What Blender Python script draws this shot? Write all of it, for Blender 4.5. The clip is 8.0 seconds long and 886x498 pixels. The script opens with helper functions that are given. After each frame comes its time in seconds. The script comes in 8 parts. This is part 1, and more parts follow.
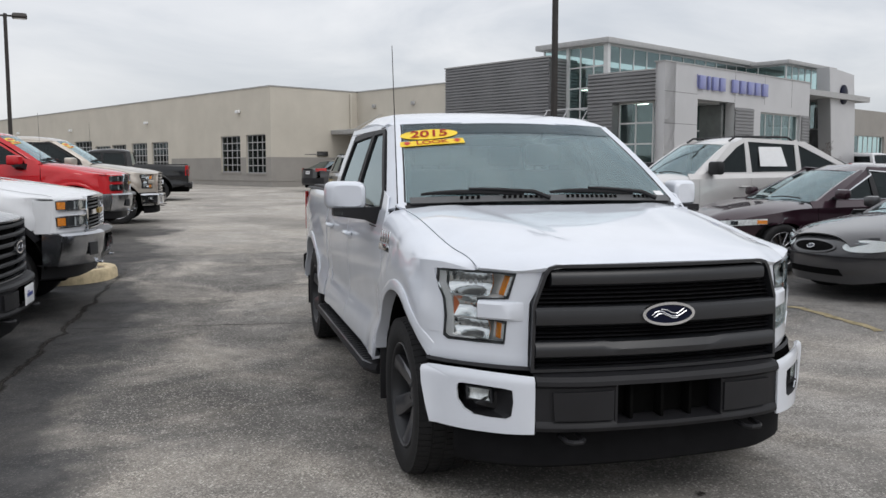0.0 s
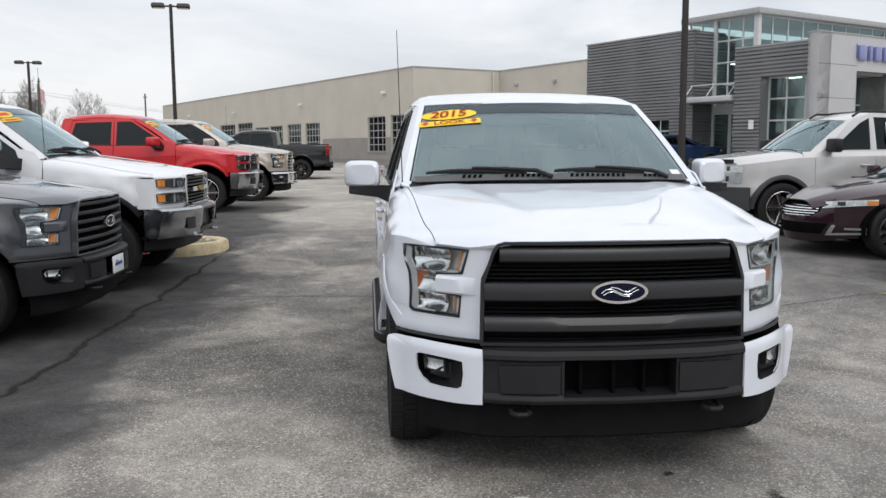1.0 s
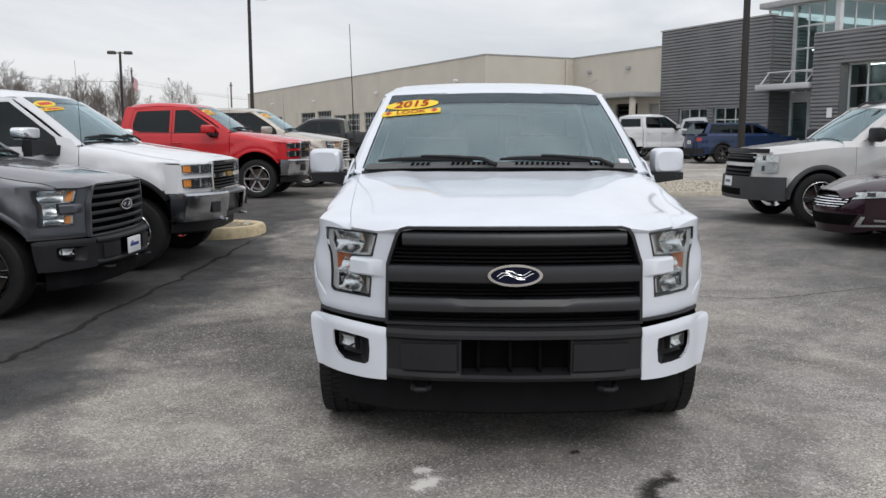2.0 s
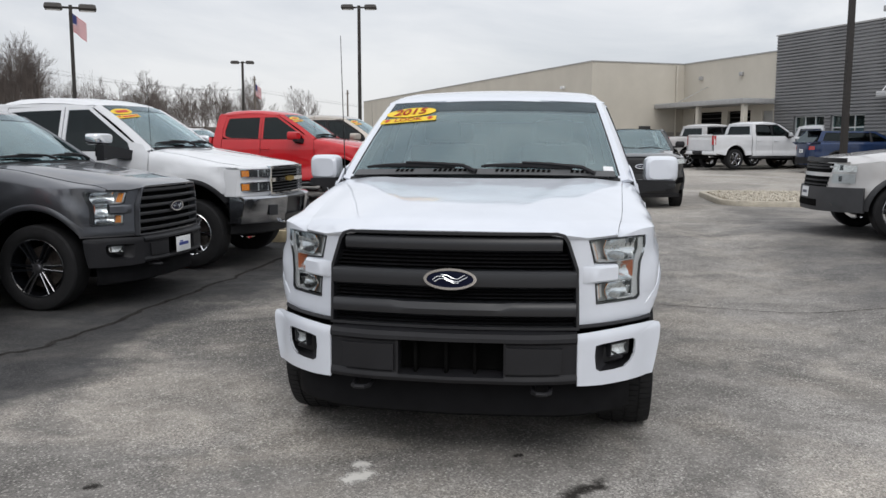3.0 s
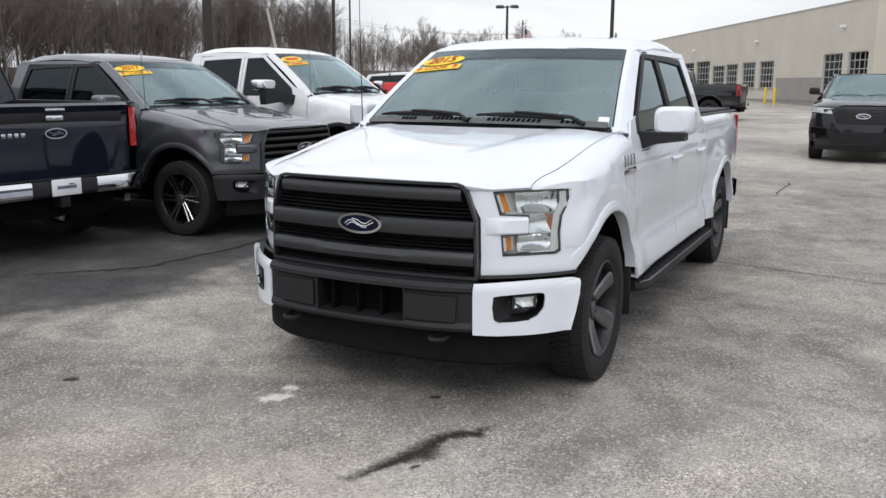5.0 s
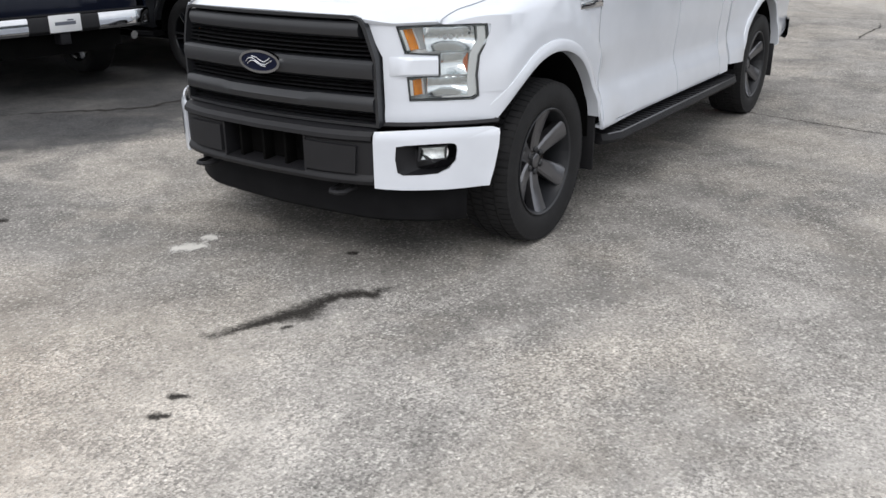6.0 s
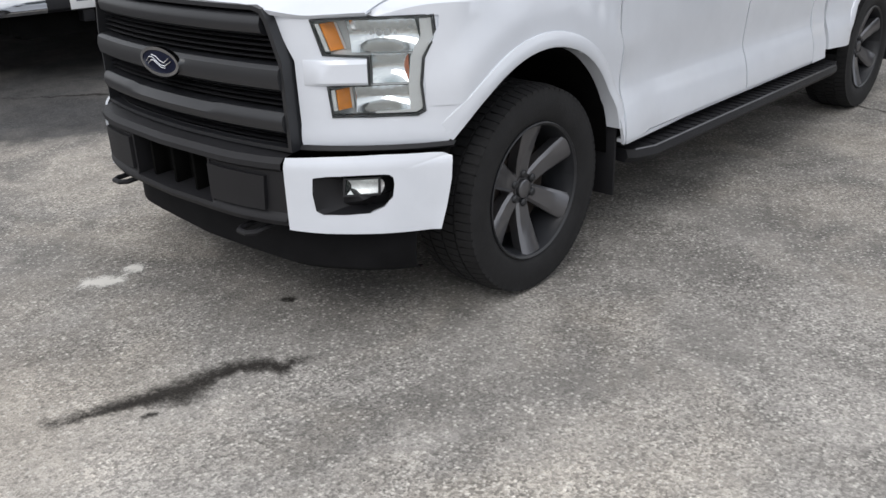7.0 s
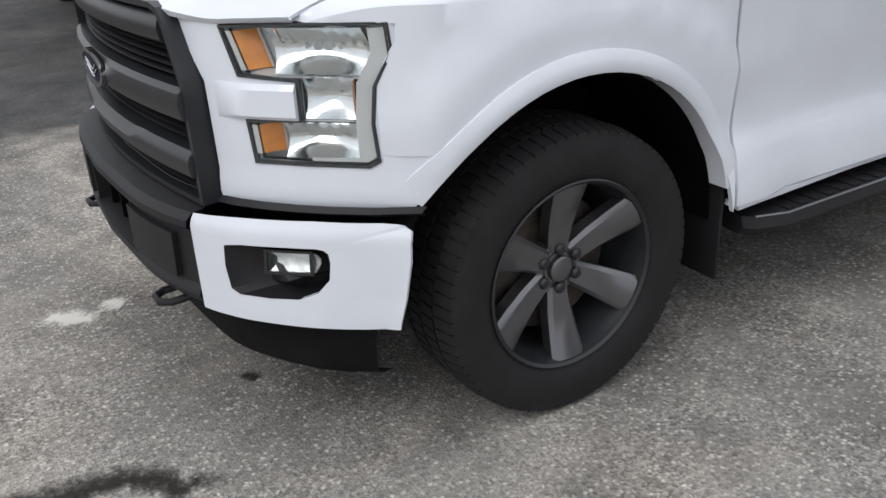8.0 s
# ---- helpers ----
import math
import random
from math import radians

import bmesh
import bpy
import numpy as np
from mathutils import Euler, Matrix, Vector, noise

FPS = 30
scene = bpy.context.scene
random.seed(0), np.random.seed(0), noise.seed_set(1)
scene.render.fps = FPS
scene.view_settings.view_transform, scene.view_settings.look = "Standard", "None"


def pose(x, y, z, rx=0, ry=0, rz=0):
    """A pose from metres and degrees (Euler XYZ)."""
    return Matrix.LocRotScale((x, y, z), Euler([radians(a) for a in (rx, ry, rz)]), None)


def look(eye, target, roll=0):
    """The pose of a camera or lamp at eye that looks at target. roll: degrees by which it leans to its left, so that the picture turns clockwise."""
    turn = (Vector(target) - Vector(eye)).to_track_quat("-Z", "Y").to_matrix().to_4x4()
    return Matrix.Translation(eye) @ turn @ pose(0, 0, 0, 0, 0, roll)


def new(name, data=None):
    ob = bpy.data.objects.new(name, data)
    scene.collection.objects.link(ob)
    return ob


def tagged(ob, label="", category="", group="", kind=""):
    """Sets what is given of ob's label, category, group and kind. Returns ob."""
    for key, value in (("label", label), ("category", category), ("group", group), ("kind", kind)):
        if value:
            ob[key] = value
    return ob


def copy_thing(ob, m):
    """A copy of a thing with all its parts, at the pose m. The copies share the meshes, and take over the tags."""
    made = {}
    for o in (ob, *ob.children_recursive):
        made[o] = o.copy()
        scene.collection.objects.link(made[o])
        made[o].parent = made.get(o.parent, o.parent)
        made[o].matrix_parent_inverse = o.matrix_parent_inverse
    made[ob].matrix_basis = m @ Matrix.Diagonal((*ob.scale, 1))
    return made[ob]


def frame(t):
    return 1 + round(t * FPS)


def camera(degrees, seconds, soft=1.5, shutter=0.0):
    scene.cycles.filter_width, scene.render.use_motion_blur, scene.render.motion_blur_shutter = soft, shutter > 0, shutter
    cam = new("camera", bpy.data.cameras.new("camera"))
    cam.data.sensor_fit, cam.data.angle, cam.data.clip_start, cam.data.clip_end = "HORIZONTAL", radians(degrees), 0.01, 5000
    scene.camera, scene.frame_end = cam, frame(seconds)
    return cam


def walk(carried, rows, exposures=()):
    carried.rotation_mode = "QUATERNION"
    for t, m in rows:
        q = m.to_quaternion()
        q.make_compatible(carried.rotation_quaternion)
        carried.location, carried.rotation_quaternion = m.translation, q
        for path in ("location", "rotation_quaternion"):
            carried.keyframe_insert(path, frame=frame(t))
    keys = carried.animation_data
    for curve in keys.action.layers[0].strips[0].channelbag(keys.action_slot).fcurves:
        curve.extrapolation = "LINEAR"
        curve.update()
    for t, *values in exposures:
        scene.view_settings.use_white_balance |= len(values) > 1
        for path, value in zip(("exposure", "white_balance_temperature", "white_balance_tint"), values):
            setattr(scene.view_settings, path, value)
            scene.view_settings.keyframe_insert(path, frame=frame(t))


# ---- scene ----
cam = camera(54.8, 8.0)
PATH = [
    (0, (-1.945, -3.339, 1.578), (-1.418, -1.42, 1.388), 0),
    (0.5, (-1.528, -3.545, 1.591), (-1.196, -1.584, 1.379), -0.9),
    (1, (-1.102, -3.67, 1.581), (-0.931, -1.692, 1.343), -0.3),
    (1.5, (-0.723, -3.842, 1.583), (-0.637, -1.861, 1.316), 0),
    (1.7, (-0.546, -3.888, 1.585), (-0.496, -1.907, 1.316), -0),
    (2.8, (0.39, -3.975, 1.584), (0.135, -2.006, 1.338), -0.2),
    (3, (0.568, -3.991, 1.585), (0.271, -2.029, 1.336), 0.1),
    (3.5, (1.019, -3.853, 1.545), (0.607, -1.914, 1.28), 0.8),
    (4, (1.422, -3.869, 1.554), (0.867, -1.97, 1.265), 1.3),
    (4.2, (1.584, -3.847, 1.573), (0.958, -1.97, 1.286), 1.3),
    (5.3, (2.512, -3.408, 1.621), (1.553, -1.714, 1.16), 0.3),
    (5.5, (2.633, -3.252, 1.589), (1.645, -1.599, 1.052), 0.5),
    (6, (2.902, -2.789, 1.534), (1.849, -1.248, 0.815), -0.2),
    (6.5, (2.875, -2.195, 1.522), (1.824, -0.69, 0.726), -0.3),
    (7, (2.842, -1.587, 1.509), (1.586, -0.248, 0.716), -1.6),
    (7.5, (2.687, -1.007, 1.484), (1.265, 0.147, 0.681), -1.2),
    (8, (2.558, -0.423, 1.429), (0.996, 0.507, 0.597), -2.6),
]
walk(cam, [(t, look(eye, target, roll)) for t, eye, target, roll in PATH], exposures=((0, 0.02), (0.5, 0.1), (1.0, 0.2), (1.5, 0.1), (3.0, 0.05), (4.2, 0.17), (5.3, 0.32), (6, 0.36), (7, 0.27), (7.5, 0.33), (8, 0.24)))

# ---- world and light: a bright overcast winter sky ----
world = bpy.data.worlds.new("overcast")
scene.world = world
world.use_nodes = True
wn, wl = world.node_tree.nodes, world.node_tree.links
wbg = wn["Background"]
sky = wn.new("ShaderNodeTexSky")
sky.sky_type, sky.sun_disc = "NISHITA", False
sky.sun_elevation, sky.sun_rotation = radians(42), radians(200)
sky_gain = wn.new("ShaderNodeVectorMath")
sky_gain.operation = "SCALE"
sky_gain.inputs["Scale"].default_value = 0.1
wl.new(sky.outputs[0], sky_gain.inputs[0])
wtc = wn.new("ShaderNodeTexCoord")
wmap = wn.new("ShaderNodeMapping")
wmap.inputs["Scale"].default_value = (1.0, 1.0, 3.2)
wl.new(wtc.outputs["Generated"], wmap.inputs[0])
cloud = wn.new("ShaderNodeTexNoise")
cloud.inputs["Scale"].default_value, cloud.inputs["Detail"].default_value, cloud.inputs["Roughness"].default_value = 2.6, 6.0, 0.55
cloud.inputs["Distortion"].default_value = 0.5
wl.new(wmap.outputs[0], cloud.inputs["Vector"])
cramp = wn.new("ShaderNodeValToRGB")
cramp.color_ramp.elements[0].position, cramp.color_ramp.elements[0].color = 0.3, (0.58, 0.61, 0.66, 1)
cramp.color_ramp.elements[1].position, cramp.color_ramp.elements[1].color = 0.62, (0.85, 0.855, 0.875, 1)
wl.new(cloud.outputs["Fac"], cramp.inputs[0])
wmix = wn.new("ShaderNodeMixRGB")
wmix.inputs[0].default_value = 0.9
wl.new(sky_gain.outputs[0], wmix.inputs[1])
wl.new(cramp.outputs[0], wmix.inputs[2])
wsep = wn.new("ShaderNodeSeparateXYZ")
wl.new(wtc.outputs["Generated"], wsep.inputs[0])
wup = wn.new("ShaderNodeMapRange")
for k, v in zip(("From Min", "From Max", "To Min", "To Max"), (0.0, 1.0, 0.98, 1.75)):
    wup.inputs[k].default_value = v
wl.new(wsep.outputs[2], wup.inputs[0])
wgrad = wn.new("ShaderNodeVectorMath")
wgrad.operation = "SCALE"
wl.new(wmix.outputs[0], wgrad.inputs[0])
wl.new(wup.outputs[0], wgrad.inputs["Scale"])
wl.new(wgrad.outputs[0], wbg.inputs[0])
wbg.inputs[1].default_value = 0.95
sun = new("sun", bpy.data.lights.new("sun", "SUN"))
sun.data.energy, sun.data.angle, sun.data.color = 0.8, radians(30), (1.0, 0.97, 0.93)
sun.matrix_world = pose(0, 0, 30, 42, 0, 20)

# ---- materials ----
def node(nt, kind, **kw):
    n = nt.nodes.new(kind)
    for k, v in kw.items():
        n.inputs[k].default_value = v
    return n


def bare(name):
    m = bpy.data.materials.new(name)
    m.use_nodes = True
    return m, m.node_tree, m.node_tree.nodes["Principled BSDF"]


def mat(name, col, rough=0.5, metal=0.0, coat=0.0, vary=0.12, scale=6.0, bump=0.0, bscale=60.0, spec=0.5, fine=0.0, fscale=220.0):
    """A surface whose colour drifts at two scales, with fine relief."""
    m, nt, b = bare(name)
    L = nt.links
    tc = nt.nodes.new("ShaderNodeTexCoord")
    n1 = node(nt, "ShaderNodeTexNoise", Scale=scale, Detail=6.0, Roughness=0.6)
    L.new(tc.outputs["Object"], n1.inputs["Vector"])
    r = nt.nodes.new("ShaderNodeValToRGB")
    r.color_ramp.elements[0].position, r.color_ramp.elements[1].position = 0.3, 0.7
    r.color_ramp.elements[0].color = (*[c * (1 - vary) for c in col], 1)
    r.color_ramp.elements[1].color = (*[min(1, c * (1 + vary)) for c in col], 1)
    L.new(n1.outputs["Fac"], r.inputs[0])
    out = r.outputs[0]
    if fine:
        n2 = node(nt, "ShaderNodeTexNoise", Scale=fscale, Detail=3.0)
        L.new(tc.outputs["Object"], n2.inputs["Vector"])
        mx = nt.nodes.new("ShaderNodeMixRGB")
        mx.blend_type = "OVERLAY"
        mx.inputs[0].default_value = fine
        L.new(out, mx.inputs[1])
        L.new(n2.outputs["Fac"], mx.inputs[2])
        out = mx.outputs[0]
    L.new(out, b.inputs["Base Color"])
    b.inputs["Roughness"].default_value, b.inputs["Metallic"].default_value = rough, metal
    b.inputs["Coat Weight"].default_value, b.inputs["Coat Roughness"].default_value = coat, 0.04
    b.inputs["Specular IOR Level"].default_value = spec
    if bump:
        n3 = node(nt, "ShaderNodeTexNoise", Scale=bscale, Detail=4.0)
        L.new(tc.outputs["Object"], n3.inputs["Vector"])
        bp = node(nt, "ShaderNodeBump", Strength=bump, Distance=0.01)
        L.new(n3.outputs["Fac"], bp.inputs["Height"])
        L.new(bp.outputs[0], b.inputs["Normal"])
    return m


def paint(name, col, metal=0.0, rough=0.35):
    """Car paint: clear coat over a base with flakes and a little road dust."""
    return mat(name, col, rough, metal, coat=1.0, vary=0.05, scale=2.5, fine=0.06, fscale=700.0, spec=0.12)


def glass_mat(name, tint, gloss=0.03, f0=0.05):
    """Window glass: tinted see-through, with more gloss at a flat angle."""
    m = bpy.data.materials.new(name)
    m.use_nodes = True
    nt = m.node_tree
    nt.nodes.remove(nt.nodes["Principled BSDF"])
    tr = nt.nodes.new("ShaderNodeBsdfTransparent")
    tr.inputs[0].default_value = (*tint, 1)
    gl = nt.nodes.new("ShaderNodeBsdfGlossy")
    gl.inputs["Roughness"].default_value = gloss
    gl.inputs[0].default_value = (0.84, 0.97, 1.0, 1)
    lw = nt.nodes.new("ShaderNodeLayerWeight")
    lw.inputs[0].default_value = 0.5
    ops = []
    for op, v in (("POWER", 5.0), ("MULTIPLY", 1 - f0), ("ADD", f0)):
        n = nt.nodes.new("ShaderNodeMath")
        n.operation = op
        n.inputs[1].default_value = v
        nt.links.new(ops[-1].outputs[0] if ops else lw.outputs["Facing"], n.inputs[0])
        ops.append(n)
    mx = nt.nodes.new("ShaderNodeMixShader")
    nt.links.new(ops[-1].outputs[0], mx.inputs[0])
    nt.links.new(tr.outputs[0], mx.inputs[1])
    nt.links.new(gl.outputs[0], mx.inputs[2])
    nt.links.new(mx.outputs[0], nt.nodes["Material Output"].inputs[0])
    return m


WHITE = paint("white_paint", (0.645, 0.675, 0.732))
WHITE2 = paint("bright_white_paint", (0.67, 0.68, 0.70))
GREY = paint("magnetic_grey_paint", (0.105, 0.110, 0.122), 0.75, 0.40)
RED = paint("red_paint", (0.50, 0.012, 0.018), 0.0, 0.35)
TAN = paint("light_sand_paint", (0.46, 0.42, 0.37), 0.55, 0.42)
BLACKP = paint("black_paint", (0.004, 0.0045, 0.006))
BLUE = paint("dark_blue_paint", (0.003, 0.005, 0.014), 0.1, 0.35)
MIDBLUE = paint("mid_blue_paint", (0.010, 0.028, 0.085), 0.5, 0.35)
MAROON = paint("dark_maroon_paint", (0.026, 0.009, 0.016), 0.5, 0.35)
SILVER = paint("silver_paint", (0.52, 0.51, 0.505), 0.35, 0.4)
CHARCOAL = paint("charcoal_paint", (0.060, 0.060, 0.064), 0.5, 0.35)
PLASTIC = mat("black_plastic", (0.011, 0.011, 0.013), 0.55, vary=0.2, bump=0.12, bscale=400.0, spec=0.32)
SATIN = mat("satin_dark_grey", (0.016, 0.017, 0.020), 0.38, vary=0.1, fine=0.1, spec=0.5)
CLAD = mat("grey_cladding", (0.036, 0.037, 0.040), 0.6, vary=0.15, bump=0.1, bscale=300.0)
# near-black with shade put into its colour, for openings, wells and undersides
VOID = mat("shade_black", (0.004, 0.004, 0.004), 0.9, vary=0.4, spec=0.05)
LAMPSILVER = mat("lamp_silver", (0.74, 0.75, 0.76), 0.3, 0.35, vary=0.35, scale=26.0, bump=0.5, bscale=30.0)
LAMPCHROME = mat("lamp_reflector_chrome", (0.68, 0.69, 0.70), 0.13, 1.0, vary=0.06, scale=30.0, bump=0.04, bscale=40.0)
LAMPSATIN = mat("lamp_satin_silver", (0.58, 0.585, 0.595), 0.26, 0.35, vary=0.06, scale=20.0)
LAMPGREY = mat("lamp_bezel_grey", (0.42, 0.43, 0.44), 0.4, 0.2, vary=0.15, scale=20.0)
TYRE = mat("tyre_rubber", (0.011, 0.011, 0.012), 0.75, vary=0.25, scale=14.0, bump=0.15, bscale=120.0, spec=0.35)
CHROME = mat("chrome", (0.72, 0.73, 0.75), 0.08, 1.0, vary=0.04)
# bumper chrome, its colour darkened for the reflection of dark ground
DARKCHROME = mat("dark_reflection_chrome", (0.40, 0.41, 0.43), 0.16, 1.0, vary=0.08)
ALLOY = mat("bright_alloy", (0.55, 0.55, 0.56), 0.25, 1.0, vary=0.06)
DARKALLOY = mat("dark_painted_alloy", (0.155, 0.155, 0.165), 0.28, 0.8, vary=0.1, coat=0.3)
STEEL = mat("brake_steel", (0.10, 0.085, 0.075), 0.45, 0.8, vary=0.4, scale=30.0)
CABIN = mat("dark_cabin_trim", (0.022, 0.022, 0.024), 0.8, vary=0.2)
SEAT = mat("grey_seat_leather", (0.05, 0.05, 0.052), 0.6, vary=0.15)
GLASS = glass_mat("windscreen_glass", (0.70, 0.80, 0.81), 0.03, 0.13)
TINT = glass_mat("privacy_glass", (0.16, 0.17, 0.18), 0.03, 0.03)
SHADE = glass_mat("shade_band_glass", (0.55, 0.56, 0.58), 0.05, 0.03)
SKYTINT = glass_mat("clean_privacy_glass", (0.16, 0.17, 0.18), 0.03, 0.07)
LENS = glass_mat("lamp_lens", (0.97, 0.98, 0.98), 0.02, 0.03)
AMBER = mat("amber_reflector", (0.75, 0.24, 0.015), 0.25, vary=0.2, scale=40.0, coat=0.6)
REDLENS = mat("red_lamp_lens", (0.42, 0.012, 0.012), 0.15, vary=0.2, scale=30.0, coat=1.0)
BADGEBLUE = mat("emblem_blue", (0.003, 0.005, 0.020), 0.45, vary=0.1, spec=0.15)
STICKY = mat("sticker_yellow", (0.80, 0.56, 0.015), 0.45, vary=0.06)
STICKR = mat("sticker_red", (0.52, 0.035, 0.012), 0.45, vary=0.06)
GOLD = mat("gold_emblem", (0.42, 0.28, 0.06), 0.3, 0.6, vary=0.1)
PAPER = mat("white_paper", (0.72, 0.73, 0.74), 0.6, vary=0.06)
INK = mat("grey_ink", (0.12, 0.13, 0.16), 0.6, vary=0.1)
INKBLUE = mat("blue_ink", (0.02, 0.04, 0.22), 0.5, vary=0.1)

# ---- mesh helpers ----
def soft(t):
    t = min(1.0, max(0.0, t))
    return t * t * (3 - 2 * t)


def fall(y, x=0.0):
    """The ground's height: level round the white truck, rising gently towards the buildings and the woods, and a little sooner under the cars beyond the aisle."""
    bank = 0.10 * soft((x - 2.6) / 1.6) * soft((y - 2) / 2.5) * (1 - soft((y - 9) / 6))
    dip = 0.07 * soft((x + 1.0) / 2.0) * soft((y - 9) / 5) * (1 - soft((y - 20) / 8))
    return 0.3 * soft((y - 4.6) / 10.5) + 0.17 * soft((y - 30) / 10) + 0.5 * soft((y - 46) / 40) + bank - dip


def thing(name, label, category, group="", kind="", at=(0, 0), turn=0.0, z=None):
    """A top-level thing: an empty at its base on the ground."""
    ob = tagged(new(name), label, category, group, kind)
    ob.matrix_world = pose(at[0], at[1], fall(at[1], at[0]) if z is None else z, 0, 0, turn)
    return ob


def part(name, bm, material, parent, label="", sharp=35):
    """One mesh object under a thing or a part."""
    me = bpy.data.meshes.new(name)
    lim = radians(sharp)
    bm.normal_update()
    for e in bm.edges:
        e.smooth = len(e.link_faces) == 2 and e.calc_face_angle(0) < lim
    for f in bm.faces:
        f.smooth = True
    bm.to_mesh(me)
    bm.free()
    me.materials.append(material)
    ob = new(name, me)
    if parent is not None:
        ob.parent = parent
    if label:
        ob["label"] = label
    return ob


def flip(bm):
    """The mirror image across x = 0."""
    b2 = bm.copy()
    bmesh.ops.scale(b2, vec=(-1, 1, 1), verts=b2.verts)
    bmesh.ops.reverse_faces(b2, faces=b2.faces)
    return b2


def pair(name, bm, material, parent, label="", sharp=35):
    """A part and its mirror image."""
    b2 = flip(bm)
    return part(name, bm, material, parent, label, sharp), part(name, b2, material, parent, label, sharp)


def lerp(a, b, t):
    return a + (b - a) * t


def curve(pts):
    """A smooth function through points (t, value) that never overshoots, constant outside."""
    xs, ys = [p[0] for p in pts], [p[1] for p in pts]
    n = len(xs)
    sl = [(ys[i + 1] - ys[i]) / (xs[i + 1] - xs[i]) for i in range(n - 1)]
    tg = [sl[0]] + [0.0 if sl[i - 1] * sl[i] <= 0 else 2 * sl[i - 1] * sl[i] / (sl[i - 1] + sl[i]) for i in range(1, n - 1)] + [sl[-1]]
    def f(t):
        if t <= xs[0]:
            return ys[0]
        if t >= xs[-1]:
            return ys[-1]
        i = 0
        while xs[i + 1] < t:
            i += 1
        h = xs[i + 1] - xs[i]
        u = (t - xs[i]) / h
        return (2 * u ** 3 - 3 * u * u + 1) * ys[i] + (u ** 3 - 2 * u * u + u) * h * tg[i] + (3 * u * u - 2 * u ** 3) * ys[i + 1] + (u ** 3 - u * u) * h * tg[i + 1]
    return f


MIDST = Vector((0, 2.5, 0.7))  # the inside of a vehicle, from which its skins face away


def outward(bm, thick):
    """Gives a sheet its thickness, behind its face."""
    bmesh.ops.recalc_face_normals(bm, faces=bm.faces)
    if thick:
        bm.normal_update()
        if sum(f.normal.dot(f.calc_center_median() - MIDST) * f.calc_area() for f in bm.faces) < 0:
            bmesh.ops.reverse_faces(bm, faces=bm.faces)
            bm.normal_update()
        bm.verts.ensure_lookup_table()
        front = bm.faces[:]
        rim = [(e, e.link_loops[0].vert, e.link_loops[0].link_loop_next.vert) for e in bm.edges if len(e.link_faces) == 1]
        back = {v: bm.verts.new(v.co - v.normal * thick) for v in bm.verts[:]}
        for f in front:
            bm.faces.new([back[v] for v in reversed(f.verts)])
        for e, p, q in rim:
            bm.faces.new((q, p, back[p], back[q]))
        bmesh.ops.recalc_face_normals(bm, faces=bm.faces)
    return bm


def panel(outline, f, du=0.1, dv=0.1, thick=0.012):
    """A sheet with that outline in (u, v), cut into a grid, laid on the surface f(u, v) and given thickness."""
    bm = bmesh.new()
    bm.faces.new([bm.verts.new((u, v, 0)) for u, v in outline])
    us, vs = [p[0] for p in outline], [p[1] for p in outline]
    for lo, hi, step, no in ((min(us), max(us), du, (1, 0, 0)), (min(vs), max(vs), dv, (0, 1, 0))):
        for k in range(1, int((hi - lo) / step) + 1):
            c = lo + k * (hi - lo) / (int((hi - lo) / step) + 1)
            bmesh.ops.bisect_plane(bm, geom=bm.verts[:] + bm.edges[:] + bm.faces[:], dist=1e-5, plane_co=(no[0] * c, no[1] * c, 0), plane_no=no)
    bmesh.ops.triangulate(bm, faces=[q for q in bm.faces if len(q.verts) > 4])
    for v in bm.verts:
        v.co = f(v.co.x, v.co.y)
    return outward(bm, thick)


def ring(outer, inner, f, cuts=4, thick=0.012, band=1):
    """A frame between two outlines of equal count, laid on f(u, v)."""
    bm = bmesh.new()
    rows = []
    for k in range(band + 1):
        row = []
        for i in range(len(outer)):
            o0, o1, i0, i1 = outer[i], outer[(i + 1) % len(outer)], inner[i], inner[(i + 1) % len(inner)]
            for c in range(cuts):
                t = c / cuts
                a = (lerp(o0[0], o1[0], t), lerp(o0[1], o1[1], t))
                b = (lerp(i0[0], i1[0], t), lerp(i0[1], i1[1], t))
                row.append(bm.verts.new(f(lerp(a[0], b[0], k / band), lerp(a[1], b[1], k / band))))
        rows.append(row)
    n = len(rows[0])
    for k in range(band):
        for i in range(n):
            bm.faces.new((rows[k][i], rows[k][(i + 1) % n], rows[k + 1][(i + 1) % n], rows[k + 1][i]))
    return outward(bm, thick)


def loft(rows, closed=False, caps=False, thick=0.0):
    """A skin over rows of points of equal count."""
    bm = bmesh.new()
    vs = [[bm.verts.new(p) for p in r] for r in rows]
    n = len(rows[0])
    for a, b in zip(vs, vs[1:]):
        for i in range(n if closed else n - 1):
            bm.faces.new((a[i], a[(i + 1) % n], b[(i + 1) % n], b[i]))
    if caps:
        bm.faces.new(vs[0])
        bm.faces.new(vs[-1])
    return outward(bm, thick)


def lathe(profile, n=32, axis="x"):
    """A profile of (along the axis, radius) turned round it."""
    rows = []
    for k in range(n):
        a = 2 * math.pi * k / n
        c, s = math.cos(a), math.sin(a)
        rows.append([{"x": (h, r * c, r * s), "y": (r * c, h, r * s), "z": (r * c, r * s, h)}[axis] for h, r in profile])
    return loft(rows + [rows[0]])


def weld(bm, d=1e-4):
    bmesh.ops.remove_doubles(bm, verts=bm.verts, dist=d)
    bmesh.ops.recalc_face_normals(bm, faces=bm.faces)
    return bm


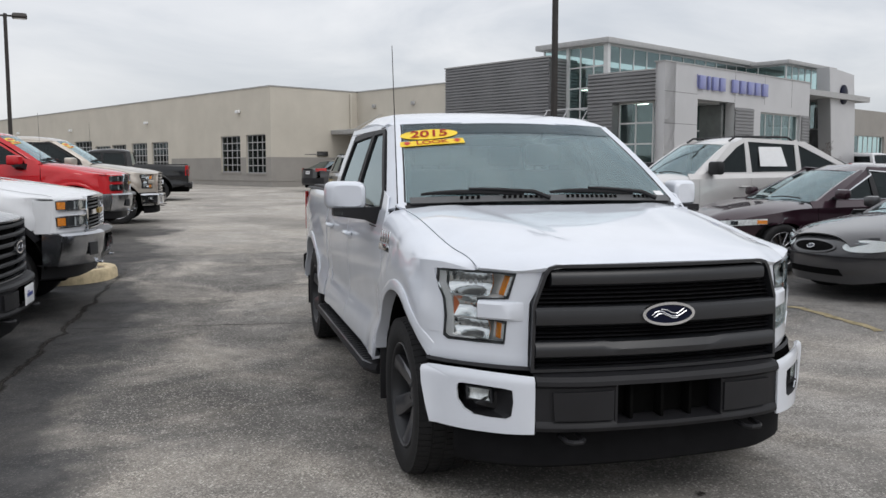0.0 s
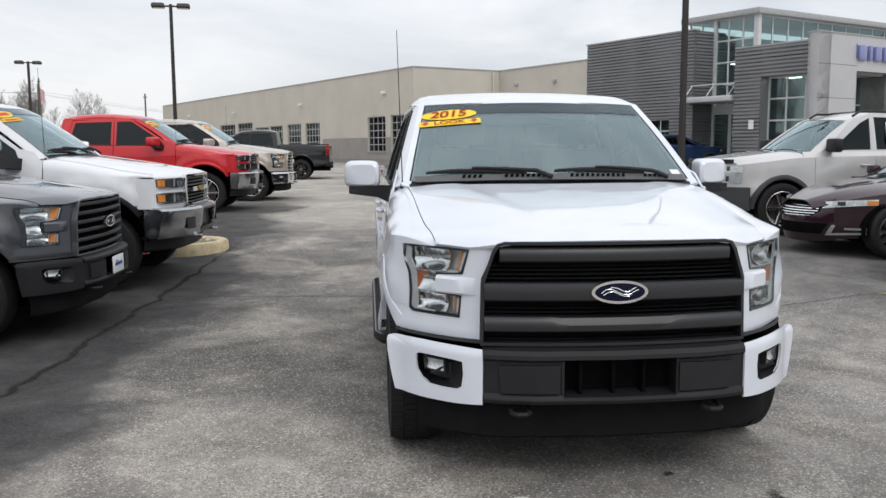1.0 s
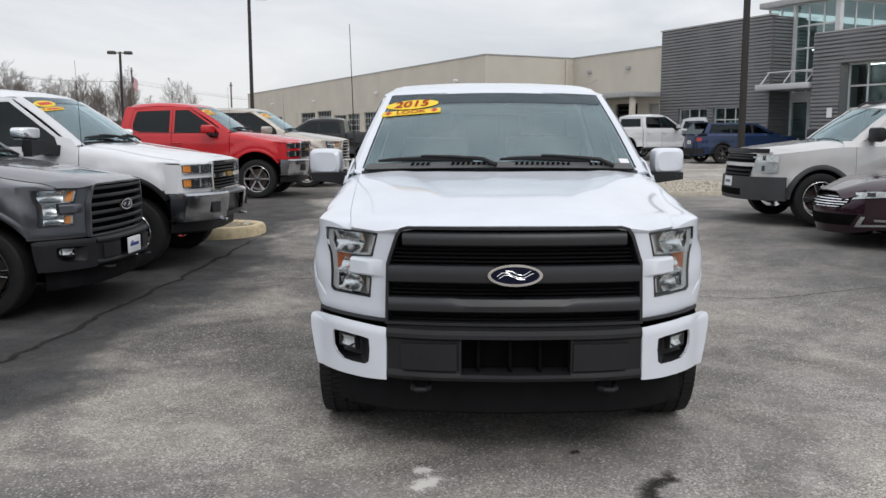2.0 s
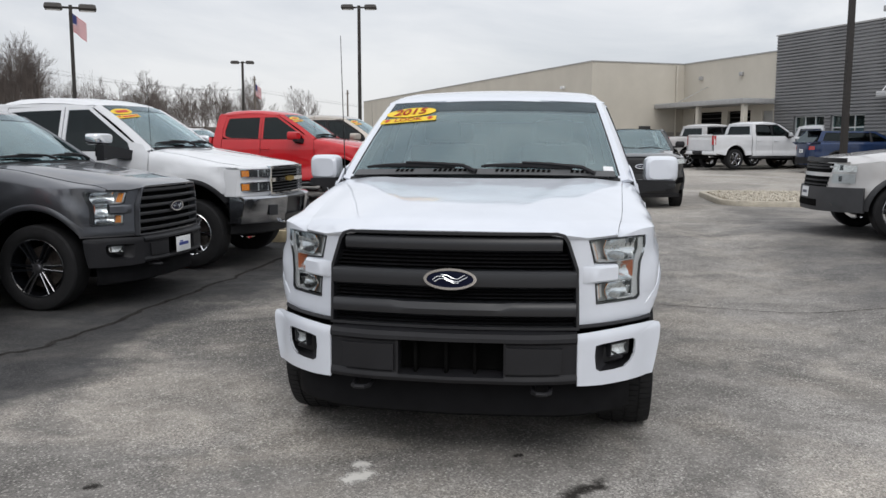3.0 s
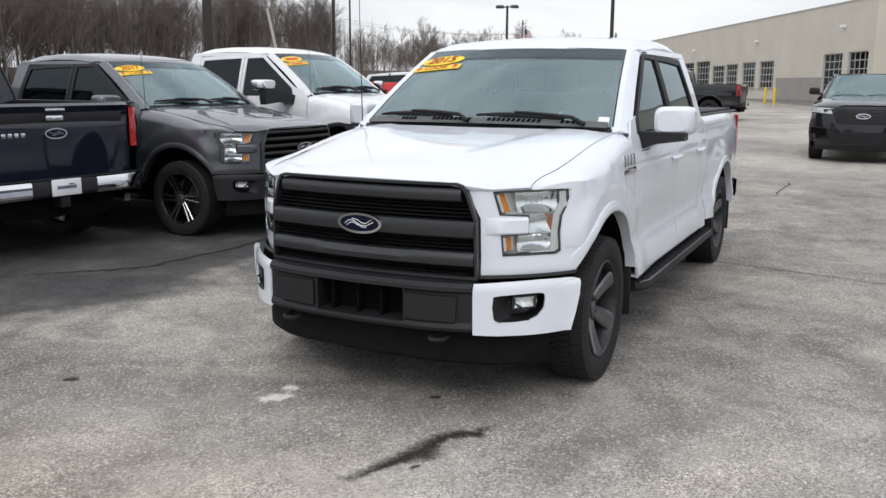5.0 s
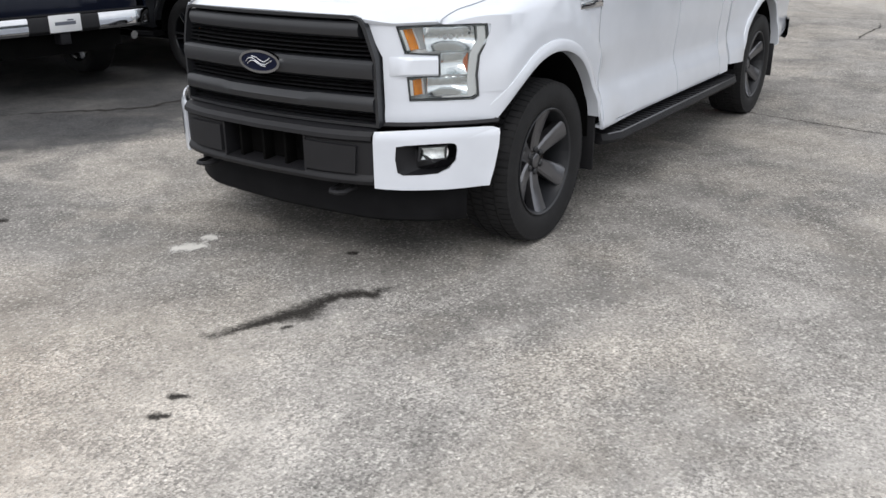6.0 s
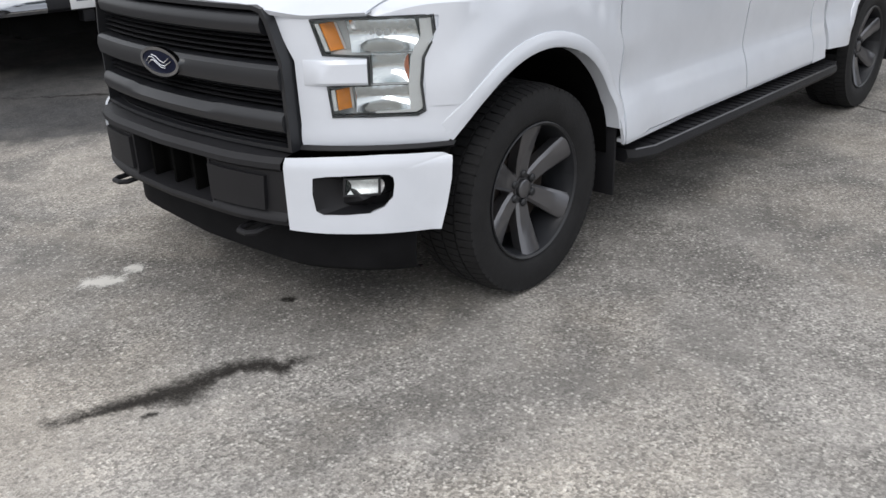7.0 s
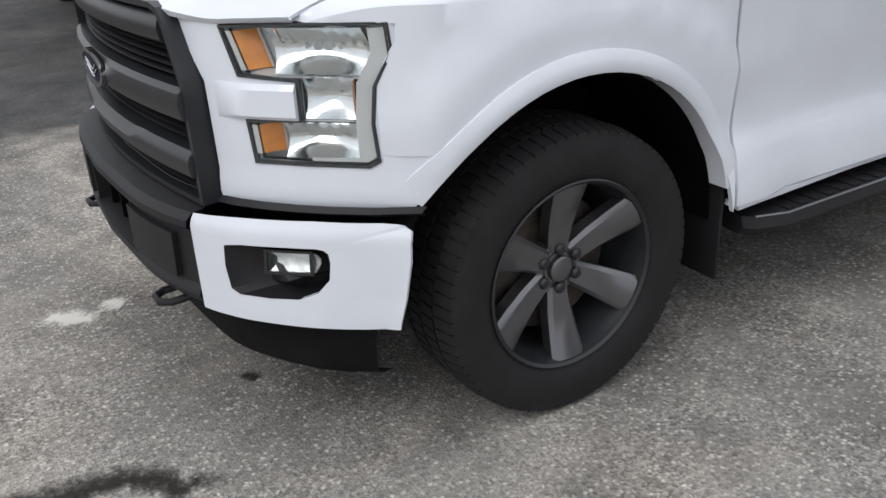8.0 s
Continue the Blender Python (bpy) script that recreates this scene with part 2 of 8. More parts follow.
def box(x0, x1, y0, y1, z0, z1, bev=0.0):
    """A block with rounded edges."""
    bm = bmesh.new()
    bmesh.ops.create_cube(bm, size=1)
    bmesh.ops.scale(bm, vec=(x1 - x0, y1 - y0, z1 - z0), verts=bm.verts)
    bmesh.ops.translate(bm, vec=((x0 + x1) / 2, (y0 + y1) / 2, (z0 + z1) / 2), verts=bm.verts)
    if bev:
        bmesh.ops.bevel(bm, geom=bm.edges[:], offset=bev, segments=2, profile=0.5, affect="EDGES")
    return bm


def join(*bms):
    """One bmesh out of several, which are used up."""
    me = bpy.data.meshes.new("joint")
    out = bmesh.new()
    for b in bms:
        b.to_mesh(me)
        b.free()
        out.from_mesh(me)
    bpy.data.meshes.remove(me)
    return out


def moved(bm, m):
    bmesh.ops.transform(bm, matrix=m, verts=bm.verts)
    return bm


def tube(pts, r, n=8, r1=None):
    """A round bar along points."""
    pts = [Vector(p) for p in pts]
    r1 = r if r1 is None else r1
    rows = []
    for i, p in enumerate(pts):
        d = (pts[min(i + 1, len(pts) - 1)] - pts[max(i - 1, 0)]).normalized()
        up = Vector((0, 0, 1)) if abs(d.z) < 0.9 else Vector((1, 0, 0))
        s = d.cross(up).normalized()
        t = s.cross(d)
        rr = lerp(r, r1, i / (len(pts) - 1))
        rows.append([p + rr * (math.cos(2 * math.pi * k / n) * s + math.sin(2 * math.pi * k / n) * t) for k in range(n)])
    return loft(rows, closed=True, caps=True)


def sweep(profile, xs, by):
    """A profile of (set-back, z) carried across the vehicle along the plan curve by(x)."""
    return loft([[(x, by(abs(x)) + d, z) for d, z in profile] for x in xs])


def letters(text, size):
    """Flat letters with a little depth, centred on the origin in x and y."""
    cu = bpy.data.curves.new("letters", "FONT")
    cu.body, cu.size, cu.align_x, cu.align_y, cu.extrude, cu.offset = text, size, "CENTER", "CENTER", 0.0006, size * 0.02
    ob = bpy.data.objects.new("letters", cu)
    scene.collection.objects.link(ob)
    dg = bpy.context.evaluated_depsgraph_get()
    me = bpy.data.meshes.new_from_object(ob.evaluated_get(dg))
    bm = bmesh.new()
    bm.from_mesh(me)
    bpy.data.objects.remove(ob)
    bpy.data.meshes.remove(me)
    bpy.data.curves.remove(cu)
    return bm


def oval(a, b, n=40):
    return [(a * math.cos(2 * math.pi * k / n), b * math.sin(2 * math.pi * k / n)) for k in range(n)]


def arc(cy, cz, r, a0, a1, n=14):
    """Points round a wheel arch in (y, z); angles in degrees from the rear, counter-clockwise."""
    return [(cy + r * math.cos(radians(lerp(a0, a1, k / n))), cz + r * math.sin(radians(lerp(a0, a1, k / n)))) for k in range(n + 1)]


def span(a, b, n):
    return [lerp(a, b, k / n) for k in range(n + 1)]


# ---- wheels ----
def wheel(parent, y, side, r=0.395, rim=0.272, w=0.27, x=0.86, spokes=6, face=DARKALLOY, edge=ALLOY, split=0.0, tread=False, hubm=DARKALLOY, fatness=0.05, dish=False):
    """A wheel at the given place along the vehicle; side +1 or -1."""
    e = new("wheel")
    e.parent = parent
    e.matrix_local = pose(side * x, y, r, 0, 0, 0 if side > 0 else 180)
    h = w / 2
    prof = [(-h * 0.86, rim * 0.98), (-h, rim + 0.03), (-h * 1.02, lerp(rim, r, 0.55)), (-h * 0.96, r - 0.018), (-h * 0.82, r - 0.003), (-h * 0.4, r), (0, r + 0.001), (h * 0.4, r),
            (h * 0.82, r - 0.003), (h * 0.96, r - 0.018), (h * 1.02, lerp(rim, r, 0.55)), (h, rim + 0.03), (h * 0.93, rim + 0.012), (h * 0.86, rim * 0.98)]
    if tread:
        prof = [(a, b - 0.006 if abs(a) < h * 0.85 else b) for a, b in prof]
    bms = [lathe(prof, 64)]
    if tread:
        for k in range(72):
            a = 2 * math.pi * k / 72
            for x0, x1, sk in ((-h * 0.97, -h * 0.52, 0.02), (-h * 0.44, -h * 0.04, -0.02), (h * 0.04, h * 0.44, 0.02), (h * 0.52, h * 0.97, -0.02)):
                edge_ = abs(x0 + x1) > h
                b = box(x0, x1, -0.0146, 0.0146, r - 0.034, r + 0.0005)
                for v in b.verts:
                    if edge_ and abs(v.co.x) > h * 0.9 and v.co.z > r - 0.02:
                        v.co.z -= 0.012
                bms.append(moved(b, pose(0, 0, 0, math.degrees(a) + sk * 60)))
    part("tyre", bms[0], TYRE, e)
    if tread:
        tagged(part("tread", join(*bms[1:]), TYRE, e), kind="stuff")
    barrel = [(-h * 0.8, rim * 0.93), (h * 0.55, rim * 0.90), (h * 0.80, rim * 0.945), (h * 0.9, rim * 0.955), (h * 0.95, rim * 0.985), (h * 0.93, rim * 1.0), (h * 0.84, rim * 1.0)]
    part("rim", lathe(barrel, 48), SATIN if dish else face, e, "dark painted alloy wheel" if face is DARKALLOY else "alloy wheel")
    sp = []
    ed = []
    for k in range(spokes):
        m = pose(0, 0, 0, 360 * k / spokes + (0 if dish else 90))
        for off in ((-split, split) if split else (0,)):
            wi, wo = fatness * 0.50, fatness * (0.86 if dish else 0.72 if not split else 0.5)
            r0, r1 = rim * 0.2, rim * 0.965
            rows = []
            for t in (0, 0.35, 0.7, 1):
                rr, ww = lerp(r0, r1, t), lerp(wi, wo, t)
                xo = lerp(h * (0.42 if dish else 0.80), h * (0.84 if dish else 0.93), t ** 1.4)
                oo = off * lerp(0.5, 1, t)
                rows.append([(xo - 0.05, oo - ww * 0.9, rr), (xo - 0.006, oo - ww, rr), (xo + 0.004, oo - ww * 0.72, rr), (xo + 0.004, oo + ww * 0.72, rr), (xo - 0.006, oo + ww, rr), (xo - 0.05, oo + ww * 0.9, rr)])
            sp.append(moved(loft(rows, closed=True, caps=True), m))
            if edge is not face:
                rows = [[(q[2][0] - 0.0035, q[1][1] * 1.0 + (q[2][1] - q[1][1]) * 0.0 - 0.001, q[1][2]), (q[2][0] + 0.0015, q[2][1] + 0.0005, q[2][2]), (q[2][0] - 0.0005, q[2][1] + 0.0005, q[2][2]), (q[1][0] - 0.014, q[1][1] - 0.001, q[1][2])] for q in rows]
                ed.append(moved(loft(rows, closed=True, caps=True), m))
    for b in sp:
        part("spoke", b, face, e)
    for b in ed:
        part("spoke_edge", b, edge, e)
    hd = h * 0.38 if dish else 0.0
    part("hub", lathe([(h * 0.1, rim * 0.3), (h * 0.78 - hd, rim * 0.28), (h * 0.80 - hd, rim * 0.145), (h * 0.90 - hd, rim * 0.135), (h * 0.93 - hd, rim * 0.11), (h * 0.93 - hd, 0.0005)], 24), hubm, e)
    if tread:
        nuts = [moved(lathe([(h * 0.4, 0.018), (h * 0.87, 0.017), (h * 0.92, 0.011), (h * 0.93, 0.0005)], 8), pose(-hd, rim * 0.235 * math.cos(a), rim * 0.215 * math.sin(a))) for a in [2 * math.pi * (k + 0.5) / 6 for k in range(6)]]
        for b in nuts:
            part("wheel_nut", b, SATIN, e)
    part("brake_disc", lathe([(-0.02, 0.05), (-0.02, rim * 0.72), (0.01, rim * 0.72), (0.01, 0.06), (0.06, 0.05)], 32), STEEL, e)
    return e

DAM = mat("air_dam_plastic", (0.008, 0.008, 0.009), 0.75, vary=0.2, scale=9.0, spec=0.1)
BULB = mat("dull_amber_reflector", (0.42, 0.12, 0.05), 0.3)
COWLGREY = mat("cowl_grey_plastic", (0.075, 0.077, 0.08), 0.5, vary=0.15, scale=12.0)
# ---- pickup trucks ----
FY = curve([(0, 0.05), (0.4, 0.065), (0.58, 0.11), (0.66, 0.165), (0.7, 0.195), (0.8, 0.285), (0.9, 0.39), (0.945, 0.45), (0.97, 0.52), (0.985, 0.62)])
BY = curve([(0, -0.055), (0.35, -0.035), (0.5, -0.006), (0.62, 0.038), (0.7, 0.087), (0.8, 0.168), (0.88, 0.250), (0.94, 0.325), (0.985, 0.40), (1.0, 0.44), (1.006, 0.5)])
SIDE_Z = curve([(0.4, 1.006), (0.45, 1.026), (0.5, 1.032), (0.56, 1.027), (0.64, 1.008), (0.695, 0.988), (0.72, 0.985), (0.80, 0.990), (0.95, 1.002), (1.12, 1.004), (1.22, 0.990), (1.34, 0.963), (1.36, 0.953)])
TAPER = curve([(0.28, -0.215), (0.39, -0.098), (0.45, -0.048), (0.52, -0.012), (0.62, 0), (4.9, 0), (5.3, -0.012), (5.75, -0.045)])
SEAM = curve([(0.28, 0.795), (0.6, 0.83), (1.3, 0.865), (1.5, 0.88)])


def side_x(y, z):
    blister = soft((0.738 - math.hypot(y - 0.93, z - 0.43)) / 0.062) * soft((y - 0.36) / 0.16) if y < 1.75 else soft((0.725 - math.hypot(y - 4.6, z - 0.43)) / 0.062) if 3.8 < y < 5.4 else 0.0
    low = soft((y - 1.30) / 0.16) * soft((4.2 - y) / 0.3)
    return lerp(min(SIDE_Z(z), 1.0), SIDE_Z(z), low) + TAPER(y) + 0.026 * blister


LIP_Z = curve([(0, 1.164), (0.45, 1.162), (0.53, 1.152), (0.6, 1.137), (0.665, 1.127), (0.72, 1.125), (0.795, 1.127), (0.9, 1.128)])


def hood_z(x, y):
    ax = abs(x)
    def base(q):
        return 1.178 + 0.192 * max(0.0, (q - 0.03) / 1.27) ** 0.8 - lerp(0.10, 0.045, soft((q - 0.45) / 0.8)) * (ax / 0.9) ** 3
    y0 = FY(ax) - 0.015
    d = y - y0
    z = base(y)
    if d < 0.16:
        z -= (base(y0) - LIP_Z(ax)) * (1 - max(d, 0) / 0.16) ** 2
    rise = soft((ax - (0.30 + 0.26 * (y - 0.4) / 0.9)) / 0.09 + 0.5) * soft((y - 0.25) / 0.5) * soft((0.83 - ax) / 0.14)
    return z + 0.007 * rise


def fender_at(y, v):
    """The fender's skin: upright below v = 0.9, rolling over to the bonnet seam at v = 1.2."""
    xs = SEAM(y)
    top = hood_z(xs, y) - 0.004
    zs = top - lerp(0.022, 0.13, soft((y - 0.38) / 0.6))
    if v <= 0.9:
        return Vector((side_x(y, v), y, v))
    if v <= 1.0:
        z = lerp(0.9, zs, (v - 0.9) / 0.1)
        return Vector((side_x(y, z), y, z))
    t = (v - 1.0) / 0.2
    x0 = side_x(y, zs)
    p1x, p1z = x0 - 0.012, top - 0.012
    return Vector(((1 - t) ** 2 * x0 + 2 * t * (1 - t) * p1x + t * t * xs, y, (1 - t) ** 2 * zs + 2 * t * (1 - t) * p1z + t * t * top))


def fender_v(y, z):
    """The fender skin's own height for a true height."""
    if z <= 0.9:
        return z
    zs = hood_z(SEAM(y), y) - 0.004 - lerp(0.022, 0.13, soft((y - 0.38) / 0.6))
    return 0.9 + 0.1 * (z - 0.9) / (zs - 0.9)


def screen_at(u, v):
    """The windscreen: u -1 to 1 across, v 0 to 1 up."""
    return Vector((lerp(0.89, 0.742, v) * u, lerp(1.335, 2.07, v) + 0.135 * u * u - 0.012 * math.sin(math.pi * v), lerp(1.392, 1.872, v) - 0.016 * u * u + 0.012 * math.sin(math.pi * v)))


def house_x(y, z):
    """The cab's side above the belt line."""
    t = (z - 1.30) / 0.56
    return 0.968 - 0.152 * t - 0.03 * t * t


def arch_ring(parent, cy, cz, r, material, a0, a1, wide=0.055, proud=0.018, name="wheel_arch_flare", sx=side_x):
    """The rounded flare round a wheel opening."""
    rows = []
    for y, z, ang in [(cy + math.cos(radians(a)), cz + math.sin(radians(a)), a) for a in span(a0, a1, 26)]:
        c, s = math.cos(radians(ang)), math.sin(radians(ang))
        row = []
        pr = proud * lerp(0.25, 1.0, soft((a1 - ang) / 26))
        for dr, dx in ((-0.004, -0.05), (-0.004, pr * 0.75), (0.006, pr), (wide * 0.55, pr * 0.9), (wide * 0.92, pr * 0.35), (wide, -0.03)):
            yy, zz = cy + (r + dr) * c, cz + (r + dr) * s
            row.append((sx(yy, max(zz, 0.66)) + dx, yy, zz))
        rows.append(row)
    return pair(name, loft(rows, closed=True, caps=True), material, parent)


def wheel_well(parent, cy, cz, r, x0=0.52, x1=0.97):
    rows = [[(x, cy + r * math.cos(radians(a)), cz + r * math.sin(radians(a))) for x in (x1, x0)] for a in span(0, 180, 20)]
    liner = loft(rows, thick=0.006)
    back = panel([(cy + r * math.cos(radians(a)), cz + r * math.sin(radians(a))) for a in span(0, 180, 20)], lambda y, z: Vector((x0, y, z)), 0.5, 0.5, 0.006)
    # the near-black colour carries the shade inside the well
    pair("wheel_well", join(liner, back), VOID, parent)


def flourish(a, b, f):
    """Bright looping strokes that stand for a script emblem."""
    strokes = ([(-0.66, -0.10), (-0.50, 0.22), (-0.30, 0.26), (-0.10, 0.02), (0.10, -0.20), (0.32, -0.22), (0.52, 0.04), (0.66, 0.20)],
               [(-0.58, -0.26), (-0.40, 0.02), (-0.24, 0.04), (-0.04, -0.18), (0.14, -0.36), (0.34, -0.36)],
               [(-0.34, 0.42), (-0.10, 0.34), (0.08, 0.10), (0.28, 0.00), (0.44, 0.22), (0.56, 0.40)])
    out = []
    for st in strokes:
        path = [f(a * x, b * z, 0.0175) for x, z in st]
        out.append(tube(path, b * 0.042, 5))
    return join(*out)


def oval_badge(parent, a, b, f, name="emblem", blue=BADGEBLUE, rim=CHROME):
    """An oval badge: bright rim, coloured field, pale flourish. f(u, v, d) gives the place d proud of the surface."""
    em = part(name, ring(oval(a, b), oval(a * 0.885, b * 0.78), lambda u, v: f(u, v, 0.018), 1, 0.018), rim, parent, "oval emblem with a bright rim")
    part("field", panel(oval(a * 0.905, b * 0.81), lambda u, v: f(u, v, 0.012 + 0.004 * (1 - (u / a) ** 2 - (v / b) ** 2)), a / 5, b / 3, 0.008), blue, em)
    part("flourish", flourish(a, b, f), rim, em)


def window_sticker(parent, year, at_u, at_v, s=1.0, readable=True, tilt=0.09):
    """A yellow oval year sticker and a strip below it, on the inside top corner of the windscreen."""
    def on(x, y, d):
        c, sn = math.cos(tilt), math.sin(tilt)
        xx, yy = (x * c - y * sn) * s, (x * sn + y * c) * s
        p = screen_at(at_u + xx / 0.785, at_v + yy / 0.87)
        return p + Vector((0, -0.55, 0.83)) * d
    st = part("windscreen_sticker", panel(oval(0.185, 0.062), lambda u, v: on(u, v + 0.055, 0.004), 0.1, 0.1, 0.001), STICKY, parent, "yellow oval year sticker with red figures")
    part("sticker_strip", panel([(-0.2, -0.09), (0.2, -0.09), (0.2, -0.03), (-0.2, -0.03)], lambda u, v: on(u, v + 0.008, 0.0055), 0.1, 0.1, 0.001), STICKY, st, "yellow strip with red lettering")
    if readable:
        bm = letters(year, 0.115)
        for v in bm.verts:
            v.co = on(v.co.x * 1.05 + v.co.y * 0.16, v.co.y + 0.055, 0.008)
        part("figure", bm, STICKR, st)
        bm = letters("LOOK", 0.060)
        for v in bm.verts:
            v.co = on(v.co.x * 1.2, v.co.y - 0.052, 0.008)
        part("lettering", bm, STICKR, st)
    else:
        part("bars", join(*[panel([(-0.11, z0), (0.11, z0), (0.11, z1), (-0.11, z1)], lambda u, v: on(u, v, 0.008), 0.1, 0.1, 0.001) for z0, z1 in ((0.03, 0.08), (-0.068, -0.04))]), STICKR, st)
    for sx in (-0.155, 0.155):
        part("arrow", panel([(sx - 0.011, -0.034), (sx - 0.011, -0.052), (sx - 0.024, -0.052), (sx, -0.078), (sx + 0.024, -0.052), (sx + 0.011, -0.052), (sx + 0.011, -0.034)], lambda u, v: on(u, v + 0.006, 0.008), 0.1, 0.1, 0.001), STICKR, st)


def cab(t, P, trim, detail, glass=TINT, y_back=3.72):
    """Roof, windscreen, doors, side windows and what is inside."""
    # roof
    rows = []
    for y, z in ((2.055, 1.870), (2.09, 1.888), (2.17, 1.914), (2.37, 1.948), (2.68, 1.974), (3.0, 1.980), (3.35, 1.962), (3.52, 1.930), (3.60, 1.890), (3.62, 1.85)):
        hw = 0.782 if y > 2.12 else 0.752
        row = []
        for k in range(25):
            u = -1 + k / 12
            e = abs(u)
            crown = z - 0.035 * e ** 2.2 - 0.055 * max(0, (e - 0.86) / 0.14) ** 2 * max(0, min(1, (y - 2.10) / 0.25))
            fore = 0.135 * u * u * max(0, min(1, (2.47 - y) / 0.4))
            groove = -0.007 if 0.42 < e < 0.5 and y > 2.22 else 0
            row.append((hw * u, y + fore, crown + groove))
        rows.append(row)
    part("roof", loft(rows, thick=0.02), P, t)
    pair("roof_rail", loft([[Vector((house_x(y, 1.845) + dx, y, 1.845 + dz)) for dx, dz in ((-0.004, -0.03), (0.006, -0.01), (-0.005, 0.025 * soft((y - 2.27) / 0.4)), (-0.03, 0.032 * soft((y - 2.27) / 0.4)))] for y in span(2.27, 3.6, 10)], thick=0.012), P, t)
    part("headliner", loft([[(0.735 * u, y + 0.13 * u * u * max(0, min(1, (2.47 - y) / 0.4)), z - 0.03 * abs(u) ** 2.2) for u in span(-1, 1, 12)] for y, z in ((2.08, 1.846), (2.27, 1.888), (2.6, 1.92), (3.2, 1.918), (3.55, 1.84))], thick=0.006), CABIN, t)
    pair("pillar_trim", loft([[screen_at(u, v) + Vector((0, 0.03, -0.03)) for u in (0.90, 0.995)] for v in span(0.0, 1.0, 6)], thick=0.006), CABIN, t)
    # windscreen and its pillars
    wsc = part("windscreen", loft([[screen_at(u, v) for u in span(-0.965, 0.965, 16)] for v in span(0.0, 1.0, 8)], thick=0.005), GLASS, t, "windscreen with a dark shade band")
    wsc.visible_shadow = False
    off = Vector((0, -0.0045, 0.005))
    part("shade_band", loft([[screen_at(u, v) + off * 0.55 for u in span(-0.952, 0.952, 16)] for v in (0.84, 0.92, 1.0)], thick=0.001), SHADE, wsc)
    lift_ = Vector((0, -0.001, 0.0012))
    part("windscreen_seal", join(*[loft([[screen_at(u, v) + lift_ for u in (s_ * 0.953, s_ * 0.968)] for v in span(0, 1, 8)], thick=0.002) for s_ in (1, -1)], loft([[screen_at(u, v) + lift_ for u in span(-0.941, 0.941, 12)] for v in (0.975, 1.0)], thick=0.002)), PLASTIC, wsc, "black border round the windscreen")
    rows = []
    for v in span(-0.06, 0.985, 9):
        a, b = screen_at(0.95, v), screen_at(1.0, v)
        z = b.z
        o = Vector((house_x(b.y + 0.06, max(z, 1.3)) - 0.004, b.y + 0.085, z - 0.012))
        rows.append([a + Vector((0, 0, -0.004)), b + Vector((0.006, -0.006, 0.012)), lerp(b, o, 0.55) + Vector((0.012, 0, 0.004)), o])
    pair("windscreen_pillar", loft(rows, thick=0.02), P, t)
    part("cowl", loft([[(x, 1.315 + 0.12 * x * x + dy, 1.372 - 0.03 * x * x + dz) for x in span(-0.86, 0.86, 14)] for dy, dz in ((-0.05, -0.015), (0.0, -0.012), (0.035, 0.012))], thick=0.01), PLASTIC, t)
    if detail > 1:
        # louvred panel along the foot of the windscreen
        up1, up2 = Vector((0, -0.012, 0.010)), Vector((0, -0.0155, 0.0135))
        part("cowl_panel", loft([[screen_at(u, v) + up1 for u in span(-0.93, 0.93, 18)] for v in (-0.03, 0.0, 0.02, 0.034)], thick=0.006), COWLGREY, t, "dark grey louvred panel below the windscreen")
        for u0, n in ((-0.62, 4), (-0.34, 9), (0.10, 11), (0.62, 4)):
            part("cowl_grille", join(*[loft([[screen_at(u0 + k * 0.036 + du + v * 0.25, v) + up2 for du in (0.0, 0.021)] for v in (-0.002, 0.027)], thick=0.002) for k in range(n)]), VOID, t)
    if detail:
        for u0, u1 in ((-0.86, -0.06), (0.0, 0.76)):
            def along(k, v0, bulge, out):
                return screen_at(lerp(u0, u1, k), lerp(v0, 0.030, k) + bulge * math.sin(math.pi * k ** 0.8)) + Vector((0, -out, out))
            arm = [screen_at(u1 + 0.03, 0.0) + Vector((0, -0.045, 0.01))] + [along(k, 0.062, 0.030, 0.026) for k in (0.92, 0.8, 0.65, 0.5, 0.38)]
            w = part("wiper", tube(arm, 0.014, 8, 0.008), PLASTIC, t)
            part("wiper_blade", loft([[along(k, 0.062, 0.024, 0.010) + Vector((0, a * r, b * r)) for a, b in ((0, -1), (-1, -0.4), (-1, 0.6), (0, 1), (0.6, 0))] for k, r in [(q / 12 * 0.84, 0.005 + 0.011 * math.sin(math.pi * (0.08 + 0.84 * q / 12))) for q in range(13)]], closed=True, caps=True), PLASTIC, w)
    # doors
    doors = (("front_door", 1.452, 2.64, [(1.68, 1.30), (1.69, 1.245), (1.85, 1.245), (1.96, 1.34), (2.595, 1.345), (2.595, 1.80), (2.32, 1.806), (1.74, 1.43)]),
             ("rear_door", 2.652, 3.52, [(2.695, 1.345), (3.32, 1.355), (3.45, 1.40), (3.46, 1.52), (3.39, 1.775), (3.05, 1.79), (2.695, 1.80)]))
    for name, y0, y1, win in doors:
        low = [(y0, 0.49), (y1, 0.49), (y1, 1.335), (y0, 1.335)]
        if name == "front_door":
            low = [(y0, 0.49), (y1, 0.49), (y1, 1.345), (1.97, 1.335), (1.86, 1.24), (1.65, 1.24), (1.63, 1.33), (y0, 1.33)]
            frame_out = [(1.60, 1.28), (1.65, 1.225), (1.86, 1.225), (1.97, 1.315), (2.64, 1.32), (2.64, 1.842), (2.31, 1.848), (1.66, 1.42)]
        else:
            frame_out = [(2.652, 1.32), (3.34, 1.33), (3.50, 1.38), (3.51, 1.52), (3.44, 1.815), (3.05, 1.835), (2.652, 1.842)]
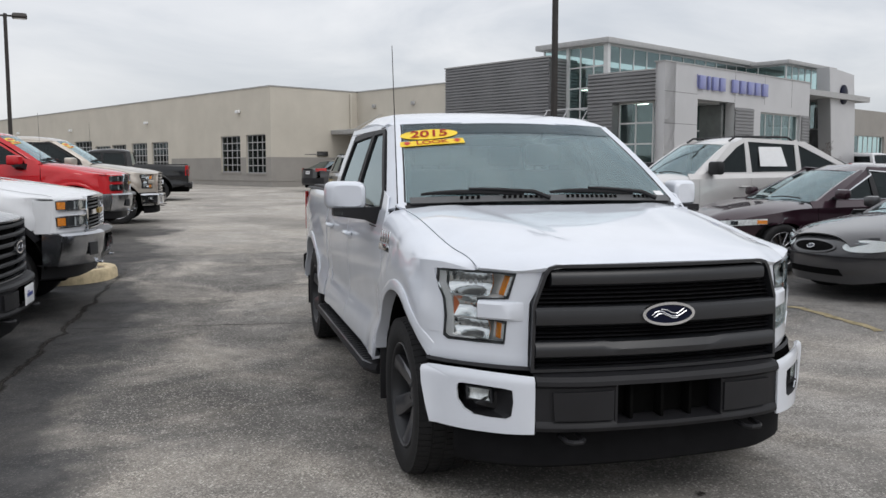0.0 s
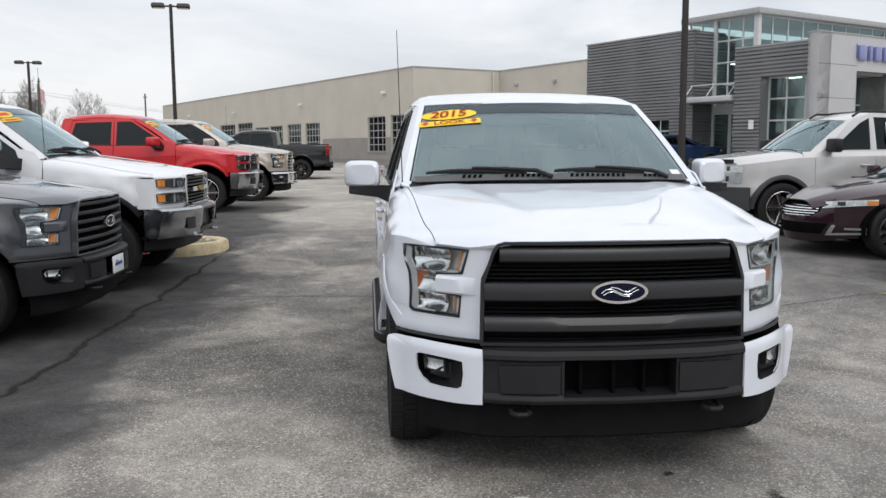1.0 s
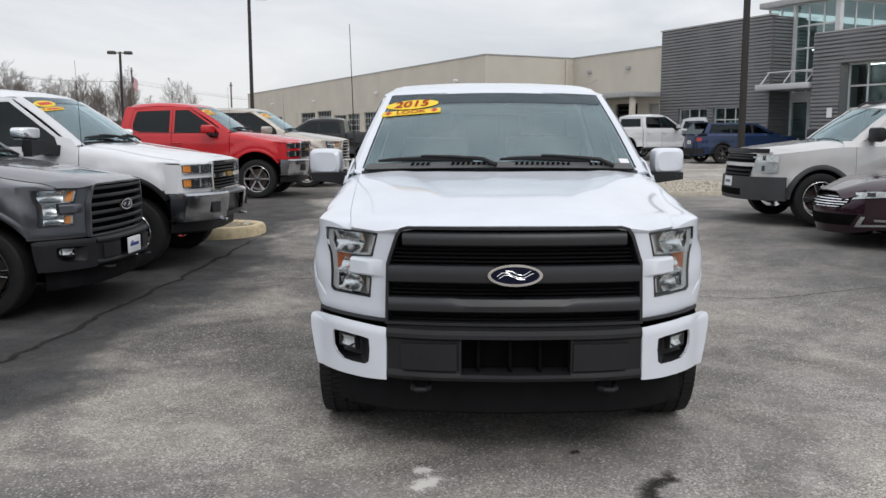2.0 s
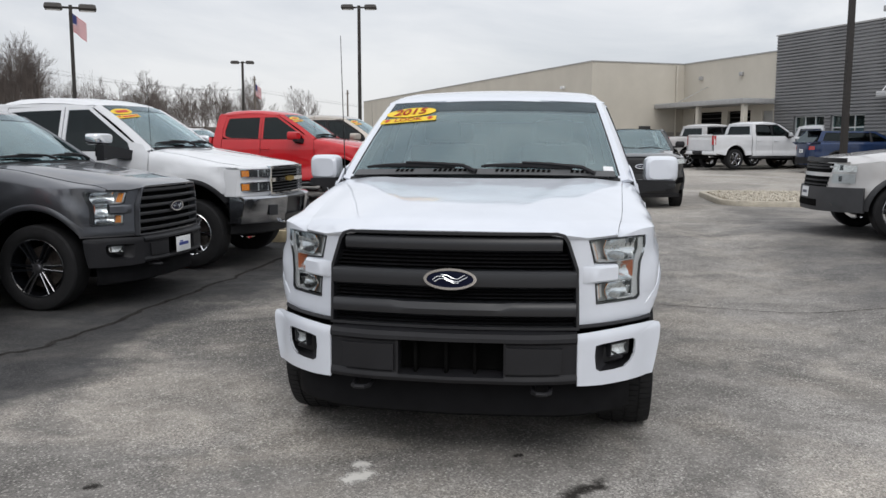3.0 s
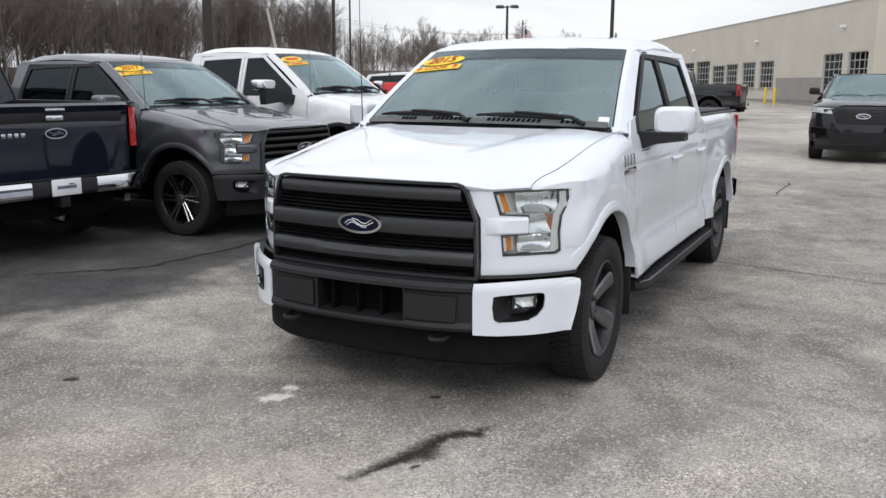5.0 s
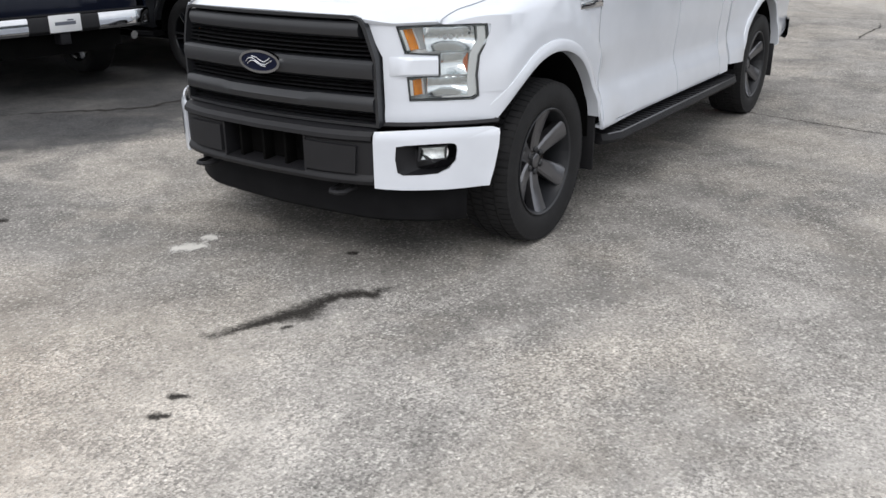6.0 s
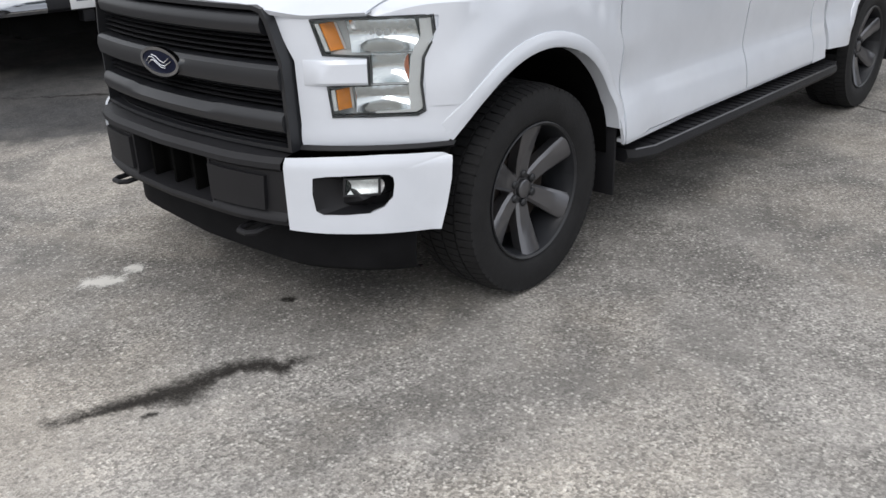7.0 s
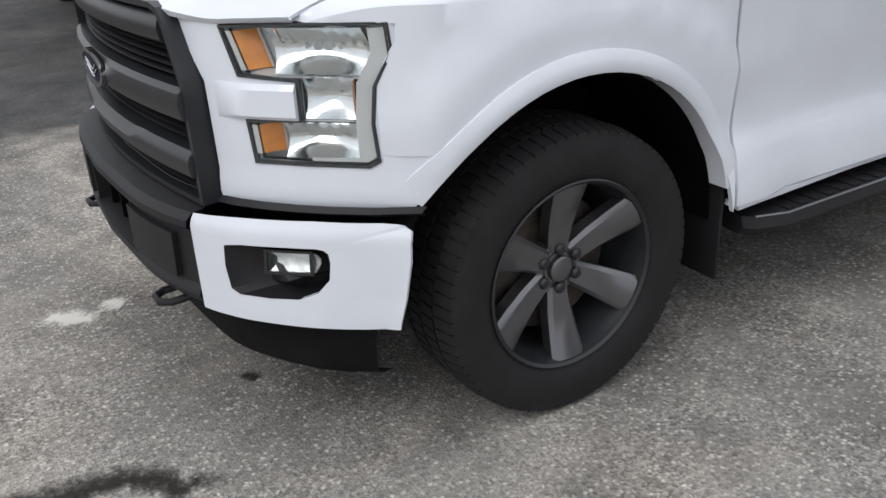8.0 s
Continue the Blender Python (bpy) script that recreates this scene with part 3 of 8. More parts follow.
        a, b = pair(name, panel(low, lambda y, z: Vector((side_x(y, min(z, 1.34)), y, z)), 0.12, 0.028, 0.02), P, t)
        for d, sgn in ((a, 1), (b, -1)):
            def on(bm):
                return bm if sgn > 0 else flip(bm)
            part("window_frame", on(ring(frame_out, win, lambda y, z: Vector((house_x(y, z) + 0.002, y, z)), 3, 0.02)), trim["frames"], d)
            g = part("side_window", on(panel(win, lambda y, z: Vector((house_x(y, z) - 0.012, y, z)), 0.3, 0.15, 0.004)), glass, d, "tinted side window")
            g.visible_shadow = False
            hy = y1 - 0.10
            hx = side_x(hy, 1.12)
            part("door_handle", on(join(tube([(hx + 0.005, hy - 0.10, 1.125), (hx + 0.038, hy - 0.085, 1.13), (hx + 0.042, hy, 1.132), (hx + 0.038, hy + 0.07, 1.13), (hx + 0.005, hy + 0.085, 1.125)], 0.013, 8))), trim["handle"], d)
            part("handle_cup", on(panel([(hy - 0.085, 1.09), (hy + 0.07, 1.09), (hy + 0.07, 1.165), (hy - 0.085, 1.165)], lambda y, z: Vector((side_x(y, z) + 0.0015, y, z)), 0.1, 0.1, 0.002)), trim["cup"], d)
    pair("belt_moulding", loft([[(side_x(y, 1.335) + dx, y, 1.337 + dz) for dx, dz in ((-0.012, -0.006), (0.004, -0.004), (0.004, 0.006), (-0.012, 0.008))] for y in span(1.98, 3.48, 8)], closed=True), PLASTIC, t)
    pair("cab_corner", join(panel([(3.532, 0.475), (y_back, 0.475), (y_back, 1.335), (3.532, 1.335)], lambda y, z: Vector((side_x(y, min(z, 1.34)), y, z)), 0.3, 0.1, 0.02),
                            panel([(3.51, 1.33), (y_back, 1.33), (y_back - 0.09, 1.85), (3.44, 1.85), (3.52, 1.52)], lambda y, z: Vector((house_x(y, z), y, z)), 0.3, 0.1, 0.02)), P, t)
    pair("pillar_corner", panel([(1.452, 1.30), (1.64, 1.25), (1.68, 1.44), (1.54, 1.41)], lambda y, z: Vector((house_x(y, z) + 0.001, y, z)), 0.3, 0.1, 0.012), P, t)
    pair("sill", panel([(1.475, 0.468), (3.76, 0.468), (3.76, 0.484), (1.475, 0.484)], lambda y, z: Vector((side_x(y, z) - 0.012, y, z)), 0.6, 0.02, 0.05), P, t)
    # back of the cab
    def back(x, z):
        return Vector((x, y_back - 0.012 - 0.09 * max(0, (z - 1.33) / 0.5), z))
    part("cab_back", join(panel([(-0.93, 0.6), (0.93, 0.6), (0.945, 1.34), (-0.945, 1.34)], back, 0.5, 0.4, 0.02),
                          ring([(-0.93, 1.34), (0.93, 1.34), (0.78, 1.86), (-0.78, 1.86)], [(-0.76, 1.40), (0.76, 1.40), (0.66, 1.76), (-0.66, 1.76)], back, 3, 0.02)), P, t)
    rw = part("rear_window", panel([(-0.77, 1.39), (0.77, 1.39), (0.67, 1.77), (-0.67, 1.77)], lambda x, z: back(x, z) + Vector((0, -0.008, 0)), 0.4, 0.2, 0.004), glass, t, "tinted rear window")
    rw.visible_shadow = False
    # inside
    part("dashboard", join(box(-0.83, 0.83, 1.50, 1.80, 1.05, 1.32, 0.05), box(0.18, 0.58, 1.52, 1.78, 1.28, 1.37, 0.04)), CABIN, t)
    part("cabin_floor", box(-0.90, 0.90, 1.45, 3.68, 0.55, 0.62), CABIN, t)
    for x in (-0.42, 0.42):
        for y in (2.35, 3.22):
            s = part("seat", join(box(x - 0.26, x + 0.26, y - 0.42, y + 0.08, 0.85, 1.0, 0.05), moved(box(-0.25, 0.25, -0.07, 0.07, 0.0, 0.62, 0.05), pose(x, y + 0.08, 0.95, -10))), SEAT, t)
            part("headrest", join(box(x - 0.14, x + 0.14, y + 0.12, y + 0.22, 1.585, 1.75, 0.04), tube([(x - 0.06, y + 0.18, 1.5), (x - 0.06, y + 0.18, 1.62)], 0.008), tube([(x + 0.06, y + 0.18, 1.5), (x + 0.06, y + 0.18, 1.62)], 0.008)), SEAT, s)
    if detail:
        wl_ = [(0.42 + 0.19 * math.cos(a), 1.88 - 0.07 * math.sin(a), 1.24 + 0.175 * math.sin(a)) for a in span(0, 2 * math.pi, 24)]
        part("steering_wheel", join(tube(wl_, 0.014), box(0.34, 0.50, 1.84, 1.89, 1.2, 1.28, 0.02)), CABIN, t)


def mirror(t, capm, lower, big=True, tow=False, fold=False):
    h = 0.27 if tow else 0.175 if big else 0.13
    o = 0.28 if tow else -0.04 if fold else 0.02
    z1 = 1.53 if tow else 1.495
    def cap(x0, x1, z0, z1, y0, y1, r):
        rows = []
        for y, g in ((y0, 0.72), (y0 + 0.02, 0.92), (y0 + 0.05, 1.0), (y1, 1.0)):
            cx, cz = (x0 + x1) / 2, (z0 + z1) / 2
            a, b = (x1 - x0) / 2 * g, (z1 - z0) / 2 * g
            rows.append([(cx + a * (abs(math.cos(q)) ** 0.45) * (1 if math.cos(q) > 0 else -1), y, cz + b * (abs(math.sin(q)) ** 0.45) * (1 if math.sin(q) > 0 else -1)) for q in [2 * math.pi * k / 28 for k in range(28)]])
        rows = [[(x, y + 0.10 * (x - x0) / (x1 - x0), z) for x, y, z in r] for r in rows]
        return loft(rows, closed=True, caps=True)
    for sgn in (1, -1):
        def on(bm):
            return bm if sgn > 0 else flip(bm)
        m = part("door_mirror", on(cap(1.008 + o, 1.235 + o, z1 - (0.12 if tow else h), z1, 1.70, 1.845, 0)), capm, t)
        part("mirror_base", on(loft([[(0.955, 1.655, 1.225), (0.955, 1.86, 1.24), (0.965, 1.90, 1.335), (0.955, 1.66, 1.345)], [(1.03 + o * 0.6, 1.72, z1 - h - (0 if tow else 0.055)), (1.03 + o * 0.6, 1.84, z1 - h - (0 if tow else 0.055)), (1.03 + o * 0.6, 1.84, z1 - h + (0.12 if tow else 0.02)), (1.03 + o * 0.6, 1.72, z1 - h + (0.12 if tow else 0.02))],
                                     [(1.205 + o, 1.73, z1 - h - 0.03), (1.205 + o, 1.83, z1 - h - 0.03), (1.205 + o, 1.83, z1 - h + (0.15 if tow else 0.015)), (1.205 + o, 1.73, z1 - h + (0.15 if tow else 0.015))]], closed=True, caps=True)), lower, m, "black plastic mirror base")
        part("mirror_glass", on(box(1.035 + o, 1.195 + o, 1.845, 1.849, z1 - h + 0.02, z1 - 0.02)), CHROME, m)
        part("side_marker", on(box(1.15 + o, 1.208 + o, 1.722, 1.735, z1 - h - 0.022, z1 - h - 0.004)), LENS, m)


def ford_lamps(t, P, side):
    """C-shaped headlights with an amber end, wrapped round the front corners."""
    def at(d):
        def f(x, z):
            n = Vector((0.66, -0.75, 0)) if x > 0.62 else Vector((0, -1, 0))
            return Vector((x, FY(x), z)) + n * d
        return f
    C = [(0.652, 1.112), (0.80, 1.118), (0.934, 1.120), (0.938, 1.055), (0.914, 0.985), (0.908, 0.90), (0.913, 0.812), (0.895, 0.797), (0.694, 0.798), (0.686, 0.900), (0.788, 0.906), (0.788, 0.992), (0.680, 1.001)]
    def inset(p, k):
        return (p[0] + (k if p[0] < 0.70 else -k if p[0] > 0.85 else k if p[0] < 0.795 else 0.0), p[1] + (-k if p[1] > 1.05 else k if p[1] < 0.85 else -k if 0.89 < p[1] < 0.91 and p[0] < 0.80 else k if 0.985 < p[1] < 1.01 and p[0] < 0.80 else 0.0))
    for sgn in (1, -1):
        def on(bm):
            return bm if sgn > 0 else flip(bm)
        h = part("headlight", on(panel(C, at(-0.050), 0.03, 0.03, 0.008)), LAMPGREY, t, "C-shaped headlight with clear lens and amber end")
        part("bezel", on(ring([inset(p, -0.0015) for p in C], [inset(p, 0.0048) for p in C], at(0.004), 2, 0.014)), SATIN, h, "thin dark seal round the lens")
        part("side_bezel", on(panel([(0.905, 1.108), (0.932, 1.110), (0.935, 1.057), (0.909, 0.987), (0.902, 0.90), (0.909, 0.824), (0.893, 0.808), (0.800, 0.808), (0.800, 0.815), (0.880, 0.817), (0.878, 0.90), (0.884, 0.990), (0.908, 1.055)], at(-0.004), 0.05, 0.05, 0.008)), side, h, "satin inner bezel")
        part("outer_seal", on(loft([[at(d)(x + e, z) for d, e in ((0.004, -0.002), (-0.002, 0.010), (-0.014, 0.020))] for x, z in ((0.934, 1.124), (0.938, 1.055), (0.914, 0.985), (0.908, 0.90), (0.913, 0.812), (0.897, 0.797))], thick=0.003)), P, h)
        ln = part("lens", on(panel(C, at(0.007), 0.04, 0.08, 0.003)), LENS, h)
        ln.visible_shadow = False
        # faceted bowls in the three chambers, and an inner tray
        def bowl(x0, x1, z0, z1, deep, skew=0.0, n=8, flute=0.0):
            return loft([[at(-0.004 - deep * math.sin(math.pi * k / 10) * (0.55 + 0.45 * math.sin(math.pi * j / n)) - flute * (j % 2) * (1 if k > 4 else 0.3))(lerp(x0, x1, j / n) - skew * k / 10, lerp(z0, z1, k / 10)) for j in range(n + 1)] for k in range(11)], thick=0.003)
        part("reflector", on(bowl(0.752, 0.908, 1.008, 1.108, 0.046, 0.012, 16, 0.006)), LAMPCHROME, h, "bright fluted reflector")
        part("reflector", on(bowl(0.754, 0.882, 0.814, 0.896, 0.042, 0.0, 12, 0.006)), LAMPCHROME, h, "bright fluted reflector")
        part("reflector", on(bowl(0.797, 0.880, 0.908, 1.000, 0.034, 0.0, 8, 0.005)), LAMPCHROME, h, "bright fluted reflector")
        # bright shelves between the bowls
        part("reflector_lip", on(loft([[at(-0.006)(x, 1.000), at(-0.020)(x, 1.010), at(-0.040)(x, 1.012)] for x in span(0.700, 0.890, 8)], thick=0.003)), LAMPSATIN, h, "bright curved lip")
        part("reflector_lip", on(loft([[at(-0.006)(x, 0.902), at(-0.020)(x, 0.898), at(-0.040)(x, 0.894)] for x in span(0.715, 0.875, 8)], thick=0.003)), LAMPSATIN, h, "bright curved lip")
        for low, high in (((0.694, 1.014), (0.670, 1.100)), ((0.704, 0.820), (0.700, 0.888))):
            part("marker_frame", on(loft([[at(-0.001)(x - 0.006, z), at(-0.002)(x + 0.004, z)] for x, z in (low, high)], thick=0.003)), LAMPSATIN, h)
            part("marker_frame", on(loft([[Vector((x + dx, FY(x) + 0.064 + dy, z)) for dx, dy in ((0.006, 0.0), (0.016, 0.004))] for x, z in (low, high)], thick=0.003)), LAMPSATIN, h)
            part("amber_marker", on(loft([[Vector((x + 0.004 + d * 0.06, FY(x) + 0.010 + d, z)) for d in (0.0, 0.028, 0.054)] for x, z in (low, high)], thick=0.004)), AMBER, h, "amber reflector")
        part("turn_reflector", on(loft([[at(-0.006 - d)(0.878 - d * 0.35, z) for d in (0.0, 0.018, 0.036)] for z in span(0.915, 0.994, 4)], thick=0.003)), BULB, h, "dull amber turn reflector")


def oval_at(cx, cy, a, b, n=20):
    return [(cx + x, cy + y) for x, y in oval(a, b, n)]


def ford_front(t, P, bumper, ends, grille, bars, detail, style="bars"):
    """Grille, front panel, headlights, bumper and air dam."""
    def corner(q, z):
        """The front skin: across the front up to q = 0.9, round the corner to q = 1, then back along the side."""
        low = 0.012 * max(0, 1 - abs(z - 0.73) / 0.04) ** 2
        if q <= 0.9:
            return Vector((q, FY(q) - low, z))
        if q >= 1.0:
            return Vector((side_x(q - 0.5, z) + low * 0.7, q - 0.5, z))
        k = (q - 0.9) * 10
        p = (1 - k) ** 2 * Vector((0.9, FY(0.9), 0)) + 2 * k * (1 - k) * Vector((0.938, 0.43, 0)) + k * k * Vector((side_x(0.5, z), 0.5, 0))
        return Vector((p.x + low * 0.5, p.y - low * 0.6, z))
    front = [(0.535, 1.144), (0.60, 1.130), (0.652, 1.116), (0.680, 1.001), (0.788, 0.992), (0.788, 0.906), (0.686, 0.900), (0.694, 0.798), (0.898, 0.796), (0.908, 0.799), (0.912, 0.826), (1.066, 0.826), (1.028, 0.79), (0.992, 0.742), (0.970, 0.704), (0.95, 0.702), (0.9, 0.699), (0.61, 0.69), (0.604, 0.985)]
    pair("front_panel", panel(front, corner, 0.04, 0.03, 0.03), P, t)
    # nub between the lamp's arms
    pair("lamp_bridge", loft([[Vector((x, FY(x), z)) + Vector((0.66, -0.75, 0)) * d for z, d in ((0.904, -0.02), (0.905, 0.010 * e), (0.914, 0.019 * e), (0.974, 0.019 * e), (0.987, 0.009 * e), (0.989, -0.02))] for x, e in ((0.625, 0.0), (0.65, 0.55), (0.676, 0.95), (0.71, 1.0), (0.75, 1.0), (0.787, 1.0))], caps=True), P, t)
    ford_lamps(t, P, LAMPSATIN if P is WHITE else SATIN)
    # grille
    G = [(-0.505, 1.160), (0.505, 1.160), (0.540, 1.150), (0.562, 1.118), (0.606, 0.985), (0.614, 0.69), (-0.614, 0.69), (-0.606, 0.985), (-0.562, 1.118), (-0.540, 1.150)]
    GI = [(-0.500, 1.146), (0.500, 1.146), (0.530, 1.138), (0.548, 1.110), (0.592, 0.982), (0.600, 0.704), (-0.600, 0.704), (-0.592, 0.982), (-0.548, 1.110), (-0.530, 1.138)]
    bow = lambda x: 0.012 + 0.062 * (abs(x) / 0.6) ** 2
    g = part("grille", ring(G, GI, lambda x, z: Vector((x, bow(x) - 0.006, z)), 8, 0.07), grille, t, "black grille with wide bars")
    # near-black sheet that paints the shade behind the bars
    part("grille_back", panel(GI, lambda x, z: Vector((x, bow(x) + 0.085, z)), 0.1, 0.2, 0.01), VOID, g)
    half = lambda z: 0.596 if z < 0.98 else lerp(0.593, 0.525, (z - 0.98) / 0.164)
    if style == "bars":
        for z0, z1, out in ((1.062, 1.138, 0.0), (0.888, 0.978, 0.012), (0.748, 0.826, 0.012)):
            hw = half(z1)
            rows = []
            for x in span(-hw, hw, 24):
                yb = bow(x) - out
                c = (z0 + z1) / 2
                notch = 0.016 if z0 < 0.75 and abs(x) < 0.27 else 0.0
                rows.append([(x, yb + 0.07, z0 - 0.004), (x, yb + 0.018, z0), (x, yb - 0.002, z0 + 0.012), (x, yb - 0.008, c), (x, yb - 0.002, z1 - 0.016 - notch), (x, yb + 0.012, z1 - 0.004 - notch * 0.3), (x, yb + 0.07, z1)])
            part("grille_bar", loft(rows, caps=True), bars, g)
        for z0, z1 in ((0.982, 1.058), (0.830, 0.884), (0.706, 0.744)):
            n = max(1, int((z1 - z0) / 0.017))
            for k in range(n):
                z = lerp(z0, z1, (k + 0.5) / n)
                part("grille_slat", loft([[(x, bow(x) + 0.028, z - 0.003), (x, bow(x) + 0.022, z), (x, bow(x) + 0.028, z + 0.003), (x, bow(x) + 0.07, z + 0.002)] for x in span(-half(z), half(z), 14)], closed=True, caps=True), PLASTIC, g)
    else:
        for k in range(6):
            z = lerp(0.745, 1.115, k / 5)
            part("grille_bar", loft([[(x, bow(x) + 0.01, z - 0.018), (x, bow(x) - 0.006, z - 0.008), (x, bow(x) - 0.008, z + 0.008), (x, bow(x) + 0.012, z + 0.016), (x, bow(x) + 0.06, z)] for x in span(-half(z), half(z), 14)], closed=True, caps=True), bars, g)
    oval_badge(t, 0.128, 0.052, lambda u, v, d: Vector((u, bow(u) - 0.014 - d, v + 0.937)))
    # bumper
    centre = [(0.09, 0.688), (0.012, 0.678), (-0.006, 0.660), (-0.008, 0.642), (0.010, 0.628), (0.012, 0.482), (0.000, 0.470), (-0.004, 0.455), (0.004, 0.438), (0.06, 0.425)]
    deep = [(d if i < 4 or i > 5 else d + 0.12, z - 0.006 if i == 4 else z) for i, (d, z) in enumerate(centre)]
    b = part("front_bumper", sweep(deep, span(-0.255, 0.265, 8), BY), bumper, t, "dark bumper centre")
    part("bumper_side", sweep(centre, span(-0.604, -0.255, 8), BY), bumper, b)
    part("bumper_side", sweep(centre, span(0.265, 0.604, 8), BY), bumper, b)
    if detail:
        pair("bumper_pad", panel([(0.272, 0.490), (0.530, 0.490), (0.538, 0.612), (0.272, 0.618)], lambda x, z: Vector((x, BY(x) - 0.006, z)), 0.1, 0.1, 0.02), bumper, b)
        # added near-black sheet and ribs: the opening's shade as colour
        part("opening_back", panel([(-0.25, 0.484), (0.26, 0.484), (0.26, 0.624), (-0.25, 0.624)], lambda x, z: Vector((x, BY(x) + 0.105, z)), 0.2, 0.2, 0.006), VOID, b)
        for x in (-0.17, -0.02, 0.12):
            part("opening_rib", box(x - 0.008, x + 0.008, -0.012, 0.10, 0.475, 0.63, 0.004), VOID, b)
        for x in (-0.256, 0.266):
            part("opening_side", box(x - 0.006, x + 0.006, -0.036, 0.15, 0.468, 0.640), PLASTIC, b)
        pair("tow_hook", tube([(0.40, 0.06, 0.405), (0.40, -0.02, 0.40), (0.42, -0.045, 0.40), (0.46, -0.045, 0.40), (0.48, -0.02, 0.40), (0.48, 0.06, 0.405)], 0.011, 8), PLASTIC, b)
    E_o = [(0.607, 0.678), (0.72, 0.684), (0.86, 0.688), (0.985, 0.684), (1.010, 0.676), (1.016, 0.658), (1.014, 0.60), (1.001, 0.50), (0.986, 0.416), (0.86, 0.414), (0.72, 0.418), (0.609, 0.426), (0.608, 0.47), (0.607, 0.60)]
    E_i = [(0.694, 0.614), (0.73, 0.620), (0.82, 0.624), (0.872, 0.624), (0.884, 0.621), (0.891, 0.612), (0.893, 0.590), (0.889, 0.545), (0.868, 0.510), (0.835, 0.490), (0.78, 0.486), (0.716, 0.487), (0.697, 0.50), (0.690, 0.56)]
    def end_at(x, z):
        lipz = 0.02 * max(0, (z - 0.655) / 0.035) + 0.02 * max(0, (0.42 - z) / 0.03) * 0.5
        if x <= 0.97:
            return Vector((x, BY(x) + lipz, z))
        return Vector((0.97 + 1.2 * (x - 0.97), BY(0.97) + 0.75 * (x - 0.97) + lipz, z))
    for sgn in (1, -1):
        def on(bm):
            return bm if sgn > 0 else flip(bm)
        e = part("bumper_end", on(ring(E_o, E_i, end_at, 5, 0.009, band=4)), ends, t, "painted bumper end with a fog lamp opening")
        part("fog_pocket", on(loft([[(lerp(p[0], 0.83, s), BY(p[0]) + d, lerp(p[1], 0.54, s)) for p in E_i + E_i[:1]] for d, s in ((-0.002, 0.015), (0.05, 0.12), (0.09, 0.3), (0.10, 0.98))])), PLASTIC, e)
        def deep_at(d):
            return lambda x, z: Vector((x, BY(x) + d, z))
        part("fog_lamp", on(ring([(0.764, 0.546), (0.856, 0.550), (0.858, 0.613), (0.768, 0.611)], [(0.770, 0.552), (0.850, 0.556), (0.852, 0.607), (0.774, 0.605)], deep_at(0.012), 3, 0.05)), SATIN, e)
        part("fog_reflector", on(loft([[deep_at(0.019 + 0.022 * math.sin(math.pi * k / 5) + 0.004 * (j % 2))(lerp(0.771, 0.851, j / 6), lerp(0.553, 0.606, k / 5)) for j in range(7)] for k in range(6)], thick=0.004)), LAMPSILVER, e)
        part("fog_lens", on(panel([(0.771, 0.553), (0.850, 0.557), (0.852, 0.606), (0.775, 0.604)], deep_at(0.014), 0.05, 0.05, 0.003)), LENS, e)
    part("gap_strip", sweep([(0.09, 0.684), (0.075, 0.692), (0.09, 0.706)], span(-0.98, 0.98, 30), BY), PLASTIC, b)
    dam = curve([(0, 0.085), (0.5, 0.125), (0.75, 0.245), (0.84, 0.335), (0.875, 0.385)])
    part("air_dam", sweep([(0.03, 0.44), (0.0, 0.40), (-0.012, 0.33), (-0.012, 0.252), (0.004, 0.238), (0.03, 0.242)], span(-0.875, 0.875, 30), dam), DAM, t, "black lower air dam")


def plate(parent, x, y, z, blue=True, back=False):
    """A dealer plate with plain bars, on a bumper; it faces the front unless back."""
    s = 1 if back else -1
    p = part("licence_plate", box(x - 0.152, x + 0.152, y - 0.004, y + 0.004, z - 0.076, z + 0.076, 0.002), PAPER, parent, "white dealer plate with unreadable print")
    part("plate_print", join(box(x - 0.10, x + 0.10, y + s * 0.005 - 0.001, y + s * 0.005 + 0.001, z - 0.014, z + 0.016), box(x - 0.08, x - 0.02, y + s * 0.005 - 0.001, y + s * 0.005 + 0.001, z + 0.022, z + 0.034)), INKBLUE if blue else INK, p)


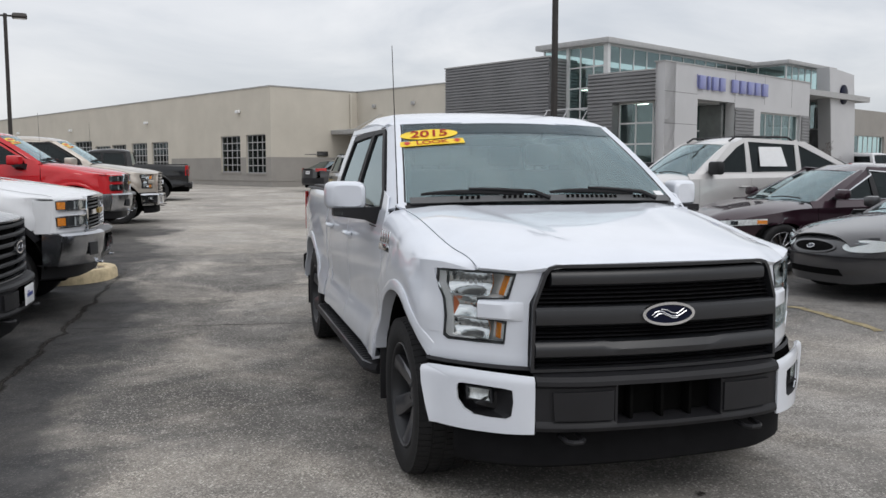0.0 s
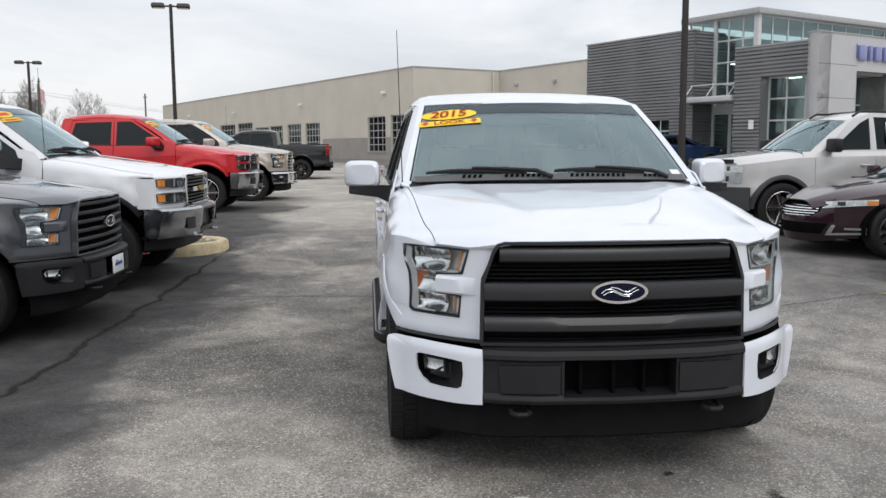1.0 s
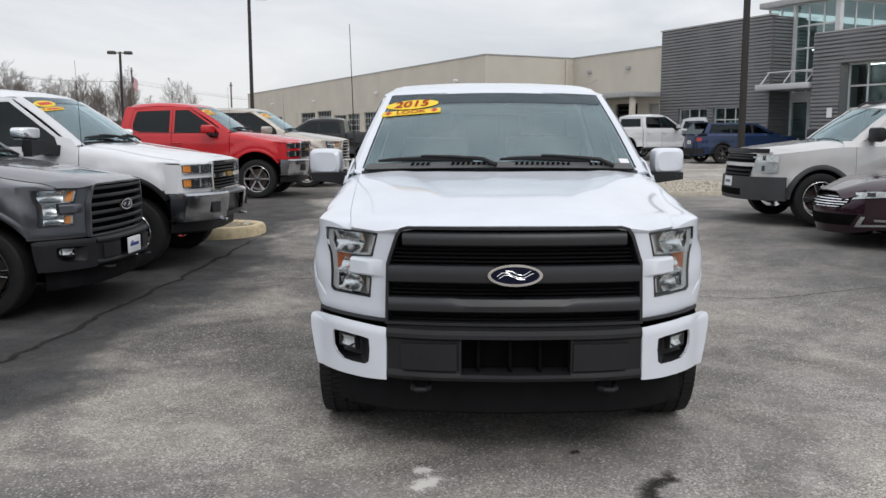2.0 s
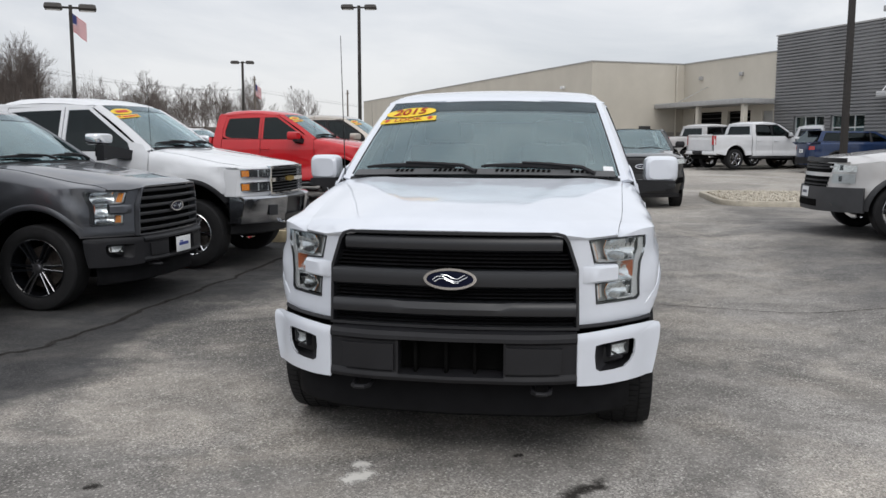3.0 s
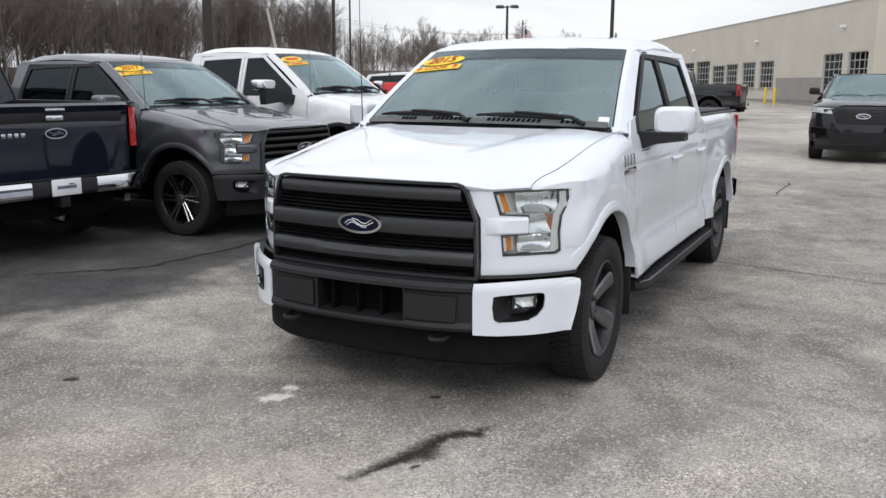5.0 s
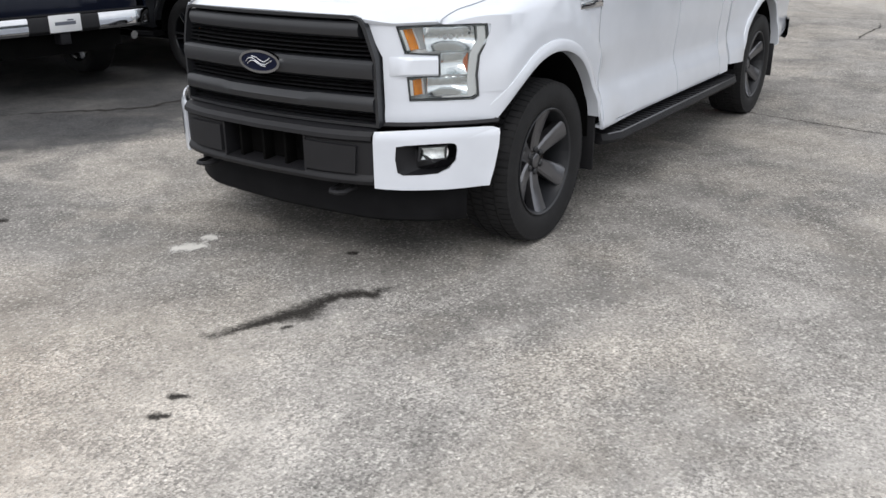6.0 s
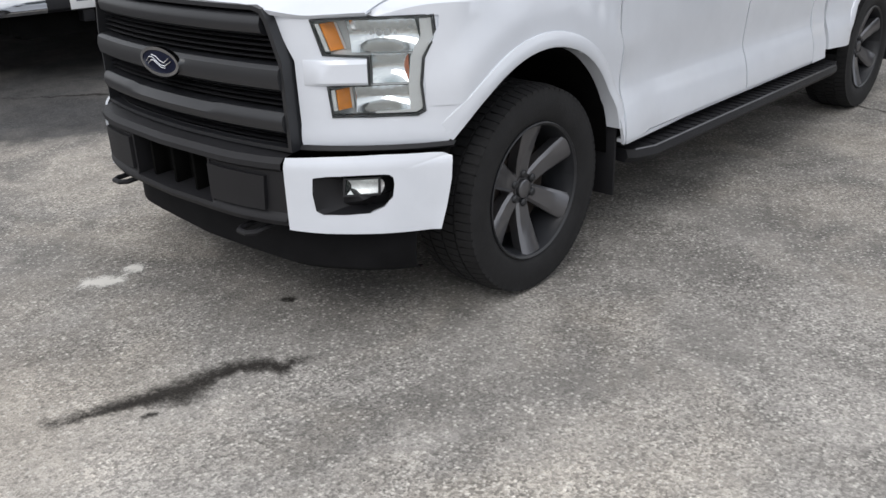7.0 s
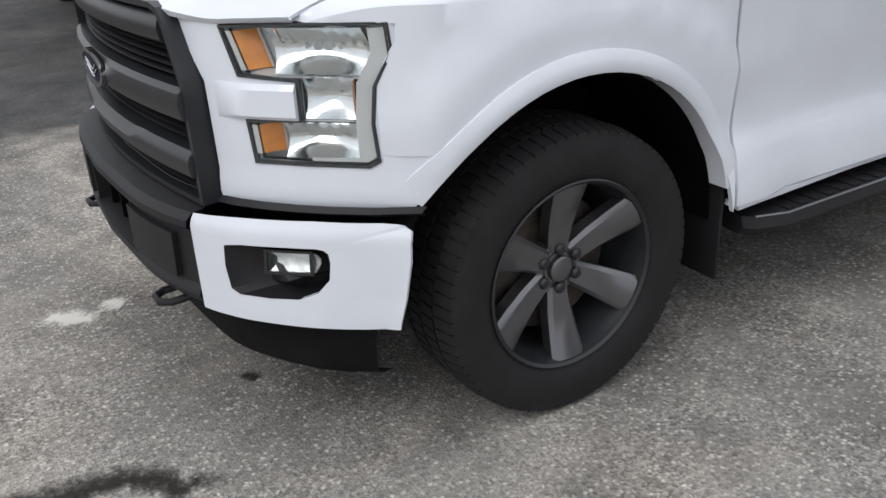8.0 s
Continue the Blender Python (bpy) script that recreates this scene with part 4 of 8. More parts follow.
def truck_bed(t, P, trim, detail, y0=3.76, y1=5.70, cover=False, wz=0.43, wr=0.515, wy=4.605):
    """Bed sides, floor, tailgate, tail lamps and rear bumper."""
    a = arc(wy, wz, wr, 172, 8)
    outline = [(y0, 0.52)] + a + [(y1 - 0.02, 0.60), (y1, 1.34), (y1 - 0.02, 1.375), (y0, 1.375)]
    pair("bed_side", panel(outline, lambda y, z: Vector((side_x(y, z) - (0.025 if z > 1.36 else 0), y, z)), 0.25, 0.035, 0.02), P, t)
    pair("bed_rail", loft([[(0.88 + dx, y, z) for dx, z in ((-0.02, 1.33), (-0.02, 1.382), (0.03, 1.388), (0.055, 1.378))] for y in span(y0, y1, 6)], thick=0.008), PLASTIC, t)
    pair("bed_inner", box(0.80, 0.87, y0, y1 - 0.06, 0.75, 1.34), VOID, t)
    part("bed_floor", box(-0.85, 0.85, y0, y1 - 0.05, 0.70, 0.76), VOID, t)
    part("bed_front", box(-0.90, 0.90, y0, y0 + 0.04, 0.70, 1.35), P, t)
    if cover:
        part("bed_cover", box(-0.87, 0.87, y0 + 0.05, y1 - 0.02, 1.375, 1.405, 0.01), PLASTIC, t, "black soft bed cover")
    def tg(x, z):
        dent = 0.018 if 1.20 < z < 1.31 and abs(x) < 0.74 else 0.0
        return Vector((x, y1 + 0.03 - dent + 0.02 * (z > 1.345) - 0.03 * (abs(x) / 0.85) ** 4, z))
    g = part("tailgate", panel([(-0.835, 0.70), (0.835, 0.70), (0.835, 1.36), (-0.835, 1.36)], tg, 0.12, 0.035, 0.05), P, t)
    if detail:
        part("tailgate_handle", box(-0.09, 0.09, y1 + 0.015, y1 + 0.045, 1.225, 1.275, 0.01), trim["cup"], g)
        part("tailgate_trim", box(-0.75, 0.75, y1 + 0.005, y1 + 0.018, 1.205, 1.30, 0.006), PLASTIC, g)
    for sgn in (1, -1):
        def on(bm):
            return bm if sgn > 0 else flip(bm)
        lamp = part("tail_lamp", on(loft([[(0.84, y1 + 0.028, z), (0.90, y1 + 0.02, z), (0.955, y1 - 0.02, z), (side_x(y1 - 0.1, 1.1) + 0.004, y1 - 0.10, z)] for z in span(0.95, 1.335, 6)], thick=0.01)), REDLENS, t, "red tail lamp")
        part("reverse_lens", on(box(0.85, 0.93, y1 + 0.018, y1 + 0.03, 1.09, 1.15, 0.004)), LENS, lamp)
    rb = curve([(0, y1 + 0.14), (0.6, y1 + 0.13), (0.85, y1 + 0.09), (0.97, y1 + 0.0), (1.0, y1 - 0.12)])
    mid = [(-0.10, 0.69), (-0.01, 0.685), (0.0, 0.67), (0.0, 0.56), (-0.02, 0.535), (-0.12, 0.52)]
    b = part("rear_bumper", sweep(mid, span(-0.34, 0.34, 8), rb), PLASTIC, t)
    pair("bumper_end", sweep(mid, [0.34, 0.42, 0.5, 0.6, 0.7, 0.8, 0.88, 0.94, 0.98, 1.0], rb), trim["rear_bumper"], b)
    part("bumper_step", sweep([(-0.14, 0.70), (-0.02, 0.695)], span(-0.96, 0.96, 14), rb), PLASTIC, b)
    if detail:
        plate(t, 0, y1 + 0.145, 0.62, back=True, blue=False)
        part("tow_hitch", box(-0.05, 0.05, y1 - 0.1, y1 + 0.12, 0.43, 0.53, 0.008), PLASTIC, b)
    part("exhaust_tip", tube([(-0.6, y1 - 0.5, 0.45), (-0.72, y1 - 0.1, 0.45), (-0.74, y1 + 0.05, 0.44)], 0.04, 12), CHROME, t)


def badge_bars(parent, y, z, s=1.0):
    """A fender badge drawn as plain slanted blocks."""
    for sgn in (1, -1):
        bms = [box(0, 0.006, y, y + 0.235 * s, z - 0.055 * s, z - 0.02 * s, 0.002)]
        bms += [box(0, 0.008, y + (0.0 + 0.06 * k) * s, y + (0.042 + 0.06 * k) * s, z - 0.012 * s, z + 0.05 * s, 0.003) for k in range(4)]
        bm = join(*bms)
        for v in bm.verts:
            v.co.x += side_x(v.co.y, min(v.co.z, 1.3))
        part("fender_badge", bm if sgn > 0 else flip(bm), CHROME, parent, "bright fender badge")


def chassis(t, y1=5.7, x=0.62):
    # plain blocks, their near-black colour standing for the shade below the body
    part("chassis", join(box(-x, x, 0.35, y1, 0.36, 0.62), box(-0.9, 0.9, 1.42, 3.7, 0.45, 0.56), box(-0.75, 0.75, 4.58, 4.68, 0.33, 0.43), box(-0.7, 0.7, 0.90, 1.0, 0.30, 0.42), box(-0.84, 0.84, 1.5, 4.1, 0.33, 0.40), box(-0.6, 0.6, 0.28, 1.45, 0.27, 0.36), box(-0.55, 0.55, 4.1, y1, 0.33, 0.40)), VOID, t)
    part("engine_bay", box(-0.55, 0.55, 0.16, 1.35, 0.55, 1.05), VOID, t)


def pickup(label, P, at, turn, front="ford", detail=1, lift=0.0, handle=None, capm=None, arches=None, bumper=PLASTIC, ends=None, grille=SATIN, bars=SATIN, style="bars",
           wheels=None, glass=TINT, year=None, steps=True, cover=False, group="", rear=PLASTIC, flaps=False, stick_at=(0.735, 0.765), tow=False, nose=0.0, tall=0.0, dress=False):
    t = thing("pickup_truck", label, "pickup truck", group, at=at, turn=turn)
    trim = dict(handle=handle or P, cup=handle or P, rear_bumper=rear, frames=P if front == "chevy" else PLASTIC)
    # bonnet and fenders
    lip = curve([(0, 0.032), (0.3, 0.040), (0.53, 0.066), (0.61, 0.108), (0.70, 0.184), (0.795, 0.272)])
    rows = []
    for q in [1 - (1 - k / 40) ** 0.8 if k < 4 else k / 40 for k in range(41)]:
        rows.append([])
        for u in span(-1, 1, 64):
            yb = 1.242 + 0.168 * u * u
            x, y = u * (SEAM(lerp(0.28, 1.41, q)) - 0.003), lerp(lip(abs(u) * 0.795), yb, q)
            rows[-1].append(Vector((x, y, hood_z(x, y))))
    part("bonnet", loft(rows, thick=0.016), P, t)
    fo = [(1.44, 0.475), *[(y, fender_v(y, z)) for y, z in arc(0.912, 0.43, 0.527, 6, 131)], (0.406, 0.826), (0.403, 0.93), (0.420, 0.955), (0.441, 0.972), (0.443, 0.986), (0.40, 0.988), (0.34, 0.990), (0.302, 1.0), (0.272, 1.2), (1.46, 1.2), (1.44, 1.0)]
    pair("fender", panel(fo, fender_at, 0.024, 0.022, 0.016), P, t)
    arch_ring(t, 0.912, 0.43, 0.525, arches or P, 13, 148)
    arch_ring(t, 4.605, 0.43, 0.515, arches or P, 10, 170)
    wheel_well(t, 0.912, 0.43, 0.525)
    wheel_well(t, 4.605, 0.43, 0.515)
    cab(t, P, trim, detail, glass)
    truck_bed(t, P, trim, detail, cover=cover)
    chassis(t)
    mirror(t, capm or P, PLASTIC, big=True, tow=tow, fold=P is GREY)
    if front == "ford":
        ford_front(t, P, bumper, ends or P, grille, bars, detail, style)
        if P is not GREY:
            badge_bars(t, 1.205, 1.175, 1.08)
    elif front == "chevy":
        chevy_front(t, P, P is not RED)
    if steps:
        rows = []
        for y, o in ((1.535, 1.02), (1.56, 1.05), (1.66, 1.085), (3.80, 1.085), (3.90, 1.05), (3.92, 1.02)):
            rows.append([(0.86, y, 0.375), (o - 0.02, y, 0.365), (o, y, 0.39), (o - 0.012, y, 0.425), (0.86, y, 0.43)])
        for b in pair("running_board", loft(rows, closed=True, caps=True), PLASTIC, t, "black running board"):
            sg = -1 if "." in b.name else 1
            if detail > 1:
                for k in range(34):
                    y = 1.68 + 0.0635 * k
                    part("tread_rib", box(min(sg * 0.94, sg * 1.06), max(sg * 0.94, sg * 1.06), y, y + 0.026, 0.420, 0.4305), PLASTIC, b)
        pair("step_trim", tube([(1.036, 1.562, 0.424), (1.071, 1.665, 0.424), (1.071, 3.795, 0.424), (1.036, 3.898, 0.424)], 0.005, 6), DARKALLOY, t)
    if flaps:
        for y in (1.442, 5.11):
            pair("mud_flap", box(0.80, 1.008, y, y + 0.014, 0.24, 0.565, 0.004), PLASTIC, t, "black mud flap")
    W = dict(spokes=6, face=DARKALLOY, edge=DARKALLOY, split=0.0)
    W.update(wheels or {})
    for y in (0.908, 4.59):
        for sgn in (1, -1):
            wheel(t, y, sgn, **W)
    if year:
        window_sticker(t, year if year != "?" else "", -stick_at[0], stick_at[1], readable=year != "?")
    if detail > 1:
        part("stock_label", loft([[screen_at(u, v) + Vector((0, -0.0012, 0.0014)) for u in (0.86, 0.93)] for v in (0.03, 0.10)], thick=0.001), PAPER, t, "small white paper label behind the windscreen")
    part("antenna", join(tube([(-0.90, 1.44, 1.30), (-0.90, 1.445, 1.36)], 0.016, 8), tube([(-0.90, 1.445, 1.34), (-0.925, 1.46, 2.26)], 0.004, 6, 0.002)), PLASTIC, t)
    part("roof_aerial", box(-0.46, -0.38, 3.05, 3.22, 1.925, 1.962, 0.012), PLASTIC, t)
    if nose or tall:
        for ob in t.children_recursive:
            if ob.type == "MESH" and ob.parent.name.split(".")[0] not in ("wheel", "rim", "tyre"):
                for v in ob.data.vertices:
                    v.co.y -= nose * (1 - min(1, max(0, (v.co.y - 0.05) / 0.38)))
                    v.co.z += tall * min(1, max(0, (v.co.z - 1.32) / 0.5))
    if dress:
        oval_badge(t, 0.115, 0.05, lambda u, v, d: Vector((u, 5.732 + d, v + 1.11)), name="tailgate_emblem")
        part("tailgate_letters", join(*[box(0.30 + 0.062 * k, 0.34 + 0.062 * k, 5.725, 5.736, 1.085, 1.125, 0.003) for k in range(7)]), CHROME, t, "row of bright raised letters too small to read")
        part("handle_strip", box(-0.10, 0.10, 5.74, 5.762, 1.315, 1.338, 0.004), CHROME, t)
    if lift:
        for ob in t.children:
            if not ob.name.startswith("wheel") or ob.name.startswith("wheel_"):
                ob.location.z += lift
    return t


def chevy_front(t, P, amber=True):
    """Stacked lamps, chrome-barred grille and a chrome bumper."""
    def face(x):
        return 0.05 + (FY(x) - 0.05) * 0.55
    def chin(x):
        return -0.055 + (BY(abs(x)) + 0.055) * 0.62
    def at(d):
        return lambda x, z: Vector((x, face(abs(x)) - d * 0.8, z))
    pair("front_panel", panel([(0.50, 1.15), (0.66, 1.13), (0.95, 1.125), (0.97, 1.0), (0.98, 0.70), (0.60, 0.69), (0.50, 0.69)], lambda x, z: Vector((x, face(x) + 0.006, z)), 0.05, 0.1, 0.02), P, t)
    pair("front_corner", loft([[(0.955, face(0.955) + 0.004, z), (0.972, face(0.955) + 0.05, z), (0.975, 0.40, z), (0.968, 0.48, z)] for z in span(0.79, 1.12, 6)], thick=0.012), P, t)
    part("bonnet_front", loft([[(x, face(abs(x)) + 0.004, 1.122), (x, face(abs(x)) + 0.012, 1.14), (x, max(face(abs(x)) + 0.03, FY(abs(x)) + 0.04), hood_z(x, max(face(abs(x)) + 0.03, FY(abs(x)) + 0.04)) + 0.003)] for x in span(-0.96, 0.96, 30)], thick=0.008), P, t)
    g = part("grille", ring([(-0.58, 1.155), (0.58, 1.155), (0.60, 0.98), (0.58, 0.80), (-0.58, 0.80), (-0.60, 0.98)], [(-0.55, 1.130), (0.55, 1.130), (0.568, 0.98), (0.55, 0.825), (-0.55, 0.825), (-0.568, 0.98)], lambda x, z: Vector((x, face(abs(x)) - 0.03, z)), 6, 0.06), CHROME, t, "chrome-framed grille")
    # sheet behind the bars, with their shade in its near-black colour
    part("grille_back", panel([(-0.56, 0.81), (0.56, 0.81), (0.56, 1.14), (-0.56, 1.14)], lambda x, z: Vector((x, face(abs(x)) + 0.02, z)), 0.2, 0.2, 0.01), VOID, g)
    for k in range(8):
        z = lerp(0.845, 1.11, k / 7)
        part("grille_bar", loft([[(x, face(abs(x)) - 0.022, z - 0.008), (x, face(abs(x)) - 0.03, z), (x, face(abs(x)) - 0.018, z + 0.008)] for x in span(-0.56, 0.56, 10)], thick=0.008), SATIN, g)
    part("grille_crossbar", loft([[(x, face(abs(x)) - 0.034, z0) for z0 in (0.957, 0.967, 0.997, 1.007)] for x in span(-0.56, 0.56, 14)], thick=0.03), CHROME, g, "chrome cross bar")
    for z0, z1 in ((1.112, 1.124), (1.014, 1.026), (0.952, 0.964), (0.842, 0.856)):
        pair("lamp_trim", loft([[(x, face(abs(x)) - 0.02, z) for z in (z0, z1)] for x in span(0.585, 0.952, 10)], thick=0.02), CHROME, g, "chrome trim strip")
    part("bow_emblem", panel([(-0.12, 0.905), (-0.04, 0.905), (-0.03, 0.895), (0.03, 0.895), (0.04, 0.905), (0.12, 0.905), (0.14, 0.95), (0.05, 0.95), (0.04, 0.96), (-0.04, 0.96), (-0.05, 0.95), (-0.14, 0.95)], lambda x, z: Vector((x, 0.004, z + 0.055)), 0.5, 0.5, 0.02), GOLD, g, "gold emblem")
    for sgn in (1, -1):
        def on(bm):
            return bm if sgn > 0 else flip(bm)
        for z0, z1 in ((1.026, 1.112), (0.858, 0.952)):
            h = part("headlight", on(panel([(0.60, z0), (0.95, z0), (0.955, z1), (0.60, z1)], at(0.004), 0.05, 0.1, 0.008)), SATIN, t, "stacked headlight with amber outer end")
            ln = part("lens", on(panel([(0.60, z0), (0.955, z0), (0.957, z1), (0.60, z1)], at(0.022), 0.05, 0.1, 0.003)), LENS, h)
            ln.visible_shadow = False
            part("reflector", on(panel(oval_at(0.67, (z0 + z1) / 2, 0.045, 0.042), at(0.012), 0.03, 0.03, 0.01)), CHROME, h)
            part("lamp_divider", on(panel([(0.74, z0), (0.755, z0), (0.755, z1), (0.74, z1)], at(0.014), 0.5, 0.5, 0.02)), LAMPGREY, h)
            if amber:
                part("amber_marker", on(panel([(0.872, z0 + 0.008), (0.950, z0 + 0.008), (0.952, z1 - 0.008), (0.872, z1 - 0.008)], at(0.014), 0.05, 0.1, 0.008)), AMBER, h, "amber marker")
    prof = [(0.09, 0.80), (0.0, 0.79), (-0.03, 0.765), (-0.030, 0.74), (-0.012, 0.60), (0.012, 0.48), (0.03, 0.46), (0.08, 0.45)]
    b = part("front_bumper", sweep(prof, span(-1.0, -0.34, 14), chin), DARKCHROME, t, "chrome front bumper")
    part("bumper_end", sweep(prof, span(0.34, 1.0, 14), chin), DARKCHROME, b)
    pair("bumper_return", loft([[(0.998, chin(1.0) + d, z), (1.004, 0.40, z)] for d, z in ((0.02, 0.785), (-0.02, 0.765), (-0.018, 0.70), (0.0, 0.58), (0.02, 0.47))], thick=0.01), DARKCHROME, b)
    part("bumper_centre", join(sweep(prof[:4], span(-0.34, 0.34, 6), chin), sweep([(0.05, 0.73), (0.05, 0.50)], span(-0.34, 0.34, 6), chin), sweep([(-0.01, 0.54), (0.012, 0.48), (0.08, 0.45)], span(-0.34, 0.34, 6), chin)), SATIN, b)
    pair("fog_lamp_bezel", panel([(0.60, 0.55), (0.74, 0.55), (0.74, 0.68), (0.60, 0.68)], lambda x, z: Vector((x, chin(abs(x)) - 0.034, z)), 0.1, 0.1, 0.012), SATIN, b)
    pair("tow_hook", tube([(0.42, 0.05, 0.45), (0.42, -0.06, 0.45), (0.47, -0.06, 0.45), (0.47, 0.05, 0.45)], 0.012, 8), CHROME, b)
    dam = curve([(0, 0.10), (0.5, 0.14), (0.75, 0.26), (0.9, 0.46)])
    part("air_dam", sweep([(0.03, 0.47), (-0.03, 0.45), (-0.02, 0.33), (0.02, 0.31)], span(-0.90, 0.90, 20), dam), PLASTIC, t)


# ---- other cars ----
def car(name, label, category, P, at, turn, S, detail=1, group="", glass=TINT, front=None, rear=None, lower=None):
    """A saloon or estate-shaped car out of its main measures. S holds them: metres from the front, heights from the ground."""
    t = thing(name, label, category, group, at=at, turn=turn)
    L, W, yn, p = S["L"], S["W"], S.get("yn", 0.55), S.get("p", 2.8)
    deck = curve(S["deck"])
    sill = S.get("sill", 0.30)
    r = S.get("r", 0.34)
    zprof = curve([(sill - 0.05, 0.93), (sill + 0.1, 0.975), (0.55, 0.99), (0.68, 1.0), (0.80, 0.985), (0.95, 0.985), (1.3, 0.955)])
    def plan(y):
        if y < yn:
            return max(0.02, y / yn) ** (1 / p)
        if y > L - 0.45:
            return max(0.02, (L - y) / 0.45) ** (1 / 3.6)
        return 1.0
    def sx(y, z):
        return W * zprof(z) * plan(y)
    def sh(y):
        return deck(y) - 0.07
    def side(y, z):
        zz = z if z <= 0.62 else 0.62 + (z - 0.62) / 0.38 * (sh(y) - 0.62)
        return Vector((sx(y, zz), y, zz))
    y0, y1 = 0.30, L - 0.20
    ar = r + S.get("gap", 0.06)
    def arch(c):
        a = math.degrees(math.asin(min(1, (sill + 0.02 - r) / ar)))
        return arc(c, r, ar, 180 - a, a, 16)
    d0, d1, d2 = S["doors"]
    segs = (("fender", y0, d0, S["yf"]), ("front_door", d0 + 0.006, d1, None), ("rear_door", d1 + 0.006, d2, None), ("rear_quarter", d2 + 0.006, y1, S["yr"]))
    def cutoff(seg):
        nm, a, b, c = seg
        if c is None:
            return [(a, sill), (b, sill), (b, 1.0), (a, 1.0)]
        pts = [q for q in arch(c) if a + 0.01 < q[0] < b - 0.01]
        return [(a, sill + (0.02 if nm == "rear_quarter" else 0.0))] + pts + [(b, sill), (b, 1.0), (a, 1.0)]
    if d2 > S["yr"] - ar:
        d2 = S["yr"] - ar * 0.2
    for seg in segs:
        if seg[0] == "rear_door" and seg[2] > S["yr"] - ar:
            c = S["yr"]
            pts = [q for q in arch(c) if q[0] < seg[2] - 0.01]
            out = [(seg[1], sill)] + pts + [(seg[2], max(q[1] for q in pts) if pts else sill), (seg[2], 1.0), (seg[1], 1.0)]
        elif seg[0] == "rear_quarter" and seg[1] > S["yr"] - ar:
            pts = [q for q in arch(S["yr"]) if q[0] > seg[1] + 0.01]
            out = [(seg[1], pts[0][1])] + pts + [(seg[2], sill + 0.05), (seg[2], 1.0), (seg[1], 1.0)]
        else:
            out = cutoff(seg)
        a_, b_ = pair(seg[0], panel(out, side, 0.12, 0.06, 0.015), P, t)
        if detail and "door" in seg[0]:
            hy = seg[2] - 0.15
            hz = S["handle"]
            for d, sg in ((a_, 1), (b_, -1)):
                hb = tube([(sx(hy, hz) + 0.003, hy - 0.09, hz), (sx(hy, hz) + 0.03, hy - 0.07, hz + 0.004), (sx(hy, hz) + 0.03, hy + 0.07, hz + 0.004), (sx(hy, hz) + 0.003, hy + 0.09, hz)], 0.012, 6)
                part("door_handle", hb if sg > 0 else flip(hb), S.get("handle_mat", P), d)
    # bonnet, deck and what lies under the glass
    def top_rows(a, b, n):
        rows = []
        for y in span(a, b, n):
            row = []
            for k in range(17):
                u = -1 + k / 8
                e = abs(u)
                x0 = sx(y, sh(y))
                z = sh(y) + 0.07 * (1 - e ** 5) + S.get("crown", 0.03) * (1 - e * e)
                z += S.get("crease", 0.012) * max(0, 1 - abs(e - 0.55) / 0.14) * (1 if y < S["cowl"][0] else 0)
                row.append((x0 * u, y, z))
            rows.append(row)
        return rows
    part("bonnet", loft(top_rows(0.12, S["cowl"][0] + 0.05, 12), thick=0.015), P, t)
    part("rear_deck", loft(top_rows(S["rear"][0] - 0.25, L - 0.06, 6), thick=0.015), P, t)
    part("body_floor", box(-W * 0.82, W * 0.82, max(0.4, yn * 0.85), L - 0.4, sill - 0.06, sill + 0.12), VOID, t)
    part("engine_bay", box(-W * 0.55, W * 0.55, max(0.35, yn * 0.6), S["cowl"][0], sill, sh(0.5) - 0.10), VOID, t)
    # front and rear skins
    zf0, zr0 = S.get("zf", 0.2), S.get("zr", 0.28)
    def fy(x):
        return yn * (min(abs(x) / W, 1)) ** p
    xe = min(W * 0.93, W * (y0 / yn) ** (1 / p) + 0.012)
    def nose(x, z):
        zt = sh(max(fy(x), 0.12)) + 0.05
        return Vector((x, fy(x) + S.get("lean", 0.10) * max(0, 1 - (x / xe) ** 2) * max(0, (z - 0.5) / (zt - 0.5)) ** 2 + 0.05 * max(0, (0.45 - z) / 0.25) ** 2, z))
    def on_nose(d):
        def f(x, z):
            q = nose(x, z)
            s_ = min(1, (abs(x) / W) ** (p - 1) * p * yn / W)
            n = Vector((s_ * (1 if x > 0 else -1), -1, 0)).normalized()
            return q + n * (d + 0.014 * soft((abs(x) - xe + 0.1) / 0.1))
        return f
    def zt(x):
        return sh(max(fy(x), 0.12)) + 0.065 * (1 - (abs(x) / W) ** 5) + S.get("crown", 0.03) * (1 - (x / W) ** 2)
    top = [(x, zt(x) - 0.02) for x in span(xe, -xe, 14)]
    part("front_fascia", panel([(-xe, zf0 + 0.04), (-xe * 0.7, zf0), (xe * 0.7, zf0), (xe, zf0 + 0.04)] + top, nose, 0.09, 0.07, 0.02), lower or P, t)
    def tail(x, z):
        return Vector((x, L - 0.45 * (min(abs(x) / W, 1)) ** 3.6 - S.get("tlean", 0.05) * max(0, (z - 0.6)) - 0.02, z))
    def on_tail(d):
        return lambda x, z: tail(x, z) + Vector((0, d, 0))
    zd = deck(L - 0.1)
    part("rear_fascia", panel([(-xe, zr0 + 0.03), (xe, zr0 + 0.03), (xe, zd - 0.03), (-xe, zd - 0.03)], tail, 0.12, 0.08, 0.02), P, t)
    # glasshouse
    (cy, cz), (wy, wz), (ry, rz), (by, bz) = S["cowl"], S["wtop"], S["roof"], S["rear"]
    zr = S["H"]
    rw, bw = W * S.get("rw", 0.70), W * 0.925
